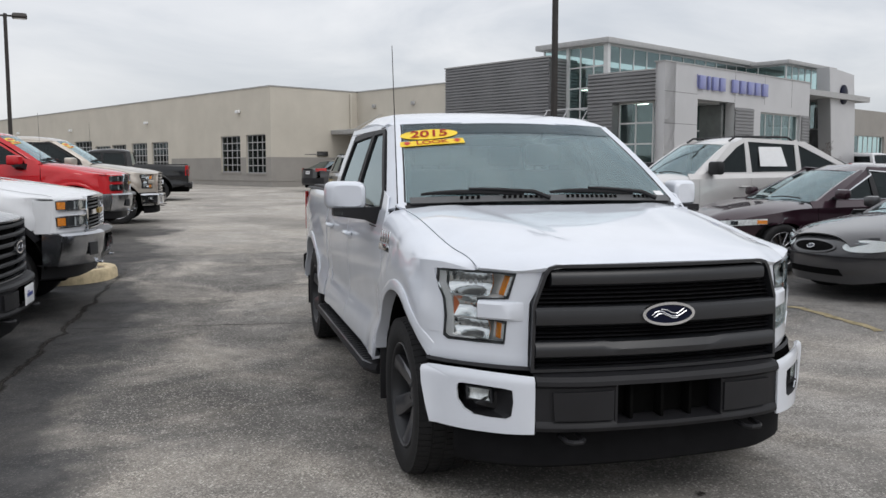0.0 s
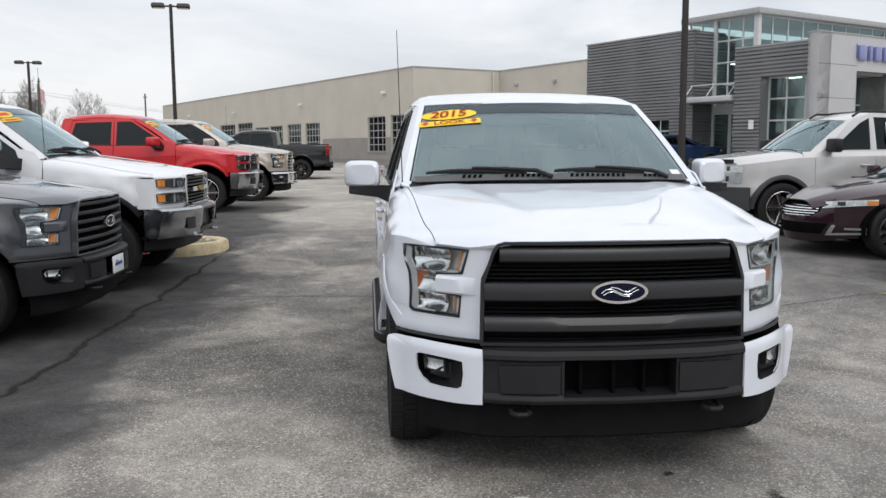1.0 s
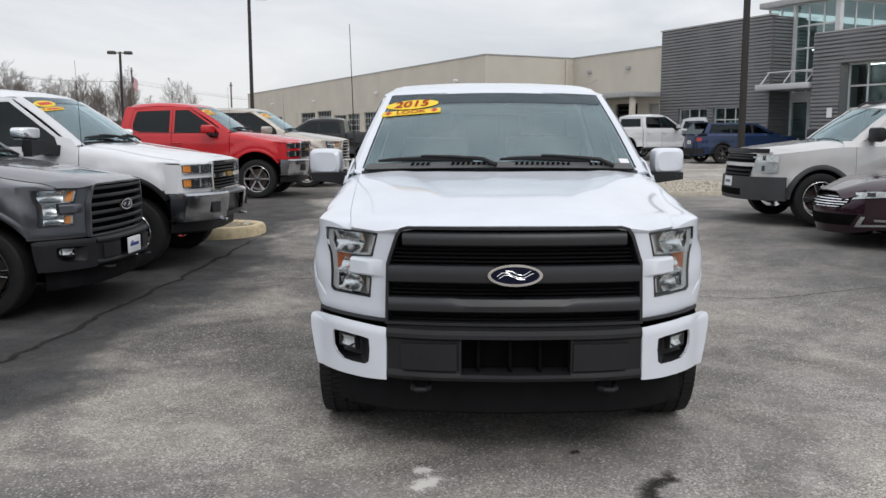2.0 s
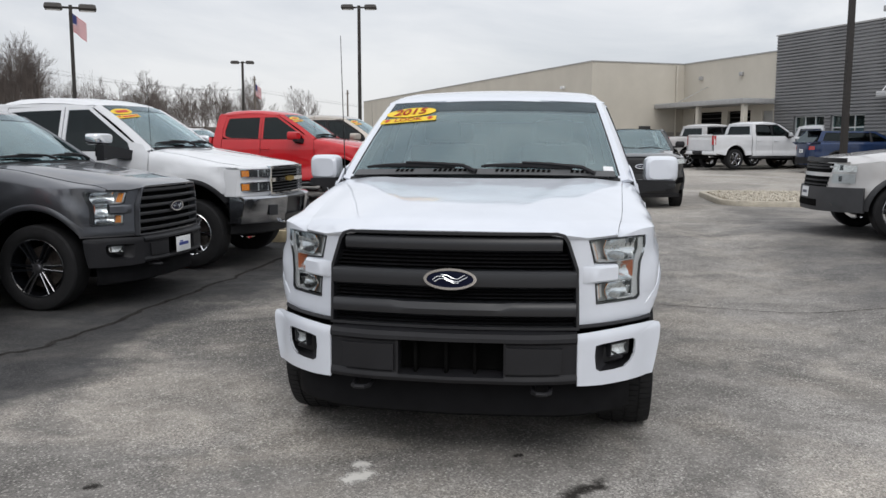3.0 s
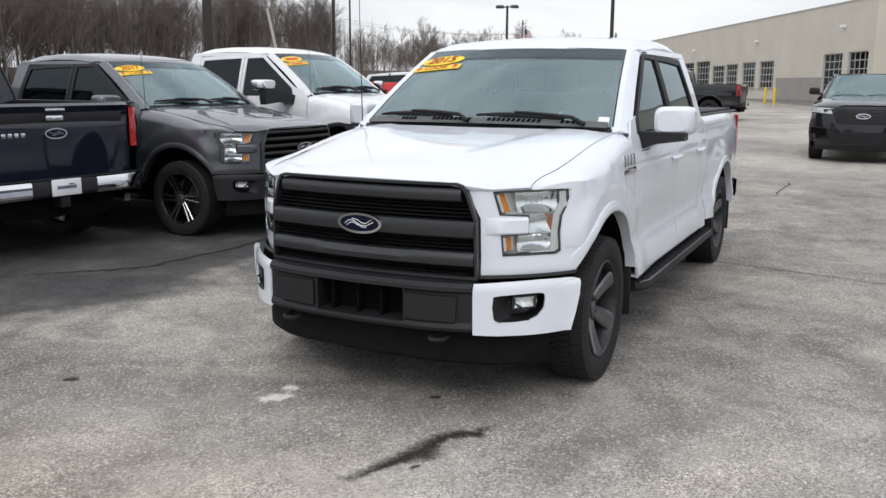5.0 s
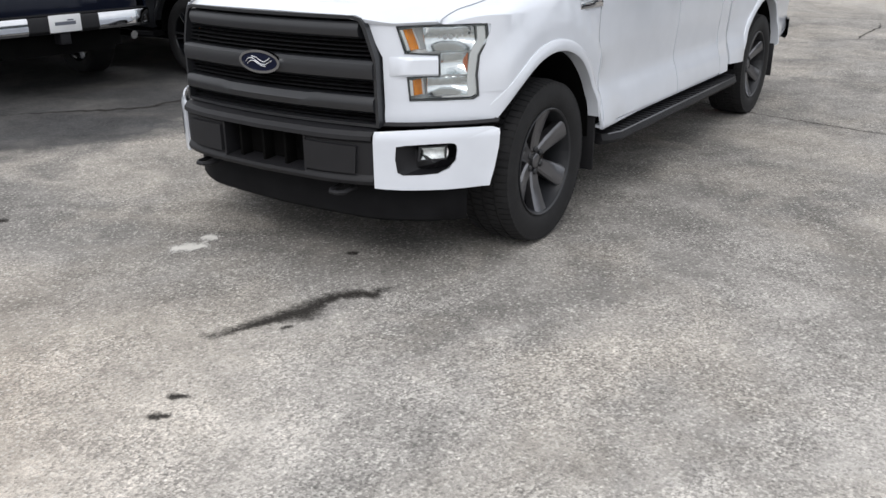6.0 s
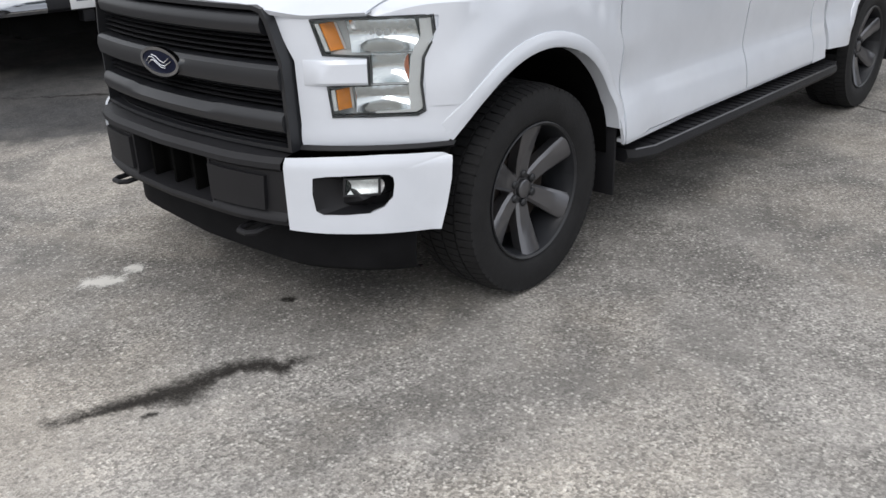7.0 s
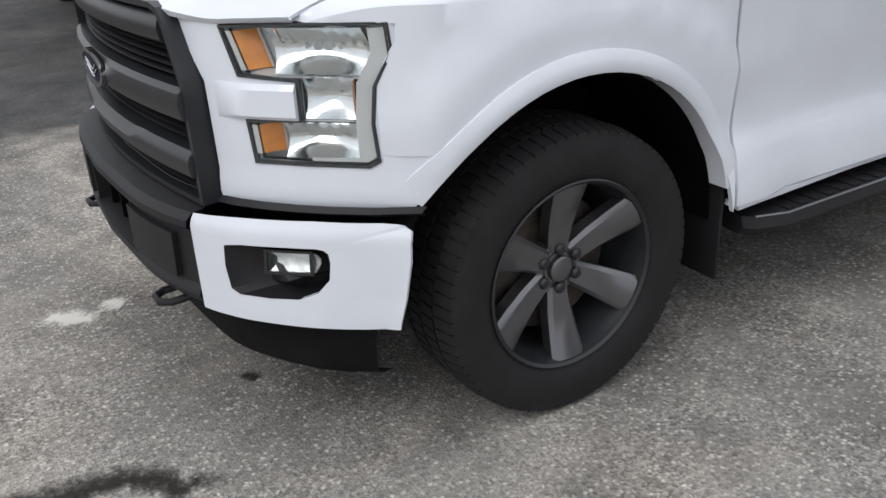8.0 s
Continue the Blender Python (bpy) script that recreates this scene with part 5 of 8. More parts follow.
    def gx(y, z):
        k = max(0, min(1, (z - 0.95 * cz) / (zr - 0.95 * cz)))
        return lerp(bw, rw, k ** 1.15)
    def screen(u, v):
        return Vector((lerp(W * 0.86, rw * 0.92, v) * u, lerp(cy, wy, v) + S.get("bow", 0.16) * u * u, lerp(cz, wz, v) - 0.02 * u * u + 0.02 * math.sin(math.pi * v)))
    ws = part("windscreen", loft([[screen(u, v) for u in span(-0.96, 0.96, 12)] for v in span(0, 1, 6)], thick=0.004), GLASS, t, "windscreen")
    ws.visible_shadow = False
    prow = []
    for v in span(-0.03, 1.03, 7):
        q = screen(1.0, v)
        prow.append([screen(0.94, v), q + Vector((0.008, -0.01, 0.012)), Vector((gx(q.y + 0.07, q.z), q.y + 0.09, q.z - 0.01))])
    pair("windscreen_pillar", loft(prow, thick=0.02), P, t)
    rows = []
    for y, z in [(wy - 0.01, wz)] + [(lerp(wy, ry, k / 8), lerp(lerp(wz, zr, min(1, k / 3)), rz, max(0, (k - 3) / 5) ** 2)) for k in range(1, 8)] + [(ry, rz)]:
        rows.append([((rw - 0.01) * u, y + S.get("bow", 0.16) * u * u * max(0, min(1, (wy + 0.5 - y) / 0.5)), z - 0.045 * abs(u) ** 3) for u in span(-1, 1, 12)])
    part("roof", loft(rows, thick=0.02), S.get("roofm", P), t)
    rg = part("rear_window", loft([[(lerp(rw * 0.92, W * 0.80, v) * u, lerp(ry, by, v) + 0.0 * u, lerp(rz - 0.01, bz, v)) for u in span(-1, 1, 10)] for v in span(0, 1, 4)], thick=0.004), glass, t, "tinted rear window")
    rg.visible_shadow = False
    belt = S["belt"]
    b0 = cy + 0.16 + S.get("bow", 0.16)
    outer = [(b0, belt), (S["doors"][1], belt + 0.005), (by - 0.12, belt + 0.03), (ry + 0.06, rz - 0.03), (S["doors"][1], zr - 0.035), (wy + S.get("bow", 0.16) * 0.9, wz - 0.02)]
    inner = [(b0 + 0.14, belt + 0.025), (S["doors"][1], belt + 0.03), (by - 0.34, belt + 0.055), (ry - 0.08, rz - 0.085), (S["doors"][1], zr - 0.095), (wy + S.get("bow", 0.16) + 0.10, wz - 0.07)]
    pair("window_frame", ring(outer, inner, lambda y, z: Vector((gx(y, z) + 0.001, y, z)), 4, 0.02), P, t)
    if S.get("chrome"):
        inset = [(lerp(q[0], w[0], 0.8), lerp(q[1], w[1], 0.8)) for q, w in zip(outer, inner)]
        pair("window_trim", ring(inset, inner, lambda y, z: Vector((gx(y, z) + 0.005, y, z)), 4, 0.008), CHROME, t)
    for g in pair("side_window", panel(inner, lambda y, z: Vector((gx(y, z) - 0.014, y, z)), 0.2, 0.1, 0.004), glass, t, "tinted side window"):
        g.visible_shadow = False
    for py in S.get("pillars", (S["doors"][1],)):
        pair("door_pillar", panel([(py - 0.05, belt), (py + 0.05, belt), (py + 0.04, zr - 0.06), (py - 0.03, zr - 0.06)], lambda y, z: Vector((gx(y, z) + 0.003, y, z)), 0.3, 0.1, 0.03), S.get("pillarm", PLASTIC), t)
    # behind the rear doors the body closes below the glass
    rows = [[(sx(y, sh(y)), y, sh(y)), (gx(y, max(sh(y) + 0.05, belt)), y, max(sh(y) + 0.07, belt + 0.005))] for y in span(cy, by + 0.05, 12)]
    pair("belt_panel", loft(rows, thick=0.012), P, t)
    rows = [[screen(0.0, 0) + Vector((x, 0.0, -0.02)) for x in span(-W * 0.8, W * 0.8, 8)], [screen(0.0, 0) + Vector((x, -0.12, -0.05)) for x in span(-W * 0.8, W * 0.8, 8)]]
    part("cowl", loft(rows, thick=0.01), PLASTIC, t)
    part("dashboard", box(-W * 0.78, W * 0.78, cy + 0.22, cy + 0.5, cz - 0.3, cz - 0.03, 0.04), CABIN, t)
    for x in (-0.36, 0.36):
        for y in (wy + 0.25, wy + 1.1):
            s_ = part("seat", join(box(x - 0.24, x + 0.24, y - 0.4, y + 0.1, sill + 0.2, sill + 0.36, 0.05), moved(box(-0.23, 0.23, -0.06, 0.06, 0, zr - sill - 0.62, 0.05), pose(x, y + 0.1, sill + 0.3, -10))), SEAT, t)
            part("headrest", box(x - 0.13, x + 0.13, y + 0.1, y + 0.2, zr - 0.36, zr - 0.2, 0.04), SEAT, s_)
    if detail:
        for u0, u1 in ((-0.8, -0.06), (0.04, 0.7)):
            part("wiper", tube([screen(lerp(u0, u1, k / 6), 0.03 + 0.03 * math.sin(math.pi * k / 6)) + Vector((0, -0.015, 0.02)) for k in range(7)], 0.009, 6), PLASTIC, t)
    mz = belt + 0.08
    my = b0 + 0.10
    mm = S.get("mirrorm", P)
    for sg in (1, -1):
        mk = S.get("mirk", 1.0)
        mb = moved(box(-0.10 * mk, 0.10 * mk, -0.06, 0.07, -0.065 * mk, 0.075 * mk, 0.04), pose(gx(my, mz) + 0.16, my, mz + 0.01))
        st = box(gx(my, mz) - 0.02, gx(my, mz) + 0.10, my - 0.03, my + 0.04, mz - 0.06, mz - 0.02, 0.01)
        m_ = part("door_mirror", mb if sg > 0 else flip(mb), mm, t)
        part("mirror_arm", st if sg > 0 else flip(st), PLASTIC, m_)
    # wheels
    for c in (S["yf"], S["yr"]):
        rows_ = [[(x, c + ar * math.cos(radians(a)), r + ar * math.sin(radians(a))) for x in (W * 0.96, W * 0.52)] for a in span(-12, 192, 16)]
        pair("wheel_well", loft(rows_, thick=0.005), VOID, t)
        for sg in (1, -1):
            wheel(t, c, sg, r=r, rim=r * S.get("rimk", 0.68), w=0.23, x=W - 0.115, **S.get("wheels", {}))
        if S.get("clad"):
            arch_ring(t, c, r, ar, S["clad"], 0, 180, wide=0.07, proud=0.02, sx=lambda y, z: sx(y, z))
    if S.get("clad"):
        pair("sill_cladding", panel([(S["yf"] + ar, sill - 0.02), (S["yr"] - ar, sill - 0.02), (S["yr"] - ar, sill + 0.22), (S["yf"] + ar, sill + 0.22)], lambda y, z: Vector((sx(y, z) + 0.01, y, z)), 0.4, 0.1, 0.02), S["clad"], t)
    if front:
        front(t, P, on_nose, W)
    if rear:
        rear(t, P, on_tail, W, L)
    return t


def patch(x0, x1, z0, z1, f, step=0.06, thick=0.012, skew=0.0, taper=0.0):
    """A four-sided plate on a skin."""
    return panel([(x0, z0), (x1, z0 + skew), (x1, z1 + skew - taper), (x0, z1)], f, step, 0.06, thick)


def lamp_pair(t, x0, x1, z0, z1, on, name="headlight", inner=CHROME, label="clear headlight", skew=0.0, taper=0.0, amber=False, lens=LENS):
    for sg in (1, -1):
        def k(bm):
            return bm if sg > 0 else flip(bm)
        h = part(name, k(patch(x0, x1, z0, z1, on(0.004), skew=skew, taper=taper)), inner, t, label)
        l_ = part("lens", k(patch(x0 - 0.006, x1 + 0.004, z0 - 0.006, z1 + 0.006, on(0.012), thick=0.003, skew=skew, taper=taper)), lens, h)
        l_.visible_shadow = False
        part("bulb_housing", k(patch(lerp(x0, x1, 0.35), lerp(x0, x1, 0.5), lerp(z0, z1, 0.2) + skew * 0.4, lerp(z0, z1, 0.8) + skew * 0.4, on(0.008))), SATIN, h)
        if amber:
            part("amber_marker", k(patch(lerp(x0, x1, 0.84), x1, z0 + skew * 0.85 + 0.01, z1 + skew * 0.85 - taper - 0.01, on(0.009))), AMBER, h, "amber marker")


def suv_front(t, P, on, W):
    g = part("grille", panel([(-0.50, 0.86), (-0.42, 0.72), (0.42, 0.72), (0.50, 0.86), (0.56, 1.0), (-0.56, 1.0)], on(0.012), 0.08, 0.06, 0.02), PLASTIC, t, "black grille")
    for z in (0.76, 0.82, 0.88, 0.94):
        part("grille_bar", patch(-0.46, 0.46, z - 0.012, z + 0.012, on(0.02), 0.1), PLASTIC, g)
    lamp_pair(t, 0.46, 0.90, 0.90, 1.0, on, skew=0.03, taper=0.0, inner=LAMPSILVER)
    lo = part("lower_intake", panel([(-0.5, 0.36), (0.5, 0.36), (0.58, 0.58), (-0.58, 0.58)], on(0.008), 0.08, 0.06, 0.02), PLASTIC, t)
    for z in (0.42, 0.48, 0.54):
        part("intake_slat", patch(-0.5, 0.5, z - 0.008, z + 0.008, on(0.016), 0.1), PLASTIC, lo)
    for sg in (1, -1):
        b = patch(0.62, 0.88, 0.50, 0.62, on(0.01), skew=0.03)
        part("fog_pocket", b if sg > 0 else flip(b), VOID, t)
        b = patch(0.60, 0.86, 0.635, 0.655, on(0.014), skew=0.01)
        part("fog_trim", b if sg > 0 else flip(b), SATIN, t)
    part("chin", patch(-0.78, 0.78, 0.24, 0.31, on(0.02), 0.1), PLASTIC, t)
    oval_badge(t, 0.12, 0.048, lambda u, v, d: on(0.02 + d)(u, v + 0.87))


def suv_rear(t, P, on, W, L):
    for sg in (1, -1):
        b = patch(0.52, 0.90, 0.92, 1.06, on(0.012), skew=0.02)
        part("tail_lamp", b if sg > 0 else flip(b), REDLENS, t, "red tail lamp")
    part("rear_bumper", patch(-0.85, 0.85, 0.36, 0.62, on(0.02), 0.1, 0.04), PLASTIC, t)
    pl = part("licence_plate", patch(-0.15, 0.15, 0.80, 0.94, on(0.016), 0.1, 0.006), PAPER, t)
    part("plate_print", patch(-0.1, 0.1, 0.85, 0.885, on(0.019), 0.1, 0.002), INK, pl)
    part("spoiler", box(-0.6, 0.6, L - 0.55, L - 0.28, 1.70, 1.735, 0.012), P, t)


def fusion_front(t, P, on, W):
    g = part("grille", panel([(-0.36, 0.50), (0.36, 0.50), (0.45, 0.58), (0.42, 0.68), (-0.42, 0.68), (-0.45, 0.58)], on(0.010), 0.06, 0.04, 0.02), VOID, t, "chrome-barred grille")
    for k in range(6):
        z = lerp(0.515, 0.67, k / 5)
        hw = 0.37 + 0.07 * math.sin(math.pi * k / 5)
        part("grille_bar", patch(-hw, hw, z - 0.006, z + 0.006, on(0.02), 0.08, 0.012), CHROME, g)
    lamp_pair(t, 0.47, 0.86, 0.615, 0.70, on, skew=0.055, taper=0.015, amber=True, inner=LAMPSILVER)
    part("lower_intake", panel([(-0.46, 0.28), (0.46, 0.28), (0.54, 0.42), (-0.54, 0.42)], on(0.008), 0.08, 0.06, 0.02), VOID, t)
    for sg in (1, -1):
        b = panel([(0.50, 0.265), (0.88, 0.30), (0.88, 0.325), (0.56, 0.30), (0.60, 0.40), (0.57, 0.405)], on(0.018), 0.06, 0.05, 0.014)
        part("fog_trim", b if sg > 0 else flip(b), CHROME, t, "chrome fog lamp trim")
        b = patch(0.66, 0.82, 0.345, 0.375, on(0.014))
        part("fog_lamp", b if sg > 0 else flip(b), ALLOY, t)
    oval_badge(t, 0.075, 0.03, lambda u, v, d: on(0.006 + d)(u, v + 0.715))


def taurus_front(t, P, on, W):
    g = part("grille", panel([(x * 0.30, 0.60 + z * 0.062) for x, z in oval(1, 1, 28)], on(0.012), 0.05, 0.04, 0.02), VOID, t, "dark oval grille")
    part("grille_rim", ring([(x * 0.315, 0.60 + z * 0.074) for x, z in oval(1, 1, 28)], [(x * 0.29, 0.60 + z * 0.056) for x, z in oval(1, 1, 28)], on(0.018), 1, 0.02), P, g)
    for sg in (1, -1):
        pts = [(0.585 + x * 0.205, 0.628 + z * 0.068 + x * 0.012) for x, z in oval(1, 1, 24)]
        b = panel(pts, on(0.006), 0.05, 0.04, 0.01)
        h = part("headlight", b if sg > 0 else flip(b), PAPER, t, "clouded oval headlight")
        b = panel([(lerp(0.585, x, 1.04), lerp(0.63, z, 1.04)) for x, z in pts], on(0.016), 0.05, 0.04, 0.003)
        l_ = part("lens", b if sg > 0 else flip(b), LENS, h)
        l_.visible_shadow = False
    part("bumper_strip", patch(-0.82, 0.82, 0.488, 0.508, on(0.022), 0.08, 0.03), PLASTIC, t)
    part("lower_intake", panel([(-0.40, 0.29), (0.40, 0.29), (0.36, 0.36), (-0.36, 0.36)], on(0.008), 0.08, 0.06, 0.02), VOID, t)
    oval_badge(t, 0.055, 0.024, lambda u, v, d: on(0.018 + d)(u, v + 0.60))


def avalanche_front(t, P, on, W):
    g = part("grille", panel([(-0.52, 0.70), (0.52, 0.70), (0.60, 1.05), (-0.60, 1.05)], on(0.010), 0.08, 0.06, 0.02), VOID, t, "black grille with a bright bar")
    for z in (0.74, 0.80, 0.98, 1.02):
        part("grille_bar", patch(-0.55, 0.55, z - 0.012, z + 0.012, on(0.018), 0.1), PLASTIC, g)
    part("cross_bar", patch(-0.60, 0.60, 0.86, 0.915, on(0.026), 0.1, 0.03), SILVER, g, "silver cross bar")
    lamp_pair(t, 0.60, 0.87, 0.93, 1.05, on, inner=LAMPSILVER, taper=0.03)
    lamp_pair(t, 0.60, 0.86, 0.77, 0.90, on, name="lower_lamp", inner=LAMPGREY)
    part("hood_deflector", patch(-0.78, 0.78, 1.065, 1.13, on(0.035), 0.08, 0.02), PLASTIC, t, "dark smoked bonnet deflector")
    b = part("front_bumper", patch(-0.94, 0.94, 0.36, 0.71, on(0.05), 0.08, 0.08), CLAD, t, "grey plastic bumper")
    part("bumper_intake", patch(-0.40, 0.40, 0.42, 0.52, on(0.056), 0.1), VOID, b)
    for sg in (1, -1):
        q = panel([(0.68 + x * 0.045, 0.47 + z * 0.035) for x, z in oval(1, 1, 16)], on(0.058), 0.1, 0.1, 0.01)
        part("fog_lamp", q if sg > 0 else flip(q), LENS, b)
    pl = part("licence_plate", patch(-0.152, 0.152, 0.545, 0.695, on(0.062), 0.2, 0.006), PAPER, t, "white dealer plate with unreadable print")
    part("plate_print", patch(-0.1, 0.1, 0.60, 0.64, on(0.066), 0.2, 0.002), INK, pl)


SUV = dict(L=5.0, W=0.98, H=1.77, sill=0.36, r=0.385, yf=0.93, yr=3.94, deck=[(0, 0.98), (0.2, 1.07), (0.6, 1.13), (1.2, 1.2), (4.4, 1.22), (4.9, 1.20), (5, 1.15)], cowl=(1.25, 1.20), wtop=(2.05, 1.66), roof=(4.45, 1.70), rear=(4.88, 1.22),
           belt=1.22, doors=(1.45, 2.5, 3.45), pillars=(2.5, 3.5), handle=1.02, zf=0.26, lean=0.08, yn=0.5, p=3.4, clad=PLASTIC, rw=0.72, mirrorm=PLASTIC, wheels=dict(spokes=5, face=BLACKP, edge=BLACKP, fatness=0.05))
FUSION = dict(L=4.87, W=0.925, H=1.475, sill=0.22, r=0.335, yf=0.95, yr=3.80, deck=[(0, 0.63), (0.2, 0.71), (0.6, 0.84), (1.3, 0.94), (2.5, 0.96), (4.2, 1.0), (4.8, 1.03), (4.87, 1.0)], cowl=(1.42, 0.97), wtop=(2.32, 1.39), roof=(3.55, 1.40), rear=(4.35, 1.06),
              belt=0.965, doors=(1.5, 2.55, 3.5), handle=0.83, zf=0.17, lean=0.16, yn=0.86, p=2.2, chrome=True, rw=0.66, crease=0.016, wheels=dict(spokes=10, face=DARKALLOY, edge=ALLOY, fatness=0.022))
TAURUS = dict(L=4.95, W=0.92, H=1.46, sill=0.24, r=0.325, yf=0.98, yr=3.72, deck=[(0, 0.64), (0.2, 0.72), (0.6, 0.80), (1.3, 0.90), (2.5, 0.94), (4.2, 0.98), (4.8, 0.98), (4.95, 0.92)], cowl=(1.35, 0.93), wtop=(2.2, 1.37), roof=(3.5, 1.38), rear=(4.2, 1.0),
              belt=0.945, doors=(1.5, 2.55, 3.45), handle=0.80, zf=0.2, lean=0.12, yn=0.66, p=2.5, rw=0.66, crease=0.0, crown=0.045, wheels=dict(spokes=7, face=ALLOY, edge=ALLOY, fatness=0.03))
AVAL = dict(L=5.6, W=1.0, H=1.86, sill=0.42, r=0.385, yf=0.98, yr=4.28, deck=[(0, 1.0), (0.2, 1.09), (0.7, 1.16), (1.3, 1.22), (4.6, 1.27), (5.5, 1.30), (5.6, 1.28)], cowl=(1.30, 1.22), wtop=(2.0, 1.74), roof=(3.55, 1.80), rear=(4.75, 1.30),
            belt=1.235, doors=(1.48, 2.45, 3.4), pillars=(2.45, 3.42), handle=1.03, zf=0.36, lean=0.08, yn=0.6, p=3.0, clad=CLAD, rw=0.76, mirrorm=PLASTIC, pillarm=SILVER, mirk=1.5, wheels=dict(spokes=5, face=ALLOY, edge=ALLOY, fatness=0.045))


def roof_rack(t, z, y0, y1, x):
    for sg in (1, -1):
        part("roof_rail_bar", tube([(sg * x, y0, z - 0.05), (sg * x, y0 + 0.12, z + 0.02), (sg * x, y1 - 0.12, z + 0.02), (sg * x, y1, z - 0.05)], 0.018, 8), PLASTIC, t)
    for y in (lerp(y0, y1, 0.3), lerp(y0, y1, 0.75)):
        part("roof_cross_bar", tube([(-x, y, z + 0.03), (x, y, z + 0.03)], 0.016, 8), PLASTIC, t)

# ---- ground ----
def ground_mat():
    """Old asphalt: pale worn aggregate in the aisle, darker sealed bays, stains, and paler concrete far off."""
    m, nt, b = bare("worn_asphalt")
    L, N = nt.links, nt.nodes
    geo = N.new("ShaderNodeNewGeometry")
    sep = N.new("ShaderNodeSeparateXYZ")
    L.new(geo.outputs["Position"], sep.inputs[0])
    def noise(scale, detail=5.0, rough=0.6, dist=0.0):
        n = node(nt, "ShaderNodeTexNoise", Scale=scale, Detail=detail, Roughness=rough, Distortion=dist)
        L.new(geo.outputs["Position"], n.inputs["Vector"])
        return n.outputs["Fac"]
    def ramp(src, p0, c0, p1, c1):
        r = N.new("ShaderNodeValToRGB")
        e = r.color_ramp.elements
        e[0].position, e[0].color = p0, (*c0, 1) if isinstance(c0, tuple) else (c0, c0, c0, 1)
        e[1].position, e[1].color = p1, (*c1, 1) if isinstance(c1, tuple) else (c1, c1, c1, 1)
        L.new(src, r.inputs[0])
        return r.outputs[0]
    def mix(fac, a, c, kind="MIX"):
        x = N.new("ShaderNodeMixRGB")
        x.blend_type = kind
        for i, v in enumerate((fac, a, c)):
            if isinstance(v, (int, float)):
                x.inputs[i].default_value = v if i == 0 else (v, v, v, 1)
            elif isinstance(v, tuple):
                x.inputs[i].default_value = (*v, 1)
            else:
                L.new(v, x.inputs[i])
        return x.outputs[0]
    def math_(op, a, c):
        x = N.new("ShaderNodeMath")
        x.operation, x.use_clamp = op, False
        for i, v in enumerate((a, c)):
            if isinstance(v, (int, float)):
                x.inputs[i].default_value = v
            else:
                L.new(v, x.inputs[i])
        return x.outputs[0]
    pale = ramp(noise(0.6, 7, 0.68, 0.5), 0.34, (0.205, 0.194, 0.180), 0.66, (0.415, 0.392, 0.364))
    stain = ramp(noise(1.3, 6, 0.7, 0.8), 0.52, 1.0, 0.72, 0.62)
    col = mix(1.0, pale, stain, "MULTIPLY")
    # sealed, darker bays either side of the aisle
    wob = math_("MULTIPLY", math_("SUBTRACT", noise(0.55, 5, 0.6), 0.5), 1.6)
    left = ramp(math_("ADD", math_("MULTIPLY", math_("ADD", sep.outputs[0], 2.45), -1.0), math_("MULTIPLY", wob, 2.0)), 0.0, 0.0, 0.55, 1.0)
    right = ramp(math_("ADD", math_("SUBTRACT", sep.outputs[0], 2.85), math_("MULTIPLY", wob, 1.2)), 0.0, 0.0, 0.9, 0.72)
    near = ramp(math_("MULTIPLY", sep.outputs[1], 0.02), 0.30, 1.0, 0.42, 0.0)
    bays = math_("MULTIPLY", math_("MAXIMUM", left, math_("MULTIPLY", right, ramp(math_("ADD", math_("MULTIPLY", sep.outputs[1], 0.1), math_("MULTIPLY", wob, 0.1)), 0.28, 0.0, 0.46, 1.0))), near)
    sealed = ramp(noise(2.2, 6, 0.7, 0.5), 0.35, (0.078, 0.078, 0.082), 0.70, (0.150, 0.149, 0.150))
    col = mix(bays, col, sealed)
    # the aisle is darker leftwards and past the truck, paler ahead and right
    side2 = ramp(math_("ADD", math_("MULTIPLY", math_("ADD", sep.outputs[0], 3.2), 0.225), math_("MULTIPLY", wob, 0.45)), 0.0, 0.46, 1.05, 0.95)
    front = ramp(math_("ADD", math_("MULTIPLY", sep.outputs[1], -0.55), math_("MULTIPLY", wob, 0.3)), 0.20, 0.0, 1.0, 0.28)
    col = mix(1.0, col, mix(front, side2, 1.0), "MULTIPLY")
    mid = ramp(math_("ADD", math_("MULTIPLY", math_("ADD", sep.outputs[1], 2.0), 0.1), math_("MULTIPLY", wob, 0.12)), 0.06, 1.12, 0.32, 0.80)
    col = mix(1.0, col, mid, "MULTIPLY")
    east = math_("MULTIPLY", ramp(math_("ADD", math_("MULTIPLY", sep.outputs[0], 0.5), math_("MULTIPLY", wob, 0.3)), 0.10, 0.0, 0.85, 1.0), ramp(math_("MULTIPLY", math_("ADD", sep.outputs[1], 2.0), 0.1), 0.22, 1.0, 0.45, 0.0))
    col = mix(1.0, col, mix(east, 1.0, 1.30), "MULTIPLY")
    dusty = math_("MULTIPLY", ramp(math_("ADD", math_("MULTIPLY", math_("ADD", sep.outputs[1], 0.55), -0.6), math_("MULTIPLY", wob, 0.5)), 0.0, 0.0, 0.7, 1.0), ramp(math_("ADD", math_("MULTIPLY", sep.outputs[0], 0.5), math_("MULTIPLY", wob, 0.4)), 0.0, 1.0, 0.75, 0.0))
    col = mix(dusty, col, mix(1.0, col, (1.12, 1.03, 0.93), "MULTIPLY"))
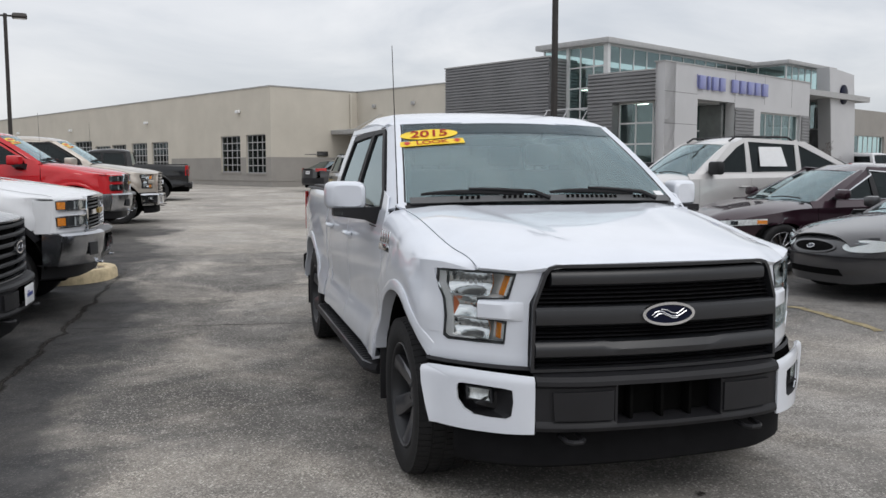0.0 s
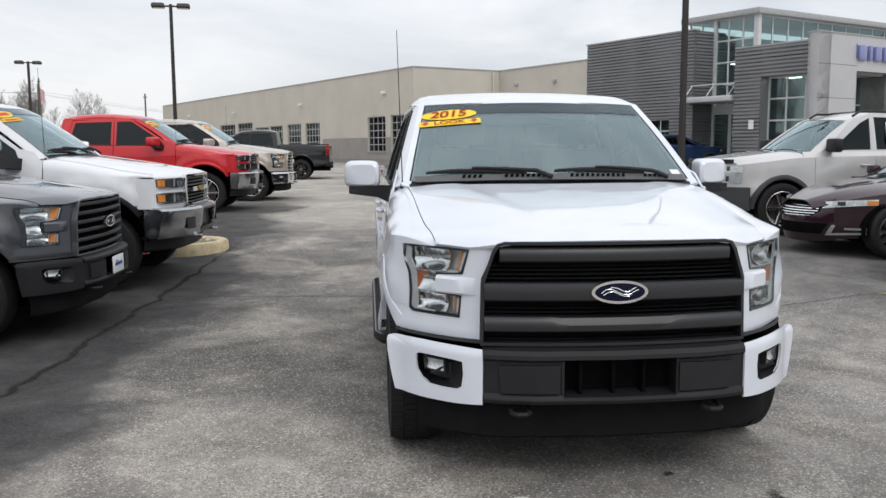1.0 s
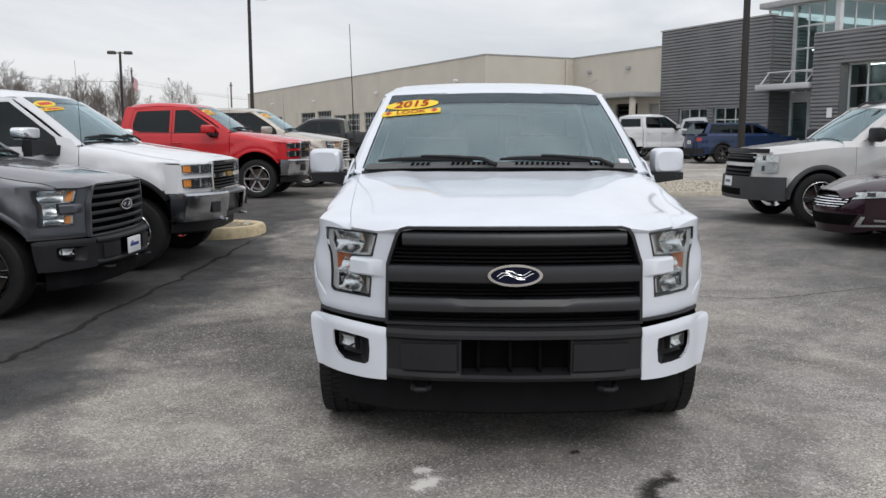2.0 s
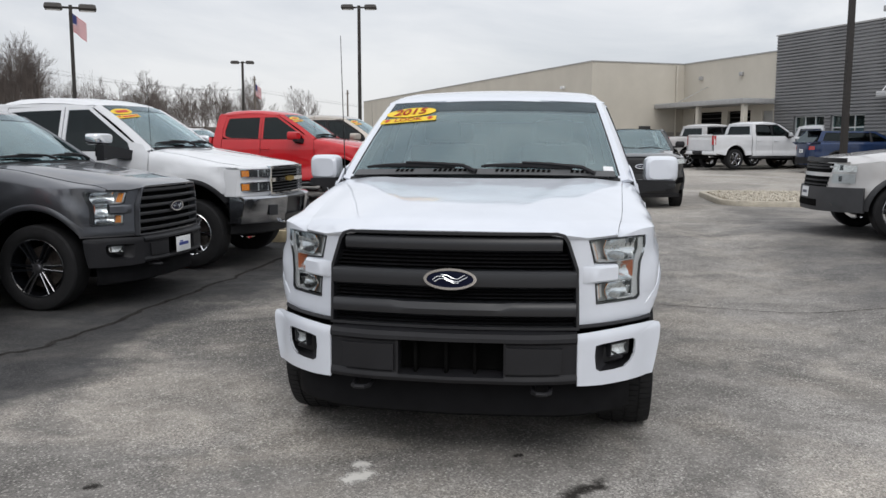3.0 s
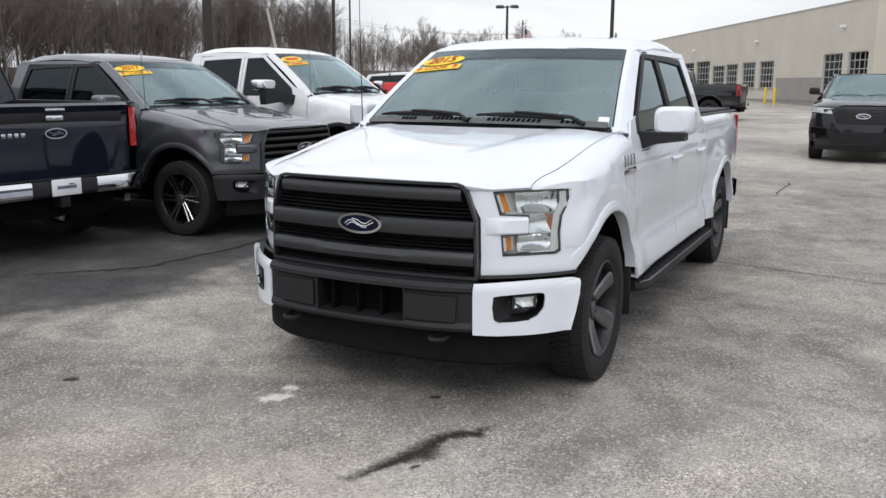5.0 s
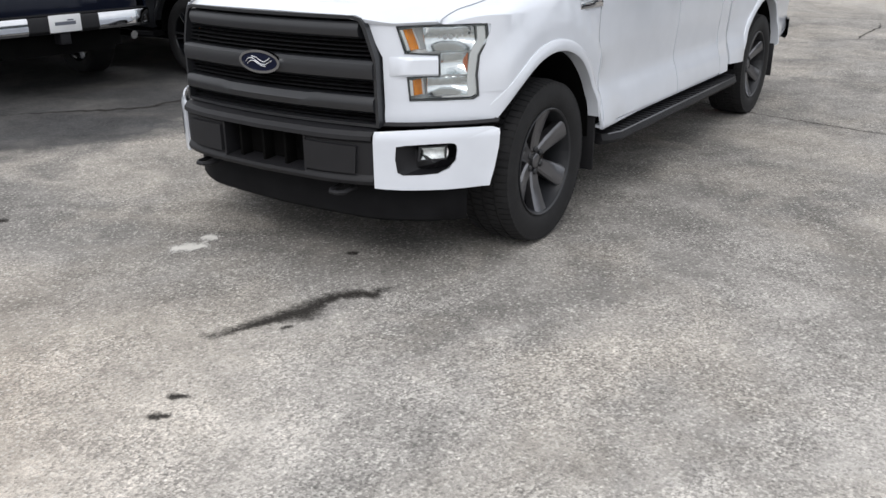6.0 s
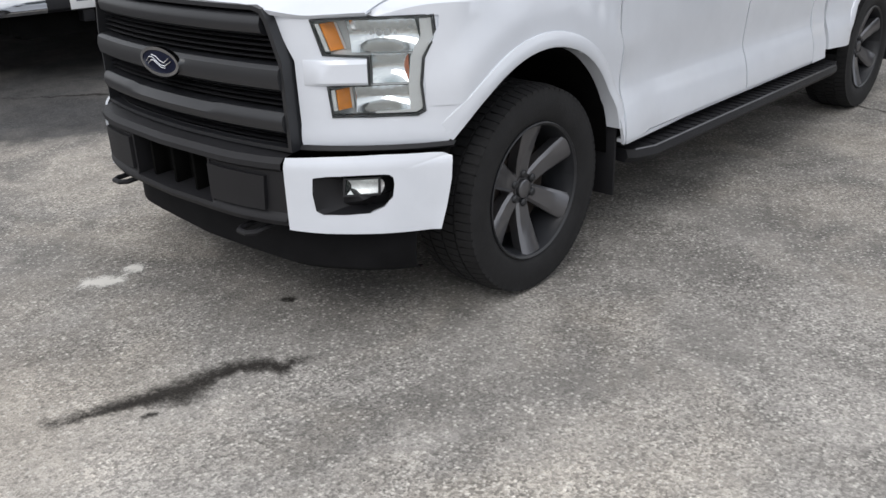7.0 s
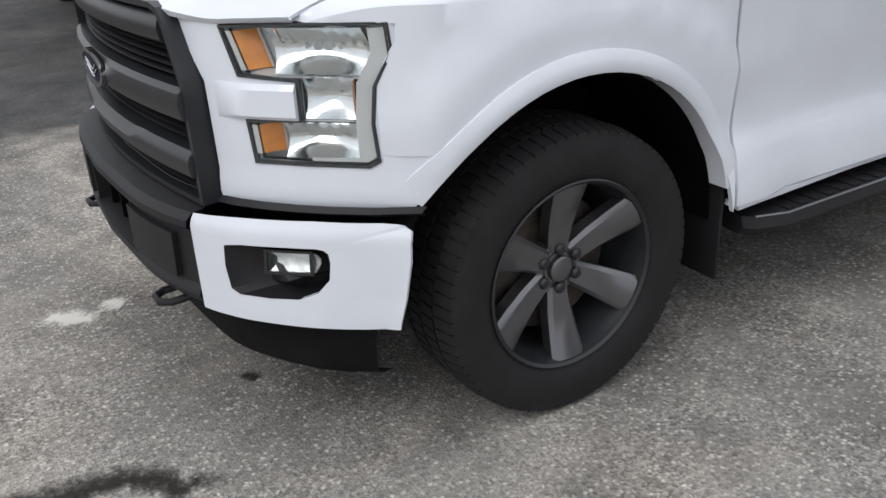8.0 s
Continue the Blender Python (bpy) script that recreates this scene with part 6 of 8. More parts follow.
    # concrete beyond
    far = ramp(math_("MULTIPLY", math_("ADD", sep.outputs[1], math_("MULTIPLY", wob, 1.5)), 0.02), 0.20, 0.0, 0.27, 1.0)
    keep = math_("SUBTRACT", 1.0, math_("MULTIPLY", bays, 0.85))
    col = mix(math_("MULTIPLY", far, keep), col, ramp(noise(0.45, 7, 0.65), 0.3, (0.27, 0.252, 0.228), 0.7, (0.40, 0.375, 0.34)))
    # warm dusty patches, and blotches of wear at two sizes
    col = mix(math_("MULTIPLY", ramp(noise(0.85, 5, 0.65, 0.7), 0.46, 0.0, 0.64, 0.62), keep), col, (0.380, 0.345, 0.300))
    col = mix(1.0, col, ramp(noise(3.1, 5, 0.7, 0.4), 0.34, 0.80, 0.66, 1.16), "MULTIPLY")
    col = mix(1.0, col, ramp(noise(0.33, 4, 0.6, 1.0), 0.36, 0.78, 0.64, 1.15), "MULTIPLY")
    # aggregate
    vor = node(nt, "ShaderNodeTexVoronoi", Scale=120.0)
    L.new(geo.outputs["Position"], vor.inputs["Vector"])
    bw = N.new("ShaderNodeRGBToBW")
    L.new(vor.outputs["Color"], bw.inputs[0])
    big = node(nt, "ShaderNodeTexVoronoi", Scale=70.0)
    L.new(geo.outputs["Position"], big.inputs["Vector"])
    bw2 = N.new("ShaderNodeRGBToBW")
    L.new(big.outputs["Color"], bw2.inputs[0])
    col = mix(math_("MULTIPLY", ramp(bw2.outputs[0], 0.60, 0.0, 0.72, 1.0), math_("MULTIPLY", keep, ramp(big.outputs["Distance"], 0.25, 0.55, 0.6, 0.0))), col, (0.55, 0.525, 0.485))
    col = mix(math_("MULTIPLY", ramp(bw2.outputs[0], 0.34, 1.0, 0.42, 0.0), ramp(big.outputs["Distance"], 0.2, 0.42, 0.6, 0.0)), col, (0.085, 0.08, 0.076))
    chips = ramp(bw.outputs[0], 0.2, 0.58, 0.9, 1.62)
    col = mix(math_("MULTIPLY", keep, ramp(noise(1.7, 5, 0.7, 0.6), 0.36, 0.25, 0.62, 0.95)), col, chips, "MULTIPLY")
    fine = ramp(noise(230.0, 3, 0.8), 0.32, 0.66, 0.68, 1.38)
    col = mix(0.7, col, fine, "MULTIPLY")
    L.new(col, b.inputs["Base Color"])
    b.inputs["Roughness"].default_value = 0.9
    b.inputs["Specular IOR Level"].default_value = 0.25
    bp = node(nt, "ShaderNodeBump", Strength=0.5, Distance=0.006)
    L.new(vor.outputs["Distance"], bp.inputs["Height"])
    L.new(bp.outputs[0], b.inputs["Normal"])
    return m


def flat_ground():
    bm = bmesh.new()
    xs = [-900] + span(-1.0, 1.0, 6) + span(2.6, 4.2, 8) + [900]
    rows = [[bm.verts.new((x, y, fall(y, x))) for x in xs] for y in [-600] + span(2, 15.2, 44) + span(20, 28, 10) + span(30, 40, 12) + span(46, 86, 16) + [1400]]
    for a, b in zip(rows, rows[1:]):
        for k in range(len(xs) - 1):
            bm.faces.new((a[k], a[k + 1], b[k + 1], b[k]))
    return bm


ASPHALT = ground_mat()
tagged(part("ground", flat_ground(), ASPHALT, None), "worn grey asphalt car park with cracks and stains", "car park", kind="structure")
YELLOWP = mat("worn_yellow_line", (0.25, 0.21, 0.13), 0.9, vary=0.4, scale=12.0, spec=0.1)


def stain_mat(name, col, lo, hi):
    """A stain that thins out towards its edge, so that the grain below shows through."""
    m, nt, b = bare(name)
    L, N = nt.links, nt.nodes
    b.inputs["Base Color"].default_value = (*col, 1)
    b.inputs["Roughness"].default_value = 0.9
    b.inputs["Specular IOR Level"].default_value = 0.2
    at = N.new("ShaderNodeAttribute")
    at.attribute_name = "fade"
    geo = N.new("ShaderNodeNewGeometry")
    total = at.outputs["Fac"]
    for scale, amount in ((14.0, 0.9), (85.0, 1.3)):
        n = node(nt, "ShaderNodeTexNoise", Scale=scale, Detail=4.0, Roughness=0.65)
        L.new(geo.outputs["Position"], n.inputs["Vector"])
        for op, v in (("SUBTRACT", 0.5), ("MULTIPLY", amount)):
            q = N.new("ShaderNodeMath")
            q.operation = op
            q.inputs[1].default_value = v
            L.new(n.outputs[0], q.inputs[0])
            n = q
        q = N.new("ShaderNodeMath")
        L.new(total, q.inputs[0])
        L.new(n.outputs[0], q.inputs[1])
        total = q.outputs[0]
    r = N.new("ShaderNodeValToRGB")
    r.color_ramp.elements[0].position, r.color_ramp.elements[1].position = lo, hi
    r.color_ramp.elements[1].color = (0.92, 0.92, 0.92, 1)
    L.new(total, r.inputs[0])
    tr = N.new("ShaderNodeBsdfTransparent")
    mx = N.new("ShaderNodeMixShader")
    L.new(r.outputs[0], mx.inputs[0])
    L.new(tr.outputs[0], mx.inputs[1])
    L.new(b.outputs[0], mx.inputs[2])
    L.new(mx.outputs[0], N["Material Output"].inputs[0])
    return m


SOFTTAR = stain_mat("dark_dirt", (0.028, 0.025, 0.022), 0.20, 0.95)
SOFTSPILL = stain_mat("pale_dried_spill", (0.62, 0.60, 0.56), 0.10, 0.75)


def ragged(pts, width, seed, step=0.03, jag=0.6):
    """A flat ragged ribbon along points on the ground."""
    rnd = random.Random(seed)
    rows = []
    n = len(pts) - 1
    total = sum((Vector(q) - Vector(p)).length for p, q in zip(pts, pts[1:]))
    k = max(4, int(total / step))
    o1, o2 = rnd.uniform(0, 50), rnd.uniform(0, 50)
    for i in range(k + 1):
        s = i / k * n
        j = min(int(s), n - 1)
        p = Vector(pts[j]).lerp(Vector(pts[j + 1]), s - j)
        d = (Vector(pts[j + 1]) - Vector(pts[j])).normalized()
        nrm = Vector((-d.y, d.x))
        w = width(i / k)
        q = i / k * total / max(0.03, w) * 0.9
        a = w * (0.5 + jag * 0.8 * noise.noise((q, o1, 0)) + 0.15 * jag * rnd.uniform(-1, 1))
        c = w * (0.5 + jag * 0.8 * noise.noise((q, o2, 5)) + 0.15 * jag * rnd.uniform(-1, 1))
        wig = w * 0.9 * noise.noise((q * 0.4, o1, 9))
        rows.append([(*(p + nrm * (max(a, 0.02 * w) + wig)), 0.004 + fall(p.y, p.x)), (*(p + nrm * wig), 0.0045 + fall(p.y, p.x)), (*(p - nrm * (max(c, 0.02 * w) - wig)), 0.004 + fall(p.y, p.x))])
    bm = bmesh.new()
    fade = bm.verts.layers.float.new("fade")
    vs = [[bm.verts.new(q) for q in r] for r in rows]
    for i, r in enumerate(vs):
        r[1][fade] = min(1.0, 4.0 * i / k, 4.0 * (k - i) / k)
    for a, c in zip(vs, vs[1:]):
        for i in range(2):
            bm.faces.new((a[i], a[i + 1], c[i + 1], c[i]))
    bmesh.ops.recalc_face_normals(bm, faces=bm.faces)
    for f in bm.faces:
        if f.normal.z < 0:
            f.normal_flip()
    return bm


def mark(name, bm, m, label, cat, kind="structure"):
    return tagged(part(name, bm, m, None), label, cat, kind=kind)


mark("pavement_crack", ragged([(0.385, -0.90), (0.434, -0.79), (0.50, -0.60), (0.56, -0.47), (0.60, -0.33), (0.68, -0.16), (0.73, -0.06), (0.80, 0.08)], lambda t: 0.045 + 0.175 * math.sin(math.pi * min(1, t * 1.05)) ** 0.7 * (1 - 0.35 * t), 3, 0.02, 0.7), SOFTTAR, "dark dirt-filled crack in the asphalt", "crack")
mark("pavement_crack", ragged([(-0.08, -1.37), (-0.04, -1.48), (0.01, -1.63), (0.03, -1.8), (0.02, -2.05)], lambda t: 0.03 + 0.06 * math.sin(math.pi * t) * (0.5 + 0.5 * math.sin(9 * t)), 5, 0.02, 0.9), SOFTTAR, "dark dirt-filled crack in the asphalt", "crack")
mark("oil_spot", ragged([(0.29, 0.16), (0.33, 0.19), (0.36, 0.20)], lambda t: 0.10 * math.sin(math.pi * (0.1 + 0.8 * t)), 8, 0.01), SOFTTAR, "small dark oil spot on the asphalt", "stain")
mark("oil_spot", ragged([(0.62, -0.62), (0.64, -0.59), (0.66, -0.58)], lambda t: 0.045, 9, 0.01), SOFTTAR, "small dark oil spot on the asphalt", "stain")
mark("oil_spot", ragged([(-1.64, -0.54), (-1.59, -0.52), (-1.53, -0.50)], lambda t: 0.085 * math.sin(math.pi * (0.12 + 0.76 * t)), 13, 0.012), SOFTTAR, "small dark oil spot on the asphalt", "stain")
mark("oil_spot", ragged([(0.71, -1.34), (0.74, -1.30), (0.77, -1.26)], lambda t: 0.07 * math.sin(math.pi * (0.12 + 0.76 * t)), 14, 0.012), SOFTTAR, "small dark oil spot on the asphalt", "stain")
mark("oil_spot", ragged([(0.67, -1.22), (0.70, -1.19), (0.73, -1.15)], lambda t: 0.05, 15, 0.012), SOFTTAR, "small dark oil spot on the asphalt", "stain")
mark("pale_spill", ragged([(-0.52, -0.24), (-0.43, -0.20), (-0.30, -0.15)], lambda t: 0.19 * math.sin(math.pi * (0.12 + 0.76 * t)), 11, 0.012), SOFTSPILL, "dried pale spill on the asphalt", "stain")
mark("pale_spill", ragged([(-0.48, -0.10), (-0.42, -0.07), (-0.36, -0.05)], lambda t: 0.13 * math.sin(math.pi * (0.12 + 0.76 * t)), 12, 0.012), SOFTSPILL, "dried pale spill on the asphalt", "stain")
for i, (pts, w) in enumerate(([[(-10.55, 5.08), (-3.23, 5.54), (-1.07, 5.3), (1.07, 4.57), (2.6, 4.25), (4.06, 4.41), (7, 3.68)], 0.022], [[(-8.39, 10.34), (-3.05, 10.7), (-0.4, 10.77), (0.58, 11.07), (4.06, 11.7), (5.99, 12.12)], 0.03], [[(0.24, 8.95), (1.02, 9.13), (2.35, 9.51), (3.75, 9.85), (5.12, 10.1)], 0.022],
                              [[(-4.6, 0.63), (-3.45, 1.87), (-3.34, 5.6), (-3.01, 10.54)], 0.07], [[(1.05, 10.9), (1.10, 10.2), (1.03, 9.5), (1.06, 8.9)], 0.03], [[(-5.82, 17.81), (3.14, 19.74), (10.07, 21.52)], 0.03], [[(-8.62, 23.95), (4.19, 27.27), (16.04, 31.23)], 0.04])):
    mark("pavement_joint", ragged(pts, lambda t, w=w: w * 1.4, 20 + i, 0.08, 0.5), SOFTTAR, "dark joint across the asphalt", "joint")
mark("bay_line", ragged([(4.02, 4.40), (4.08, 4.0), (4.09, 3.7), (4.12, 3.2)], lambda t: 0.10, 40, 0.04, 0.5), YELLOWP, "worn yellow bay line", "road marking")

# ---- kerbed islands ----
CONC = mat("grey_concrete", (0.38, 0.36, 0.33), 0.9, vary=0.15, bump=0.3, bscale=30.0)
KERB = mat("concrete_kerb", (0.42, 0.38, 0.31), 0.85, vary=0.2, scale=7.0, bump=0.4, bscale=40.0, fine=0.3, fscale=90.0)
KERBY = mat("cream_painted_kerb", (0.50, 0.41, 0.26), 0.85, vary=0.25, scale=9.0, bump=0.4, bscale=50.0, fine=0.3, fscale=90.0)
STONE = mat("pale_river_stones", (0.46, 0.42, 0.35), 0.85, vary=0.3, scale=9.0, bump=0.3, bscale=60.0)
SOIL = mat("dry_soil", (0.20, 0.16, 0.11), 0.95, vary=0.3, scale=5.0, bump=0.5, bscale=60.0)


def rounded(x0, x1, y0, y1, r, n=6):
    out = []
    for cx, cy, a0 in ((x1 - r, y1 - r, 0), (x0 + r, y1 - r, 90), (x0 + r, y0 + r, 180), (x1 - r, y0 + r, 270)):
        out += [(cx + r * math.cos(radians(a0 + 90 * k / n)), cy + r * math.sin(radians(a0 + 90 * k / n))) for k in range(n + 1)]
    return out


def island(label, outline, km, fill, stones, seed, h=0.15):
    """A kerbed island: a kerb with a rounded top, filled with soil and stones."""
    t = thing("parking_island", label, "kerbed island", z=fall(min(p[1] for p in outline) + 0.4, max(p[0] for p in outline)))
    cx, cy = sum(p[0] for p in outline) / len(outline), sum(p[1] for p in outline) / len(outline)
    def inset(d):
        out = []
        n = len(outline)
        for i, p in enumerate(outline):
            a, b = Vector(outline[i - 1]), Vector(outline[(i + 1) % n])
            tn = (b - a).normalized()
            nr = Vector((-tn.y, tn.x))
            if nr.dot(Vector((cx, cy)) - Vector(p)) < 0:
                nr = -nr
            out.append((p[0] + nr.x * d, p[1] + nr.y * d))
        return out
    rows = [[(x, y, z) for x, y in inset(d)] for d, z in ((0, -0.02), (0.005, h - 0.04), (0.03, h), (0.13, h + 0.004), (0.16, h - 0.02), (0.16, 0.02))]
    part("kerb", loft(rows, closed=True), km, t, "worn concrete kerb")
    bm = bmesh.new()
    bm.faces.new([bm.verts.new((x, y, h - 0.025)) for x, y in inset(0.15)])
    bmesh.ops.triangulate(bm, faces=bm.faces)
    part("bed", bm, fill, t)
    if stones:
        rnd = random.Random(seed)
        xs, ys = [p[0] for p in outline], [p[1] for p in outline]
        ico = bmesh.new()
        bmesh.ops.create_icosphere(ico, subdivisions=1, radius=1)
        base = [v.co.copy() for v in ico.verts]
        faces = [[v.index for v in f.verts] for f in ico.faces]
        ico.free()
        vs, fs = [], []
        n = 0
        inn = inset(0.2)
        while n < stones:
            x, y = rnd.uniform(min(xs), max(xs)), rnd.uniform(min(ys), max(ys))
            inside = False
            for (ax, ay), (bx, by) in zip(inn, inn[1:] + inn[:1]):
                if (ay > y) != (by > y) and x < (bx - ax) * (y - ay) / (by - ay) + ax:
                    inside = not inside
            if not inside:
                continue
            n += 1
            s = rnd.uniform(0.02, 0.05)
            q = Euler((rnd.random() * 6, rnd.random() * 6, rnd.random() * 6)).to_matrix()
            o = len(vs)
            vs += [tuple(q @ Vector((c.x * s * 1.2, c.y * s, c.z * s * 0.6)) + Vector((x, y, h - 0.022 + rnd.random() * 0.015))) for c in base]
            fs += [[o + i for i in f] for f in faces]
        me = bpy.data.meshes.new("stones")
        me.from_pydata(vs, [], fs)
        me.materials.append(STONE)
        so = new("gravel", me)
        so.parent = t
        tagged(so, kind="stuff")
    return t


island("cream-kerbed island end beside the parked trucks", rounded(-14, -3.15, 8.25, 9.65, 0.7), KERBY, SOIL, 200, 1)
island("kerbed island filled with pale stones", rounded(3.72, 15.0, 14.85, 19.2, 0.9), KERB, SOIL, 5200, 2, 0.11)

# ---- buildings: local x runs along the long wall towards the road, local y into the building ----
BUFF = mat("buff_painted_block", (0.54, 0.505, 0.44), 0.85, vary=0.07, scale=0.5, bump=0.15, bscale=14.0, fine=0.08, fscale=40.0, spec=0.2)
WAINSCOT = mat("grey_painted_block", (0.30, 0.285, 0.265), 0.85, vary=0.08, scale=0.8, bump=0.15, bscale=14.0, spec=0.2)
CLADDING = mat("dark_grey_metal_cladding", (0.225, 0.226, 0.232), 0.45, 0.35, vary=0.08, scale=0.7)
PANELW = mat("pale_metal_panel", (0.50, 0.50, 0.51), 0.42, 0.25, vary=0.06, scale=0.5)
FRAMEW = mat("pale_window_frame", (0.55, 0.56, 0.56), 0.5, vary=0.08)
ROOFM = mat("grey_roof_edge", (0.36, 0.36, 0.36), 0.6, vary=0.1)
INSIDE = mat("dim_interior", (0.16, 0.17, 0.17), 0.9, vary=0.4, scale=0.8)
BLDGLASS = glass_mat("building_glass", (0.72, 0.84, 0.83), 0.02, 0.10)
DARKPANE = glass_mat("old_window_glass", (0.45, 0.5, 0.5), 0.05, 0.03)
LOUVRE = mat("dark_louvre_steel", (0.05, 0.05, 0.05), 0.6, 0.3, vary=0.2)
SIGNBLUE = mat("sign_letter_blue", (0.20, 0.22, 0.44), 0.35, vary=0.08, coat=0.4)
DOORG = mat("grey_door", (0.33, 0.33, 0.32), 0.6, vary=0.08)
BX, BY_, BT = 1.39, 46.04, -62.2


def wall_pieces(a0, a1, h, openings, depth, along="x", at=0.0, z0=0.0):
    """A wall with real openings (a, b, z0, z1), out of blocks; it runs along x or y and is depth thick."""
    cuts = sorted({a0, a1, *[o[0] for o in openings], *[o[1] for o in openings]})
    out = []
    for p, q in zip(cuts, cuts[1:]):
        mid = (p + q) / 2
        zs = [z0]
        for o in sorted([o for o in openings if o[0] < mid < o[1]], key=lambda o: o[2]):
            zs += [o[2], o[3]]
        zs.append(h)
        for lo, hi in zip(zs[::2], zs[1::2]):
            if hi - lo > 0.001:
                lim = (at, at + depth) if depth > 0 else (at + depth, at)
                out.append(box(p, q, *lim, lo, hi) if along == "x" else box(*lim, p, q, lo, hi))
    return weld(join(*out), 1e-4)


def bldg_window(b, a0, a1, z0, z1, cols, rows, along="x", at=0.0, inward=0.14, bar=0.05, name="window", dim=True, frame=None, glass=None):
    """A window: frame, bars and panes, set back in its opening, with a dim room behind."""
    s = 1 if inward > 0 else -1
    frame = frame or FRAMEW
    def bx(p0, p1, d0, d1, q0, q1):
        lo, hi = min(at + d0, at + d1), max(at + d0, at + d1)
        return box(p0, p1, lo, hi, q0, q1) if along == "x" else box(lo, hi, p0, p1, q0, q1)
    i = inward
    w = part(name, join(bx(a0, a1, i - s * 0.04, i + s * 0.04, z0, z0 + bar), bx(a0, a1, i - s * 0.04, i + s * 0.04, z1 - bar, z1), bx(a0, a0 + bar, i - s * 0.04, i + s * 0.04, z0 + bar, z1 - bar), bx(a1 - bar, a1, i - s * 0.04, i + s * 0.04, z0 + bar, z1 - bar)), frame, b)
    for k in range(1, cols):
        p = lerp(a0, a1, k / cols)
        part("mullion", bx(p - bar / 2, p + bar / 2, i - s * 0.03, i + s * 0.03, z0 + bar, z1 - bar), frame, w)
    for k in range(1, rows):
        z = lerp(z0, z1, k / rows)
        part("transom", bx(a0 + bar, a1 - bar, i - s * 0.025, i + s * 0.025, z - bar / 2, z + bar / 2), frame, w)
    g = part("pane", bx(a0 + bar, a1 - bar, i - s * 0.006, i + s * 0.006, z0 + bar, z1 - bar), glass or BLDGLASS, w)
    g.visible_shadow = False
    if dim:
        part("dim_room", bx(a0 - 0.2, a1 + 0.2, i + s * 1.6, i + s * 1.7, max(0, z0 - 0.3), z1 + 0.2), INSIDE, w)
    return w


def corrugated(p0, p1, z0, z1, along, at, out, pitch=0.15, depth=0.04):
    """Horizontal ribbed cladding on a wall face."""
    rows = []
    n = max(1, int((z1 - z0) / pitch))
    for k in range(n):
        za, zb = lerp(z0, z1, k / n), lerp(z0, z1, (k + 1) / n)
        for f, d in ((0.0, 0.0), (0.12, depth), (0.62, depth), (0.74, 0.0)):
            z = lerp(za, zb, f)
            rows.append([(p, at + out * d, z) if along == "x" else (at + out * d, p, z) for p in (p0, p1)])
    rows.append([(p, at, z1) if along == "x" else (at, p, z1) for p in (p0, p1)])
    return loft(rows)


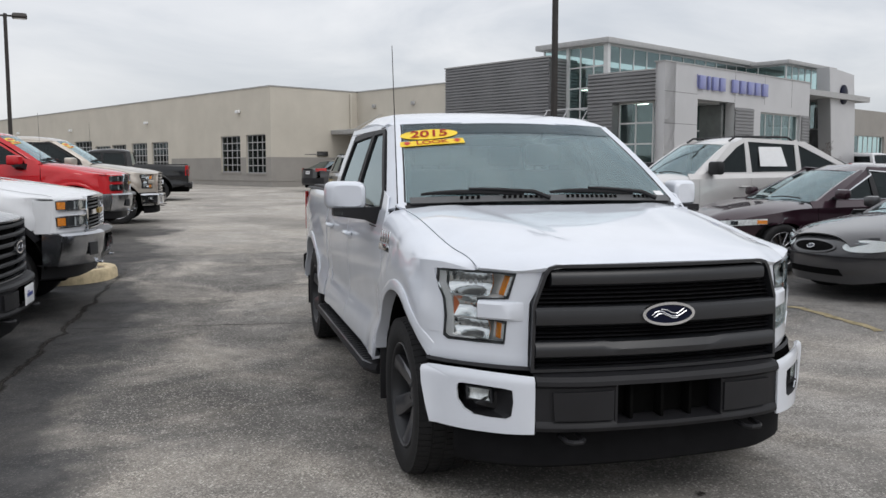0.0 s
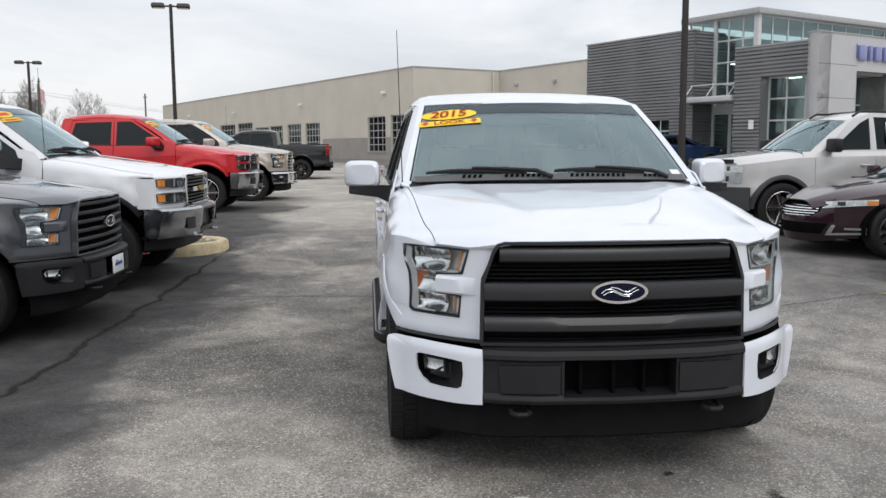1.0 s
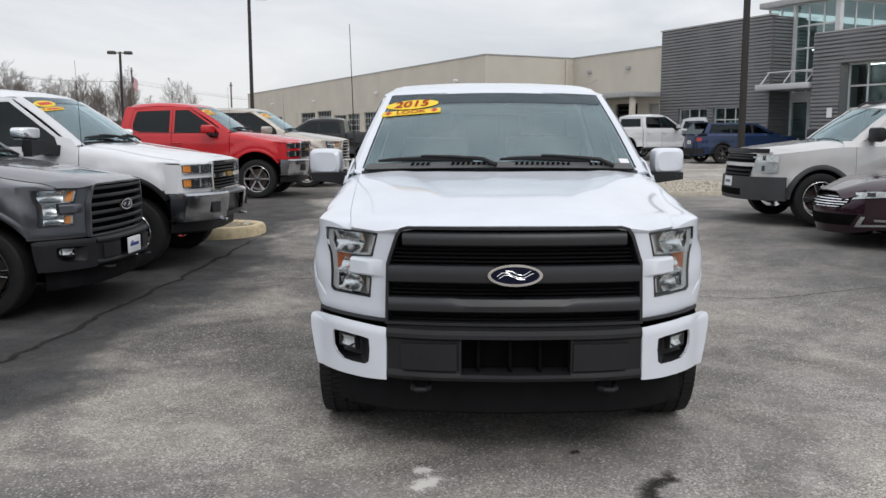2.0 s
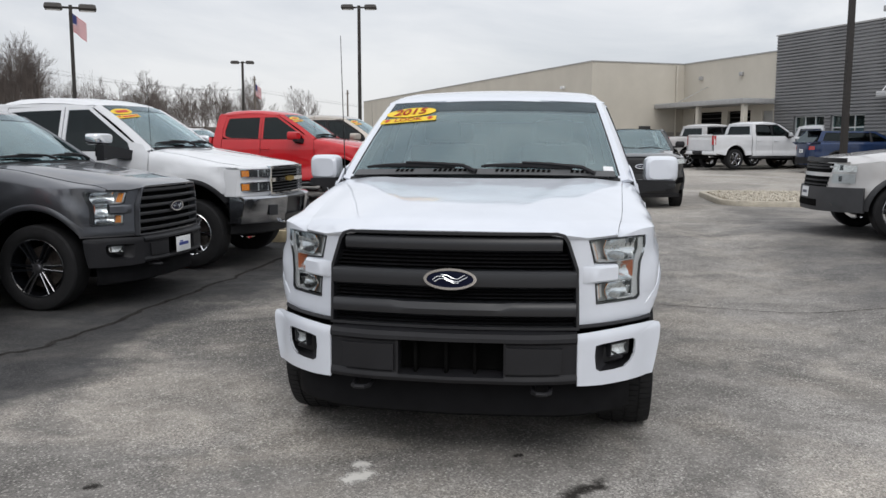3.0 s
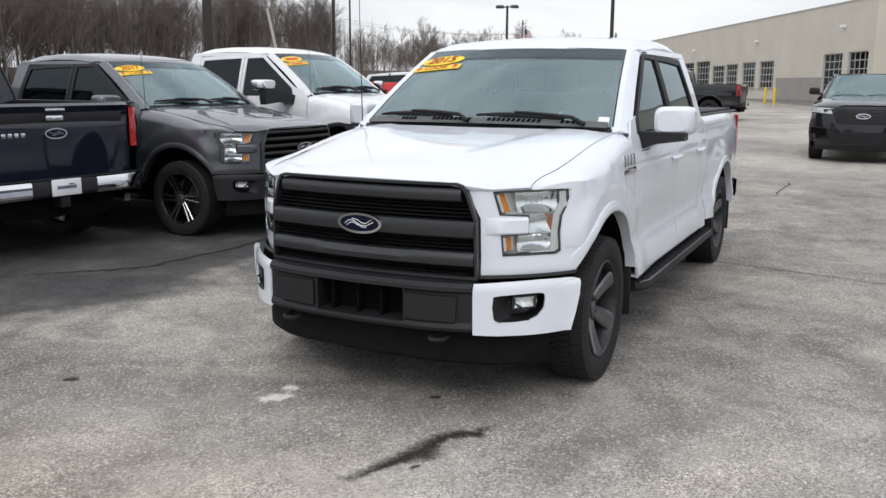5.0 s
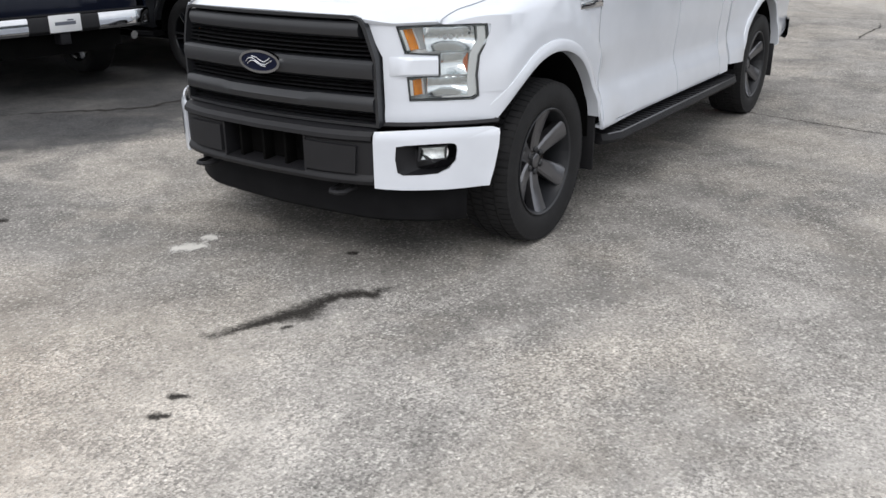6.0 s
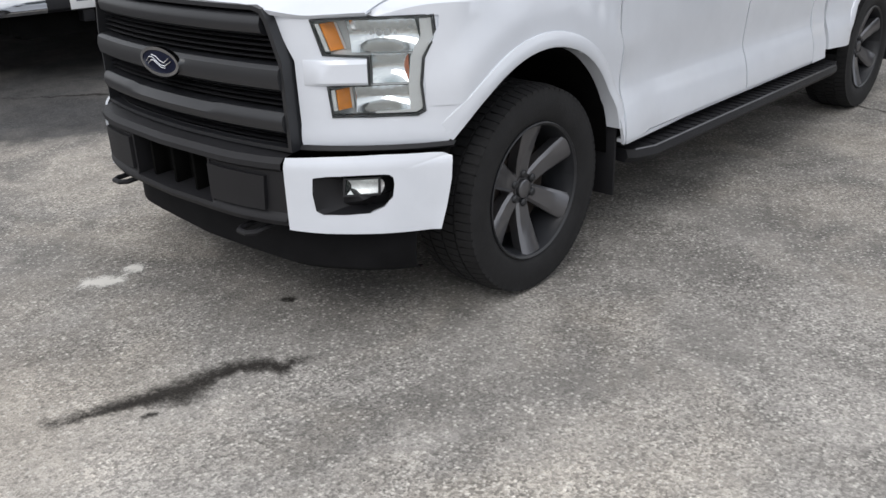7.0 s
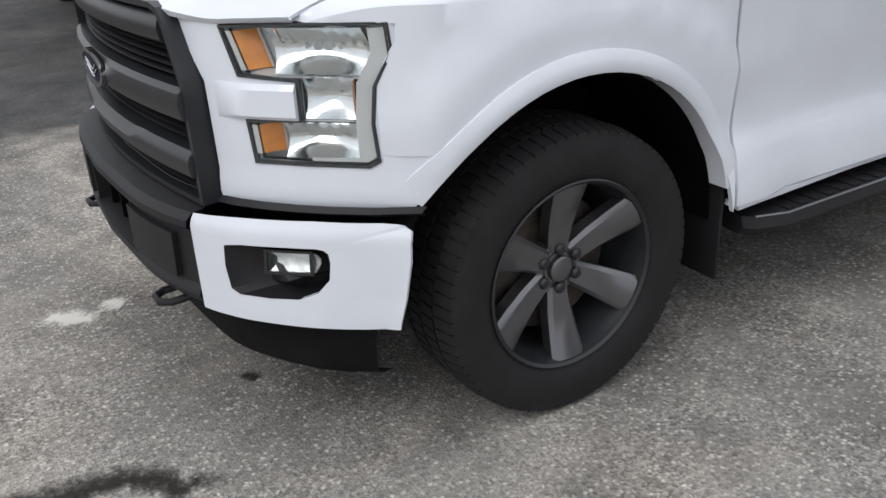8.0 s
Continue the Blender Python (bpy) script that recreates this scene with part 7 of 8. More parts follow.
def warehouse():
    t = thing("warehouse", "long low buff block warehouse with barred windows", "warehouse", at=(BX, BY_), turn=BT, z=0.79)
    H = 5.3
    wins = [(-5.37, -3.05, 0.5, 2.65), (-2.4, -0.25, 0.45, 2.67), (-15.0, -12.5, 0.72, 2.5), (-18.3, -15.75, 0.72, 2.5), (-21.8, -19.25, 0.70, 2.45), (-25.0, -22.1, 0.68, 2.4), (-29.3, -25.7, 0.9, 2.85), (-33.9, -29.9, 0.9, 2.8), (-43, -40, 0.9, 2.6)]
    w = part("wall", wall_pieces(-53, 0.3, H, wins, 0.3), BUFF, t)
    part("end_wall", wall_pieces(0.3, 6.1, H, [], -0.3, "y", 0.3), BUFF, t)
    doors = [(1.4, 3.9, 0, 2.47), (4.4, 6.3, 0, 2.47), (7.2, 8.0, 0, 2.4)]
    part("recessed_wall", wall_pieces(0.3, 8.2, H, doors, 0.3, "x", 6.1), BUFF, t)
    part("wainscot", wall_pieces(-12.0, 0.32, 1.37, [(a, b, z0, 1.37) for a, b, z0, z1 in wins[:2]], -0.012), WAINSCOT, t)
    part("wainscot", wall_pieces(-0.01, 6.1, 1.37, [], 0.012, "y", 0.31), WAINSCOT, t)
    part("roof", join(box(-53, 8.2, 6.4, 40, H - 0.3, H - 0.02), box(-53, 0.0, 0.3, 6.4, H - 0.3, H - 0.02)), ROOFM, t)
    part("parapet_cap", join(box(-53.05, 0.34, -0.04, 0.34, H, H + 0.06), box(-0.02, 0.34, 0.34, 6.1, H, H + 0.06), box(0.3, 8.2, 6.06, 6.44, H, H + 0.06)), ROOFM, t)
    part("plinth", join(box(-53, 0.3, 0.02, 0.3, -0.5, 0), box(0.02, 0.3, 0.3, 6.1, -0.5, 0), box(0.3, 8.2, 6.12, 6.4, -0.5, 0), box(4.03, 4.27, 4.3, 4.54, -0.5, 0), box(7.78, 8.02, 4.3, 4.54, -0.5, 0)), WAINSCOT, t, "block plinth")
    part("far_wall", join(box(-53, -52.7, 0.3, 40, 0, H - 0.3), box(-53, 8.2, 39.7, 40, 0, H - 0.3)), BUFF, t)
    for a, b, z0, z1 in wins:
        near = a > -10
        bldg_window(t, a, b, z0, z1, 4 if near else 5, 5 if near else 4, bar=0.05 if near else 0.06, glass=DARKPANE, frame=ROOFM)
        part("window_sill", box(a - 0.08, b + 0.08, -0.06, 0.1, z0 - 0.08, z0), WAINSCOT, t)
    for a, b, z0, z1 in doors[:2]:
        d = part("louvred_door", box(a, b, 6.28, 6.34, z0, z1), VOID, t, "dark louvred service door")
        for k in range(10):
            part("louvre", moved(box(a + 0.03, b - 0.03, -0.05, 0.05, -0.012, 0.012), pose(0, 6.24, lerp(z0 + 0.1, z1 - 0.1, k / 9), 30)), LOUVRE, d)
    part("service_door", box(7.2, 8.0, 6.2, 6.25, 0, 2.4, 0.01), DOORG, t)
    c = part("canopy", box(0.32, 8.2, 4.1, 6.08, 2.72, 2.98, 0.02), ROOFM, t, "flat concrete canopy")
    for x in (4.15, 7.9):
        part("canopy_post", box(x - 0.12, x + 0.12, 4.3, 4.54, 0, 2.72, 0.01), BUFF, c)
    part("canopy_stay", tube([(2.6, 6.1, 3.9), (2.2, 4.4, 2.99)], 0.02, 6), ROOFM, c)
    part("wall_vent", box(0.31, 0.38, 3.1, 3.85, 1.45, 1.72, 0.01), LOUVRE, t)
    for x, z in ((-3.1, 4.0), (-15.6, 3.82), (-29.9, 3.74), (-43, 3.9)):
        l_ = part("wall_lamp", box(x - 0.16, x + 0.16, -0.22, 0.0, z - 0.05, z + 0.12, 0.03), PAPER, t, "small white wall lamp")
    for x in (2.0, 5.5):
        part("wall_lamp", box(x - 0.12, x + 0.12, 5.95, 6.1, 4.3, 4.5, 0.03), ROOFM, t)
    part("downpipe", box(0.33, 0.43, 5.5, 5.6, 0, 5.2, 0.01), BUFF, t)
    # yellow guard posts and a pale plinth
    for x in (-9.5, -8.0):
        p = tagged(part("guard_post", lathe([(0, 0.08), (1.0, 0.08), (1.06, 0.05), (1.08, 0.001)], 14, "z"), YELLOWB, None), "yellow steel guard post before the warehouse", "guard post", "guard posts")
        q = Matrix.Translation((BX, BY_, 0)) @ pose(0, 0, 0, 0, 0, BT) @ Vector((x, -1.6, 0))
        p.location = (q.x, q.y, fall(q.y))
    return t


YELLOWB = mat("yellow_post_paint", (0.62, 0.46, 0.04), 0.6, vary=0.15)


def showroom():
    t = thing("showroom", "grey ribbed metal and glass car showroom", "showroom", at=(BX, BY_), turn=BT, z=0.79)
    # long ribbed wing
    wins = [(9.6, 11.6, 0.9, 2.05), (12.0, 14.0, 0.9, 2.05)]
    H = 6.02
    part("wing_wall", wall_pieces(8.2, 15.4, H, wins, 0.3, "x", 6.03), CLADDING, t)
    part("ribbed_cladding", join(corrugated(8.2, 15.4, 2.05, H, "x", 6.03, -1), corrugated(8.2, 9.6, 0.05, 2.05, "x", 6.03, -1), corrugated(11.6, 12.0, 0.05, 2.05, "x", 6.03, -1), corrugated(14.0, 15.4, 0.05, 2.05, "x", 6.03, -1), corrugated(9.6, 11.6, 0.05, 0.9, "x", 6.03, -1), corrugated(12.0, 14.0, 0.05, 0.9, "x", 6.03, -1)), CLADDING, t)
    part("wing_side", join(box(8.2, 8.5, 6.33, 30, 0, H), box(15.1, 15.4, 6.33, 8.4, 0, H)), CLADDING, t)
    part("ribbed_cladding", corrugated(6.1, 8.4, 0.05, H, "y", 15.4, 1), CLADDING, t)
    part("wing_cap", join(box(8.15, 15.46, 5.96, 6.36, H, H + 0.07), box(8.5, 15.1, 6.4, 30, H - 0.3, H - 0.05)), ROOFM, t)
    for a, b, z0, z1 in wins:
        bldg_window(t, a, b, z0, z1, 3, 2, at=6.03)
    part("plinth", join(box(8.2, 15.4, 6.05, 6.3, -0.5, 0), box(15.1, 15.38, 6.3, 8.4, -0.5, 0), box(15.4, 18.1, 7.4, 7.6, -0.5, 0), box(18.1, 22.1, 5.54, 5.8, -0.5, 0), box(22.15, 22.58, 4.72, 19.7, -0.5, 0), box(20.2, 20.48, 19.7, 60, -0.5, 0), box(21.0, 21.8, 25.6, 28.9, -0.5, 0)), CONC, t, "concrete plinth")
    # glass hall behind, with its entrance
    G = 6.55
    def glazing(a0, a1, z0, z1, n, m, along, at, name, inward=0.1, dim=True):
        return bldg_window(t, a0, a1, z0, z1, n, m, along, at, inward, 0.07, name, dim)
    glazing(15.4, 17.75, 2.6, G, 3, 4, "x", 7.5, "hall_glazing", dim=False)
    glazing(13.9, 15.4, H - 0.1, G, 2, 1, "x", 7.5, "hall_glazing", dim=False)
    glazing(7.6, 24.0, 4.9, G, 13, 1, "y", 17.75, "hall_glazing", -0.1, dim=False)
    part("hall_back", join(box(13.9, 17.5, 22, 22.2, 0, 4.9), box(13.9, 14.0, 7.6, 22, 0, 5.5)), INSIDE, t)
    part("hall_roof", box(13.6, 18.05, 7.2, 26, G, G + 0.26, 0.03), ROOFM, t, "flat overhanging roof")
    part("hall_post", join(box(17.62, 17.86, 7.45, 7.69, 0, G), box(15.4, 15.55, 7.45, 7.6, 0, G)), FRAMEW, t)
    e = part("entrance", box(15.4, 18.1, 7.5, 7.56, 2.35, 2.62), FRAMEW, t, "glazed double entrance door")
    for a in (15.47, 16.47):
        d = part("door_leaf", join(box(a, a + 0.07, 7.48, 7.55, 0.02, 2.35), box(a + 0.9, a + 0.97, 7.48, 7.55, 0.02, 2.35), box(a + 0.07, a + 0.9, 7.48, 7.55, 0.02, 0.25), box(a + 0.07, a + 0.9, 7.48, 7.55, 2.2, 2.35)), FRAMEW, e)
        part("door_pane", box(a + 0.07, a + 0.9, 7.51, 7.52, 0.25, 2.2), BLDGLASS, e)
    part("entrance_side", join(box(15.4, 15.47, 7.5, 7.56, 0, 2.35), box(17.44, 18.1, 7.5, 7.56, 0, 2.35)), CLADDING, e)
    part("lobby_wall", box(13, 18, 11, 11.2, 0, 5), INSIDE, t)
    c = part("entrance_canopy", box(15.15, 18.05, 5.35, 7.4, 2.70, 2.95, 0.03), PANELW, t, "flat pale entrance canopy")
    for x in (15.35, 16.6, 17.8):
        part("canopy_rod", tube([(x, 5.5, 2.95), (x, 6.0, 3.5), (x, 7.4, 3.5)], 0.03, 6), PANELW, c)
    part("canopy_rod", tube([(15.25, 6.0, 3.5), (17.95, 6.0, 3.5)], 0.03, 6), PANELW, c)
    # ribbed box with a glazed bay
    B = 4.88
    part("bay_wall", join(wall_pieces(18.1, 22.1, B, [(19.45, 22.1, 0, 3.62)], 0.3, "x", 5.52), box(18.1, 18.4, 5.82, 12, 0, B), box(19.15, 19.45, 5.82, 6.1, 0, 3.62)), CLADDING, t)
    part("ribbed_cladding", join(corrugated(18.1, 22.1, 3.62, B, "x", 5.52, -1), corrugated(18.1, 19.45, 0.05, 3.62, "x", 5.52, -1)), CLADDING, t)
    part("bay_roof", join(box(18.1, 22.1, 5.5, 20, B, B + 0.06), box(19.45, 22.1, 5.82, 10.5, 3.62, 3.72)), ROOFM, t)
    glazing(19.45, 22.1, 0.0, 3.62, 3, 4, "x", 5.95, "bay_glazing", dim=False)
    part("bay_room", box(18.5, 22.2, 10.5, 10.7, 0, 3.6), INSIDE, t)
    for x, y in ((19.9, 6.6), (21.2, 8.2), (20.2, 9.4)):
        part("bay_lamp", box(x, x + 0.6, y, y + 0.25, 3.56, 3.6), LAMPG, t, "lit ceiling lamp")
    for x in (14.6, 16.6):
        for y in (8.6, 10.0):
            part("lobby_lamp", box(x, x + 0.6, y, y + 0.25, 4.7, 4.74), LAMPG, t, "lit ceiling lamp")
    part("wall_notice", box(18.95, 19.2, 5.43, 5.46, 1.45, 1.85), PAPER, t, "small white notice on the ribbed wall")
    # pale portal front
    Wt = 5.08
    ops = [(7.4, 11.0, 0, 3.7), (13.8, 18.6, 0.6, 3.4)]
    part("portal_wall", wall_pieces(4.7, 19.7, Wt, ops, -0.45, "y", 22.6), PANELW, t)
    part("portal_return", box(22.15, 22.6, 4.7, 5.5, 0, Wt), PANELW, t)
    for z in (1.3, 2.6, 3.9):
        part("panel_joint", box(22.6, 22.604, 4.7, 7.38, z - 0.008, z + 0.008), LOUVRE, t)
    for y in (11.0, 14.2, 17.4):
        part("panel_joint", box(22.6, 22.604, y - 0.008, y + 0.008, 3.75, 5.05), LOUVRE, t)
    part("portal_cap", box(22.1, 22.64, 4.66, 19.7, Wt, Wt + 0.05), ROOFM, t)
    part("ribbed_cladding", corrugated(11.0, 13.0, 0.05, 3.5, "y", 22.62, 1), CLADDING, t)
    part("ribbed_cladding", corrugated(18.7, 19.7, 0.05, 3.4, "y", 22.62, 1), CLADDING, t)
    bldg_window(t, 7.4, 11.0, 0, 3.7, 4, 3, "y", 22.6, -1.5, 0.06)
    bldg_window(t, 13.8, 18.6, 0.6, 3.4, 5, 2, "y", 22.6, -0.2, 0.06)
    part("portal_roof", box(18.4, 22.15, 7.0, 30, 4.6, 4.9), ROOFM, t)
    # the sign: plain blocks where lettering stands
    sg = part("sign", box(22.6, 22.64, 7.3, 7.32, 4.2, 4.75), SIGNBLUE, t, "blue block sign on the pale wall")
    ys = [7.35, 8.15, 8.6, 9.3, 10.55, 11.35, 12.15, 12.95, 13.75]
    for y, w_ in zip(ys, (0.55, 0.2, 0.48, 0.48, 0.55, 0.55, 0.58, 0.52, 0.55)):
        part("sign_block", box(22.62, 22.74, y, y + w_, 4.12, 4.70, 0.02), SIGNBLUE, sg)
    # second glass hall, sign tower and the far wing
    glazing(10.0, 20.0, 4.9, 6.5, 6, 1, "x", 22.8, "hall_glazing", dim=False)
    glazing(22.9, 29.5, 3.0, 6.5, 7, 1, "y", 20.0, "hall_glazing", -0.1, dim=False)
    part("hall_back", join(box(10, 19.6, 29, 29.2, 0, 4.9), box(19.7, 20.0, 19.7, 29.5, 0, 3.0)), INSIDE, t)
    part("hall_roof", box(9.8, 20.3, 22.5, 29.6, 6.5, 6.72, 0.03), ROOFM, t)
    part("sign_tower", loft([[(21.0, 25.6, 0), (21.8, 25.4, 0), (21.8, 28.9, 0), (21.0, 28.9, 0)], [(21.0, 25.0, 4), (21.8, 24.8, 4), (21.8, 28.6, 4), (21.0, 28.6, 4)], [(21.0, 24.6, 6.3), (21.8, 24.4, 6.3), (21.8, 28.2, 6.1), (21.0, 28.2, 6.1)]], closed=True, caps=True), PANELW, t, "pale sign tower with a round emblem")
    part("tower_emblem", moved(lathe([(0, 0.55), (0.08, 0.55), (0.1, 0.5), (0.1, 0.001)], 28, "x"), pose(21.8, 26.6, 4.9)), BADGEBLUE, t)
    part("far_wing", join(wall_pieces(28.9, 60, 4.4, [(30, 38, 0.6, 2.8)], -0.3, "y", 20.5), box(12, 20.2, 28.9, 60, 4.1, 4.35)), WAINSCOT, t)
    bldg_window(t, 30, 38, 0.6, 2.8, 9, 2, "y", 20.5, -0.15)
    # true depth of the building behind its front
    for me in {ob.data.name: ob.data for ob in t.children_recursive if ob.type == "MESH"}.values():
        for v in me.vertices:
            v.co.y = v.co.y if v.co.y < 6.1 else 6.1 + (v.co.y - 6.1) * 0.885
    return t


LAMPG = mat("lit_lamp", (0.9, 0.9, 0.85), 0.5)
LAMPG.node_tree.nodes["Principled BSDF"].inputs["Emission Color"].default_value = (1, 0.95, 0.85, 1)
LAMPG.node_tree.nodes["Principled BSDF"].inputs["Emission Strength"].default_value = 4.0
warehouse()
showroom()

# ---- lamp posts, poles, flags ----
BRONZE = mat("dark_bronze_paint", (0.030, 0.026, 0.024), 0.5, 0.3, vary=0.15)
POLEWOOD = mat("weathered_pole_wood", (0.15, 0.125, 0.105), 0.9, vary=0.3, scale=8.0, bump=0.4, bscale=40.0)
WIRE = mat("black_wire", (0.03, 0.03, 0.03), 0.7)
FLAGR = mat("flag_red", (0.42, 0.03, 0.04), 0.8, vary=0.1)
FLAGW = mat("flag_white", (0.66, 0.66, 0.68), 0.8, vary=0.06)
FLAGB = mat("flag_blue", (0.03, 0.04, 0.15), 0.8, vary=0.1)


def lamp_post(x, y, h, w=0.17, turn=0.0, base=0.75, heads=2):
    t = thing("street_lamp", "dark bronze car park lamp post with two box heads", "lamp post", "car park lamps", at=(x, y), turn=turn)
    part("base", lathe([(0, 0.3), (base - 0.03, 0.3), (base, 0.27), (base, 0.001)], 24, "z"), CONC, t, "round concrete base")
    part("pole", loft([[(sx * w / 2 * k, sy * w / 2 * k, z) for sx, sy in ((-1, -1), (1, -1), (1, 1), (-1, 1))] for z, k in ((base - 0.02, 1.0), (h, 0.8))], closed=True, caps=True), BRONZE, t)
    for s in ((-1, 1) if heads == 2 else (1,)):
        part("arm", box(min(0, s * 0.35), max(0, s * 0.35), -0.04, 0.04, h - 0.14, h - 0.06), BRONZE, t)
        hd = part("lamp_head", loft([[(s * 0.32 + sx * a, sy * b, z) for sx, sy in ((-1, -1), (1, -1), (1, 1), (-1, 1))] for a, b, z, in ((0.30, 0.22, h - 0.2), (0.34, 0.25, h - 0.12), (0.30, 0.2, h + 0.02), (0.2, 0.14, h + 0.05))], closed=True, caps=True), BRONZE, t)
        if s < 0:
            hd.location.x -= 0.3
        else:
            hd.location.x += 0.3
        part("lens", box(s * 0.62 - 0.25, s * 0.62 + 0.25, -0.17, 0.17, h - 0.215, h - 0.2), PAPER, hd).location.x = -hd.location.x
    return t


lamp_post(7.12, 18.35, 10.0, 0.13, 20)
lamp_post(-11.04, 42.2, 8.4, 0.20, 10)
lamp_post(-26.9, 65.4, 7.5, 0.22, 15)
lamp_post(-10.71, 10.84, 9.9, 0.21, 41)
lamp_post(-19.14, 28.0, 6.6, 0.16, 30)


def flag(x, y, h, fh, fw, label, pole=0.09):
    t = thing("flagpole", label, "flagpole", at=(x, y))
    part("pole", lathe([(0, pole), (h, pole * 0.55), (h + 0.1, pole * 0.9), (h + 0.2, 0.001)], 12, "z"), BRONZE, t)
    def f(u, v):
        return Vector((fw * u, 0.12 * math.sin(u * 7 + v * 1.5) * u, h - 0.15 - fh * (1 - v) - 0.75 * fw * u ** 1.2))
    for k in range(13):
        z0, z1 = k / 13, (k + 1) / 13
        u0 = 0.40 if z0 > 0.45 else 0.0
        part("stripe", panel([(u0, z0), (1, z0), (1, z1), (u0, z1)], f, 0.08, 0.5, 0.006), FLAGR if k % 2 == 0 else FLAGW, t)
    part("canton", panel([(0, 6 / 13), (0.40, 6 / 13), (0.40, 1), (0, 1)], f, 0.08, 0.2, 0.006), FLAGB, t)
    return t


flag(-32.2, 49.3, 9.6, 1.15, 0.95, "flagpole with a striped flag hanging in light wind")
flag(-37.85, 97.0, 7.65, 1.3, 0.7, "distant flagpole with a striped flag", 0.07)


def utility_pole(x, y, h, lean=0.0, turn=25, arms=True):
    t = thing("utility_pole", "weathered wooden utility pole with a cross arm" if arms else "plain weathered wooden utility pole far off", "utility pole", "utility poles", at=(x, y), turn=turn)
    part("pole", tube([(0, 0, -0.1), (lean * 0.5, 0, h * 0.5), (lean, 0, h)], 0.17 if arms else 0.11, 10, 0.12 if arms else 0.08), POLEWOOD, t)
    if not arms:
        part("pole_bracket", box(-0.3, 0.3, -0.06, 0.06, h - 0.4, h - 0.3), POLEWOOD, t)
        return t
    part("cross_arm", box(lean - 1.25, lean + 1.25, -0.06, 0.06, h - 0.75, h - 0.6), POLEWOOD, t)
    for k in (-1.1, -0.5, 0.5, 1.1):
        part("insulator", lathe([(h - 0.6, 0.03), (h - 0.5, 0.05), (h - 0.42, 0.03), (h - 0.4, 0.001)], 8, "z"), PAPER, t).location.x = lean + k
    part("brace", join(tube([(lean - 0.6, 0.08, h - 0.7), (lean, 0.1, h - 1.3)], 0.025, 6), tube([(lean + 0.6, 0.08, h - 0.7), (lean, 0.1, h - 1.3)], 0.025, 6)), POLEWOOD, t)
    return t


utility_pole(-45.8, 57.9, 9.2)
utility_pole(-33.0, 84.1, 7.45, 0.0, -50, False)
utility_pole(-24.0, 88.3, 6.2, 0.0, -50, False)
wp = [(-90, 22), (-45.8, 57.9), (-33.0, 84.1), (-10, 131)]
for k, off in enumerate((-1.1, -0.5, 1.1)):
    pts = []
    for (x0, y0), (x1, y1) in zip(wp, wp[1:]):
        for i in range(10):
            u = i / 10
            pts.append((lerp(x0, x1, u) + off * 0.9, lerp(y0, y1, u) + off * 0.4, (9.2, 8.2, 7.0)[wp.index((x0, y0))] - 3.2 * u * (1 - u) - 1.2 * u))
    tagged(part("overhead_wire", tube(pts, 0.007, 4), WIRE, None), "sagging overhead wire between utility poles", "wire", "overhead wires")
lp = thing("utility_pole", "leaning grey guy pole beside the utility pole", "utility pole", at=(-44.9, 57.0), turn=25)
part("pole", tube([(0.9, 0, -0.1), (-0.6, 0, 7.4)], 0.14, 10, 0.11), CONC, lp)

# ---- bare winter trees ----
BARK = mat("grey_brown_bark", (0.13, 0.112, 0.10), 0.95, vary=0.3, scale=3.0, spec=0.1)
TWIG = mat("winter_twigs", (0.135, 0.115, 0.105), 0.95, vary=0.25, scale=0.6, spec=0.1)


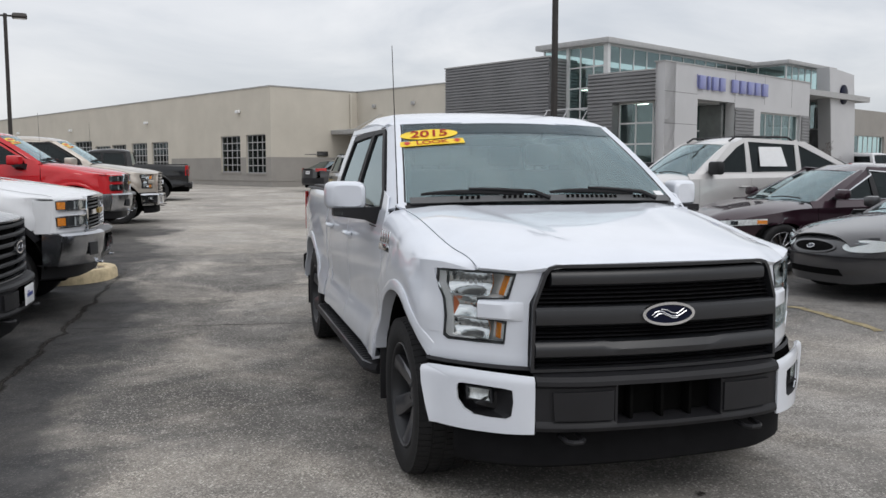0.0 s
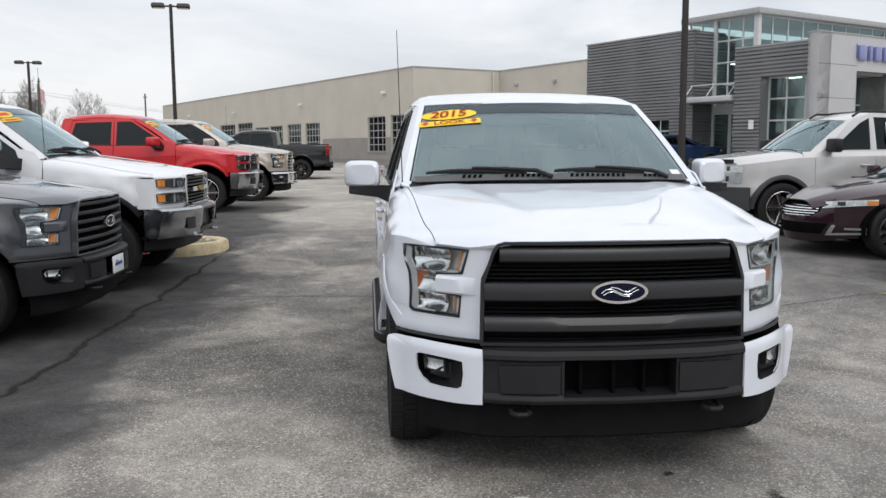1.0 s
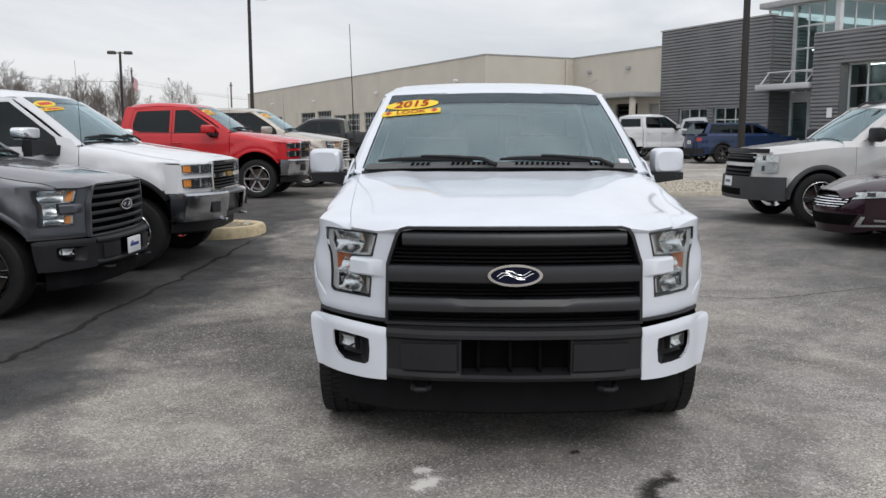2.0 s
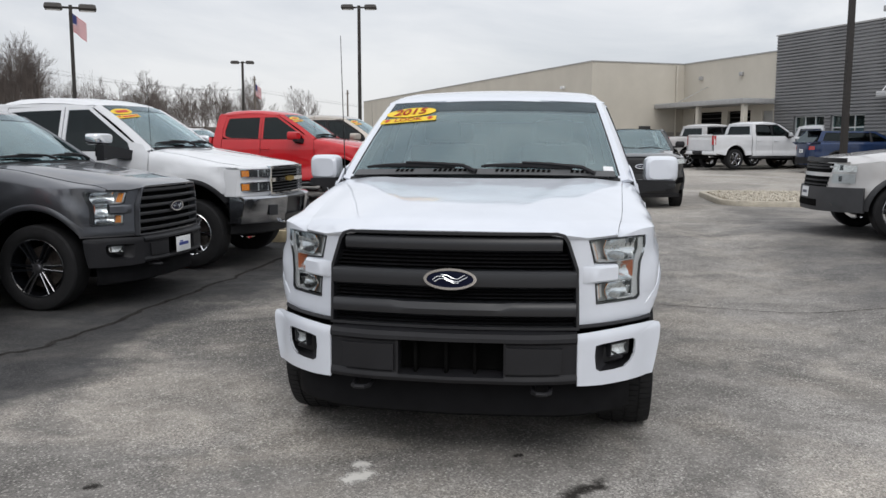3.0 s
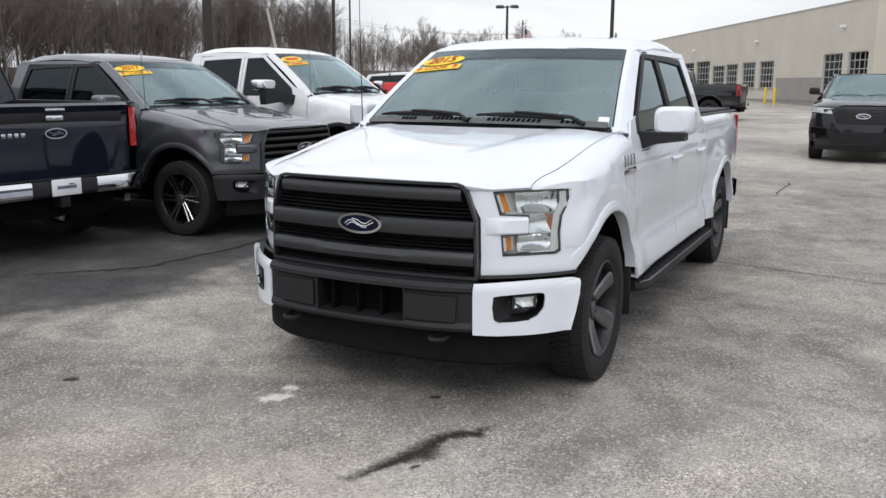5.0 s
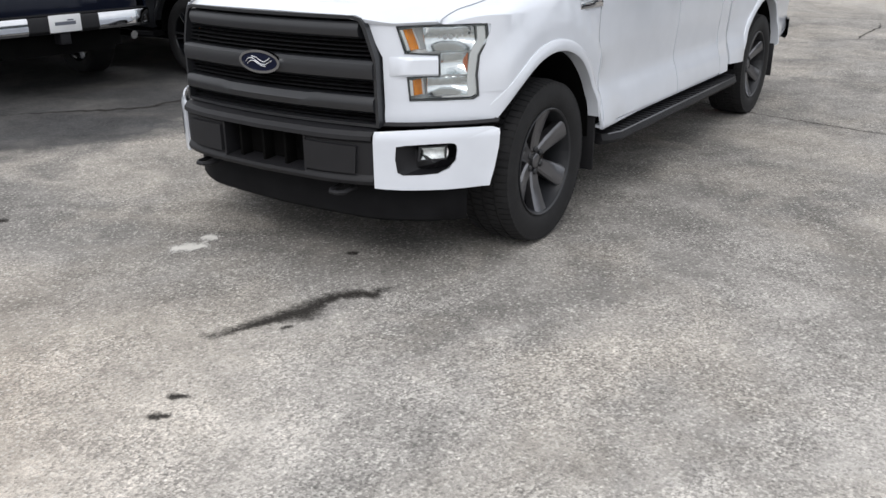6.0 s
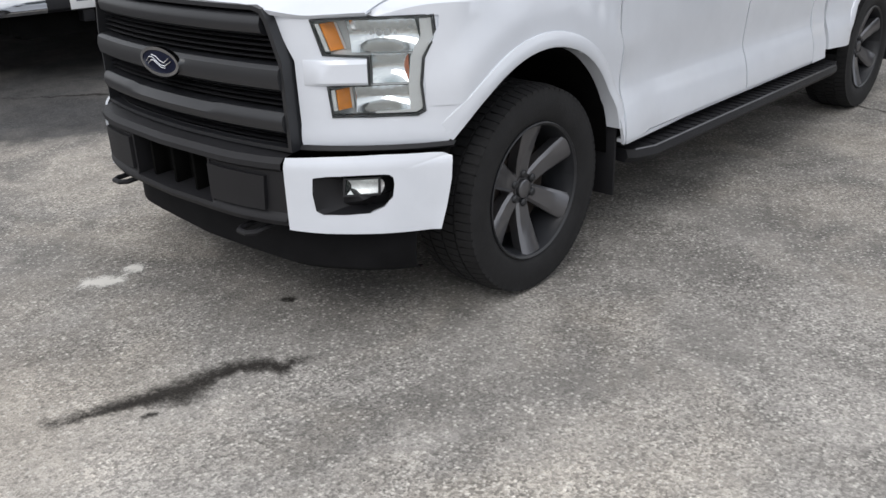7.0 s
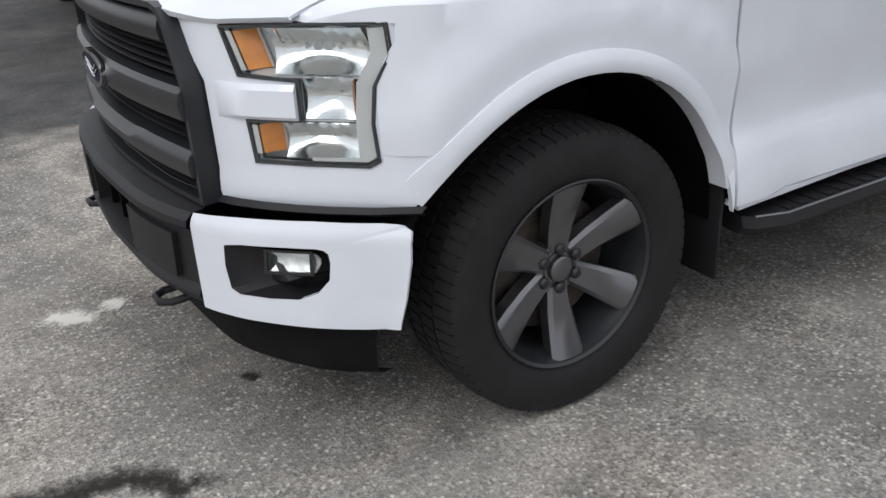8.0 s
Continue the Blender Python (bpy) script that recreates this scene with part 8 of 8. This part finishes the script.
def bare_tree(seed, h, spread=1.0, whorls=30, thick=1.0):
    """An upright trunk with steep limbs, and a crown of fine twigs, as two lists of mesh rows."""
    rnd = random.Random(seed)
    tv, tf, cv, cf = [], [], [], []
    def limb(p, q, r0, r1, n, vs, fs):
        d = (q - p).normalized()
        s = d.orthogonal().normalized()
        u = d.cross(s)
        o = len(vs)
        for c, r in ((p, r0), (q, r1)):
            vs.extend([tuple(c + r * (math.cos(2 * math.pi * k / n) * s + math.sin(2 * math.pi * k / n) * u)) for k in range(n)])
        fs.extend([[o + k, o + (k + 1) % n, o + n + (k + 1) % n, o + n + k] for k in range(n)])
    def twig(p, d, length, r, lvl):
        if lvl == 0:
            limb(p, p + d * length, r, r * 0.45, 3, cv, cf)
            return
        bend = Vector((rnd.gauss(0, 0.14), rnd.gauss(0, 0.14), rnd.gauss(0.12, 0.08)))
        q = p + d * length * 0.5
        d2 = (d + bend).normalized()
        e = q + d2 * length * 0.5
        limb(p, q, r, r * 0.75, 3, cv, cf)
        limb(q, e, r * 0.75, r * 0.4, 3, cv, cf)
        for i in range(6 if lvl > 1 else 5):
            w = rnd.uniform(0.3, 1.0)
            o = p + (q - p) * min(1, w * 2) + (e - q) * max(0, w * 2 - 1)
            a, lean = rnd.uniform(0, 2 * math.pi), rnd.uniform(0.35, 0.8) * spread
            s = d2.orthogonal().normalized()
            s = s * math.cos(a) + d2.cross(s) * math.sin(a)
            twig(o, (d2 * math.cos(lean) + s * math.sin(lean) + Vector((0, 0, 0.15))).normalized(), length * rnd.uniform(0.35, 0.6), max(r * 0.5, 0.008 * thick), lvl - 1)
    pts = [Vector((0, 0, -0.1))]
    n = 9
    for k in range(n):
        pts.append(pts[-1] + Vector((rnd.gauss(0, 0.022) * h / 3, rnd.gauss(0, 0.022) * h / 3, h / n)))
    for k in range(n):
        limb(pts[k], pts[k + 1], h * 0.0105 * (1 - 0.92 * k / n), h * 0.0105 * (1 - 0.92 * (k + 1) / n), 6, tv, tf)
    fork = rnd.uniform(0.2, 0.35)
    for k in range(whorls):
        w = lerp(fork, 0.97, (k + rnd.random()) / whorls)
        i = min(n - 1, int(w * n))
        p = lerp(pts[i], pts[i + 1], w * n - i)
        a, lean = rnd.uniform(0, 2 * math.pi), rnd.uniform(0.45, 0.85) * spread
        length = h * (0.36 * (1 - w) ** 0.7 + 0.05) * rnd.uniform(0.7, 1.15)
        twig(p, Vector((math.sin(lean) * math.cos(a), math.sin(lean) * math.sin(a), math.cos(lean))), length, max(h * 0.0042 * (1 - w) ** 0.5, 0.012 * thick), 2)
    return tv, tf, cv, cf


def mesh_part(name, vs, fs, m, parent, kind=""):
    me = bpy.data.meshes.new(name)
    me.from_pydata(vs, [], fs)
    me.materials.append(m)
    ob = new(name, me)
    ob.parent = parent
    if kind:
        ob["kind"] = kind
    return ob


rnd = random.Random(42)
kinds = []
for k in range(5):
    t = thing("tree", "tall bare winter tree at the edge of the lot", "tree", "bare trees")
    tv, tf, cv, cf = bare_tree(100 + k, 11.0, 0.8 + 0.08 * k)
    mesh_part("trunk", tv, tf, BARK, t)
    mesh_part("crown", cv, cf, TWIG, t)
    kinds.append(t)
spots = []
for i in range(200):
    b = radians(rnd.uniform(34, 58))
    d = lerp(117, 84, (math.degrees(b) - 34) / 24) + rnd.uniform(0, 24)
    spots.append((1.5 - d * math.sin(b), -3.5 + d * math.cos(b), rnd.uniform(0.85, 1.15)))
for i in range(80):
    b = radians(rnd.uniform(22, 33) if i % 6 else rnd.uniform(17, 23))
    d = rnd.uniform(126, 173)
    spots.append((1.5 - d * math.sin(b), -3.5 + d * math.cos(b), rnd.uniform(0.6, 0.85)))
for i, (x, y, s) in enumerate(spots):
    m = pose(x, y, fall(y), 0, 0, rnd.uniform(0, 360))
    if i < 5:
        kinds[i].matrix_world = m
        continue
    c = copy_thing(kinds[i % 5], m)
    c.scale = (s, s, s * rnd.uniform(0.92, 1.1))
# low scrub along the wood's edge
vs, fs = [], []
for i in range(5200):
    b = radians(rnd.uniform(12, 58))
    far = b < radians(31)
    d = rnd.uniform(147, 199) if far else rnd.uniform(92, 131)
    x, y = 1.5 - d * math.sin(b), -3.5 + d * math.cos(b)
    h = rnd.uniform(1.0, 4.6) if i % 2 or far else rnd.uniform(4.0, 8.0)
    if far and i % 3:
        continue
    lx, ly = rnd.gauss(0, 0.5), rnd.gauss(0, 0.5)
    w, g = 0.03, fall(y)
    o = len(vs)
    vs += [(x - w, y, g), (x + w, y, g), (x, y + w, g), (x + lx, y + ly, g + h), (x + lx + w * 0.4, y + ly, g + h), (x + lx, y + ly + w * 0.4, g + h)]
    fs += [[o, o + 1, o + 4, o + 3], [o + 1, o + 2, o + 5, o + 4], [o + 2, o, o + 3, o + 5]]
me = bpy.data.meshes.new("scrub")
me.from_pydata(vs, [], fs)
me.materials.append(TWIG)
tagged(new("scrub", me), "leafless scrub along the wood's edge", "scrub", kind="stuff")
# small bare shrubs by the showroom
for x, y in ((19.9, 23.3), (21.4, 24.9)):
    t = thing("shrub", "small bare ornamental shrub in a bed", "shrub", "bare shrubs", at=(x, y))
    tv, tf, cv, cf = bare_tree(int(x * 10), 2.2, 1.1, 14, 0.4)
    mesh_part("stem", tv, tf, BARK, t)
    mesh_part("twigs", cv, cf, TWIG, t)
tagged(part("ridge", loft([[(x, y, z) for x, y in ((-330, 60), (-250, 190), (-150, 270), (-40, 320), (80, 330), (200, 300))] for z in (-0.5, 6.5)], thick=3.0), TWIG, None), "low far line of winter woods", "woods", kind="structure")

# ---- the parked vehicles ----
pickup("white crew-cab pickup truck with black grille, parked on the asphalt", WHITE, (0, 0), 0, detail=2, wheels=dict(tread=True, face=DARKALLOY, edge=DARKALLOY, fatness=0.066, hubm=DARKALLOY, x=0.872, w=0.275, r=0.406, rim=0.269, dish=True), year="2015", flaps=True, cover=True, glass=SKYTINT)
gr = pickup("dark grey pickup truck with black wheels beside a white one", GREY, (-3.44, 4.23), 89.2, detail=1, style="slats", bumper=PLASTIC, ends=PLASTIC, grille=GREY, bars=CLAD, arches=GREY, wheels=dict(face=BLACKP, edge=ALLOY, split=0.03, fatness=0.022, x=0.875, r=0.405, rim=0.275), year="2017", group="parked pickup trucks")
plate(gr, 0.0, -0.068, 0.55)
pickup("white heavy-duty pickup truck with chrome bumper", WHITE2, (-3.13, 6.86), 88.9, front="chevy", detail=1, lift=0.09, tow=True, nose=0.03, tall=0.05, capm=CHROME, arches=PLASTIC, wheels=dict(face=CHROME, edge=CHROME, fatness=0.045, r=0.42, rim=0.26, x=0.87), year="?", group="parked pickup trucks")
pickup("bright red pickup truck with chrome bumper", RED, (-3.42, 14.63), 89.3, front="chevy", detail=1, wheels=dict(face=ALLOY, edge=ALLOY, fatness=0.04), year="?", group="parked pickup trucks")
pickup("light sand pickup truck with chrome bumper", TAN, (-2.98, 18.11), 89.3, detail=1, style="slats", bumper=CHROME, ends=CHROME, grille=TAN, bars=CHROME, wheels=dict(face=ALLOY, edge=ALLOY, fatness=0.03), year="?", group="parked pickup trucks")
pickup("black pickup truck with its tailgate to the aisle", BLACKP, (-8.35, 31.7), -90.3, front="none", detail=1, wheels=dict(face=BLACKP, edge=BLACKP), group="parked pickup trucks")
pickup("dark blue pickup truck with chrome rear bumper", BLUE, (-10.24, 2.31), -94.4, front="ford", detail=1, lift=0.05, dress=True, rear=CHROME, steps=True, wheels=dict(face=ALLOY, edge=ALLOY), handle=CHROME, group="parked pickup trucks")
pickup("silver pickup truck far across the lot", SILVER, (9.3, 39.6), 118.6, front="ford", detail=0, style="slats", bars=CHROME, rear=SILVER, wheels=dict(face=CHROME, edge=CHROME), group="parked pickup trucks")
pickup("white heavy pickup truck far across the lot", WHITE2, (11.03, 37.5), 118.4, front="ford", detail=0, lift=0.08, bars=CHROME, rear=WHITE2, wheels=dict(face=CHROME, edge=CHROME, r=0.42), group="parked pickup trucks")
pickup("white pickup truck before the showroom wall", WHITE2, (14.9, 40.95), 118.3, front="ford", detail=0, wheels=dict(face=ALLOY, edge=ALLOY), group="parked pickup trucks")
pickup("white pickup truck far beyond the showroom", WHITE2, (38.5, 39.6), 102.8, front="ford", detail=0, wheels=dict(face=ALLOY, edge=ALLOY), group="parked pickup trucks")
car("suv", "black sport utility car facing along the aisle", "suv", BLACKP, (1.95, 13.98), 0.4, dict(SUV, W=0.92, H=1.66), front=suv_front)
car("suv", "blue sport utility car far across the lot", "suv", MIDBLUE, (14.67, 34.3), 103.0, dict(SUV, H=1.70), front=suv_front, rear=suv_rear)
car("suv", "white sport utility car behind the red truck", "suv", WHITE2, (-9.74, 22.93), 79.3, SUV, front=suv_front)
av = car("sport_utility_truck", "silver sport utility truck with grey cladding and roof rack", "utility truck", SILVER, (4.12, 9.7), -88.7, AVAL, front=avalanche_front)
roof_rack(av, 1.83, 2.25, 3.5, 0.62)
part("window_paper", panel([(2.66, 1.36), (3.18, 1.36), (3.12, 1.68), (2.68, 1.68)], lambda y, z: Vector((0.955 - 0.30 * (z - 1.2), y, z)), 0.3, 0.3, 0.003), PAPER, av, "white paper in the rear side window")
car("sedan", "dark maroon saloon car with a chrome grille", "sedan", MAROON, (4.51, 7.36), -88.2, FUSION, front=fusion_front)
car("sedan", "old charcoal saloon car with clouded oval headlights", "sedan", CHARCOAL, (4.63, 4.87), -88, TAURUS, front=taurus_front)
car("sedan", "dark saloon car before the warehouse", "sedan", CHARCOAL, (6.8, 39.1), 118.7, FUSION, rear=suv_rear, detail=0)
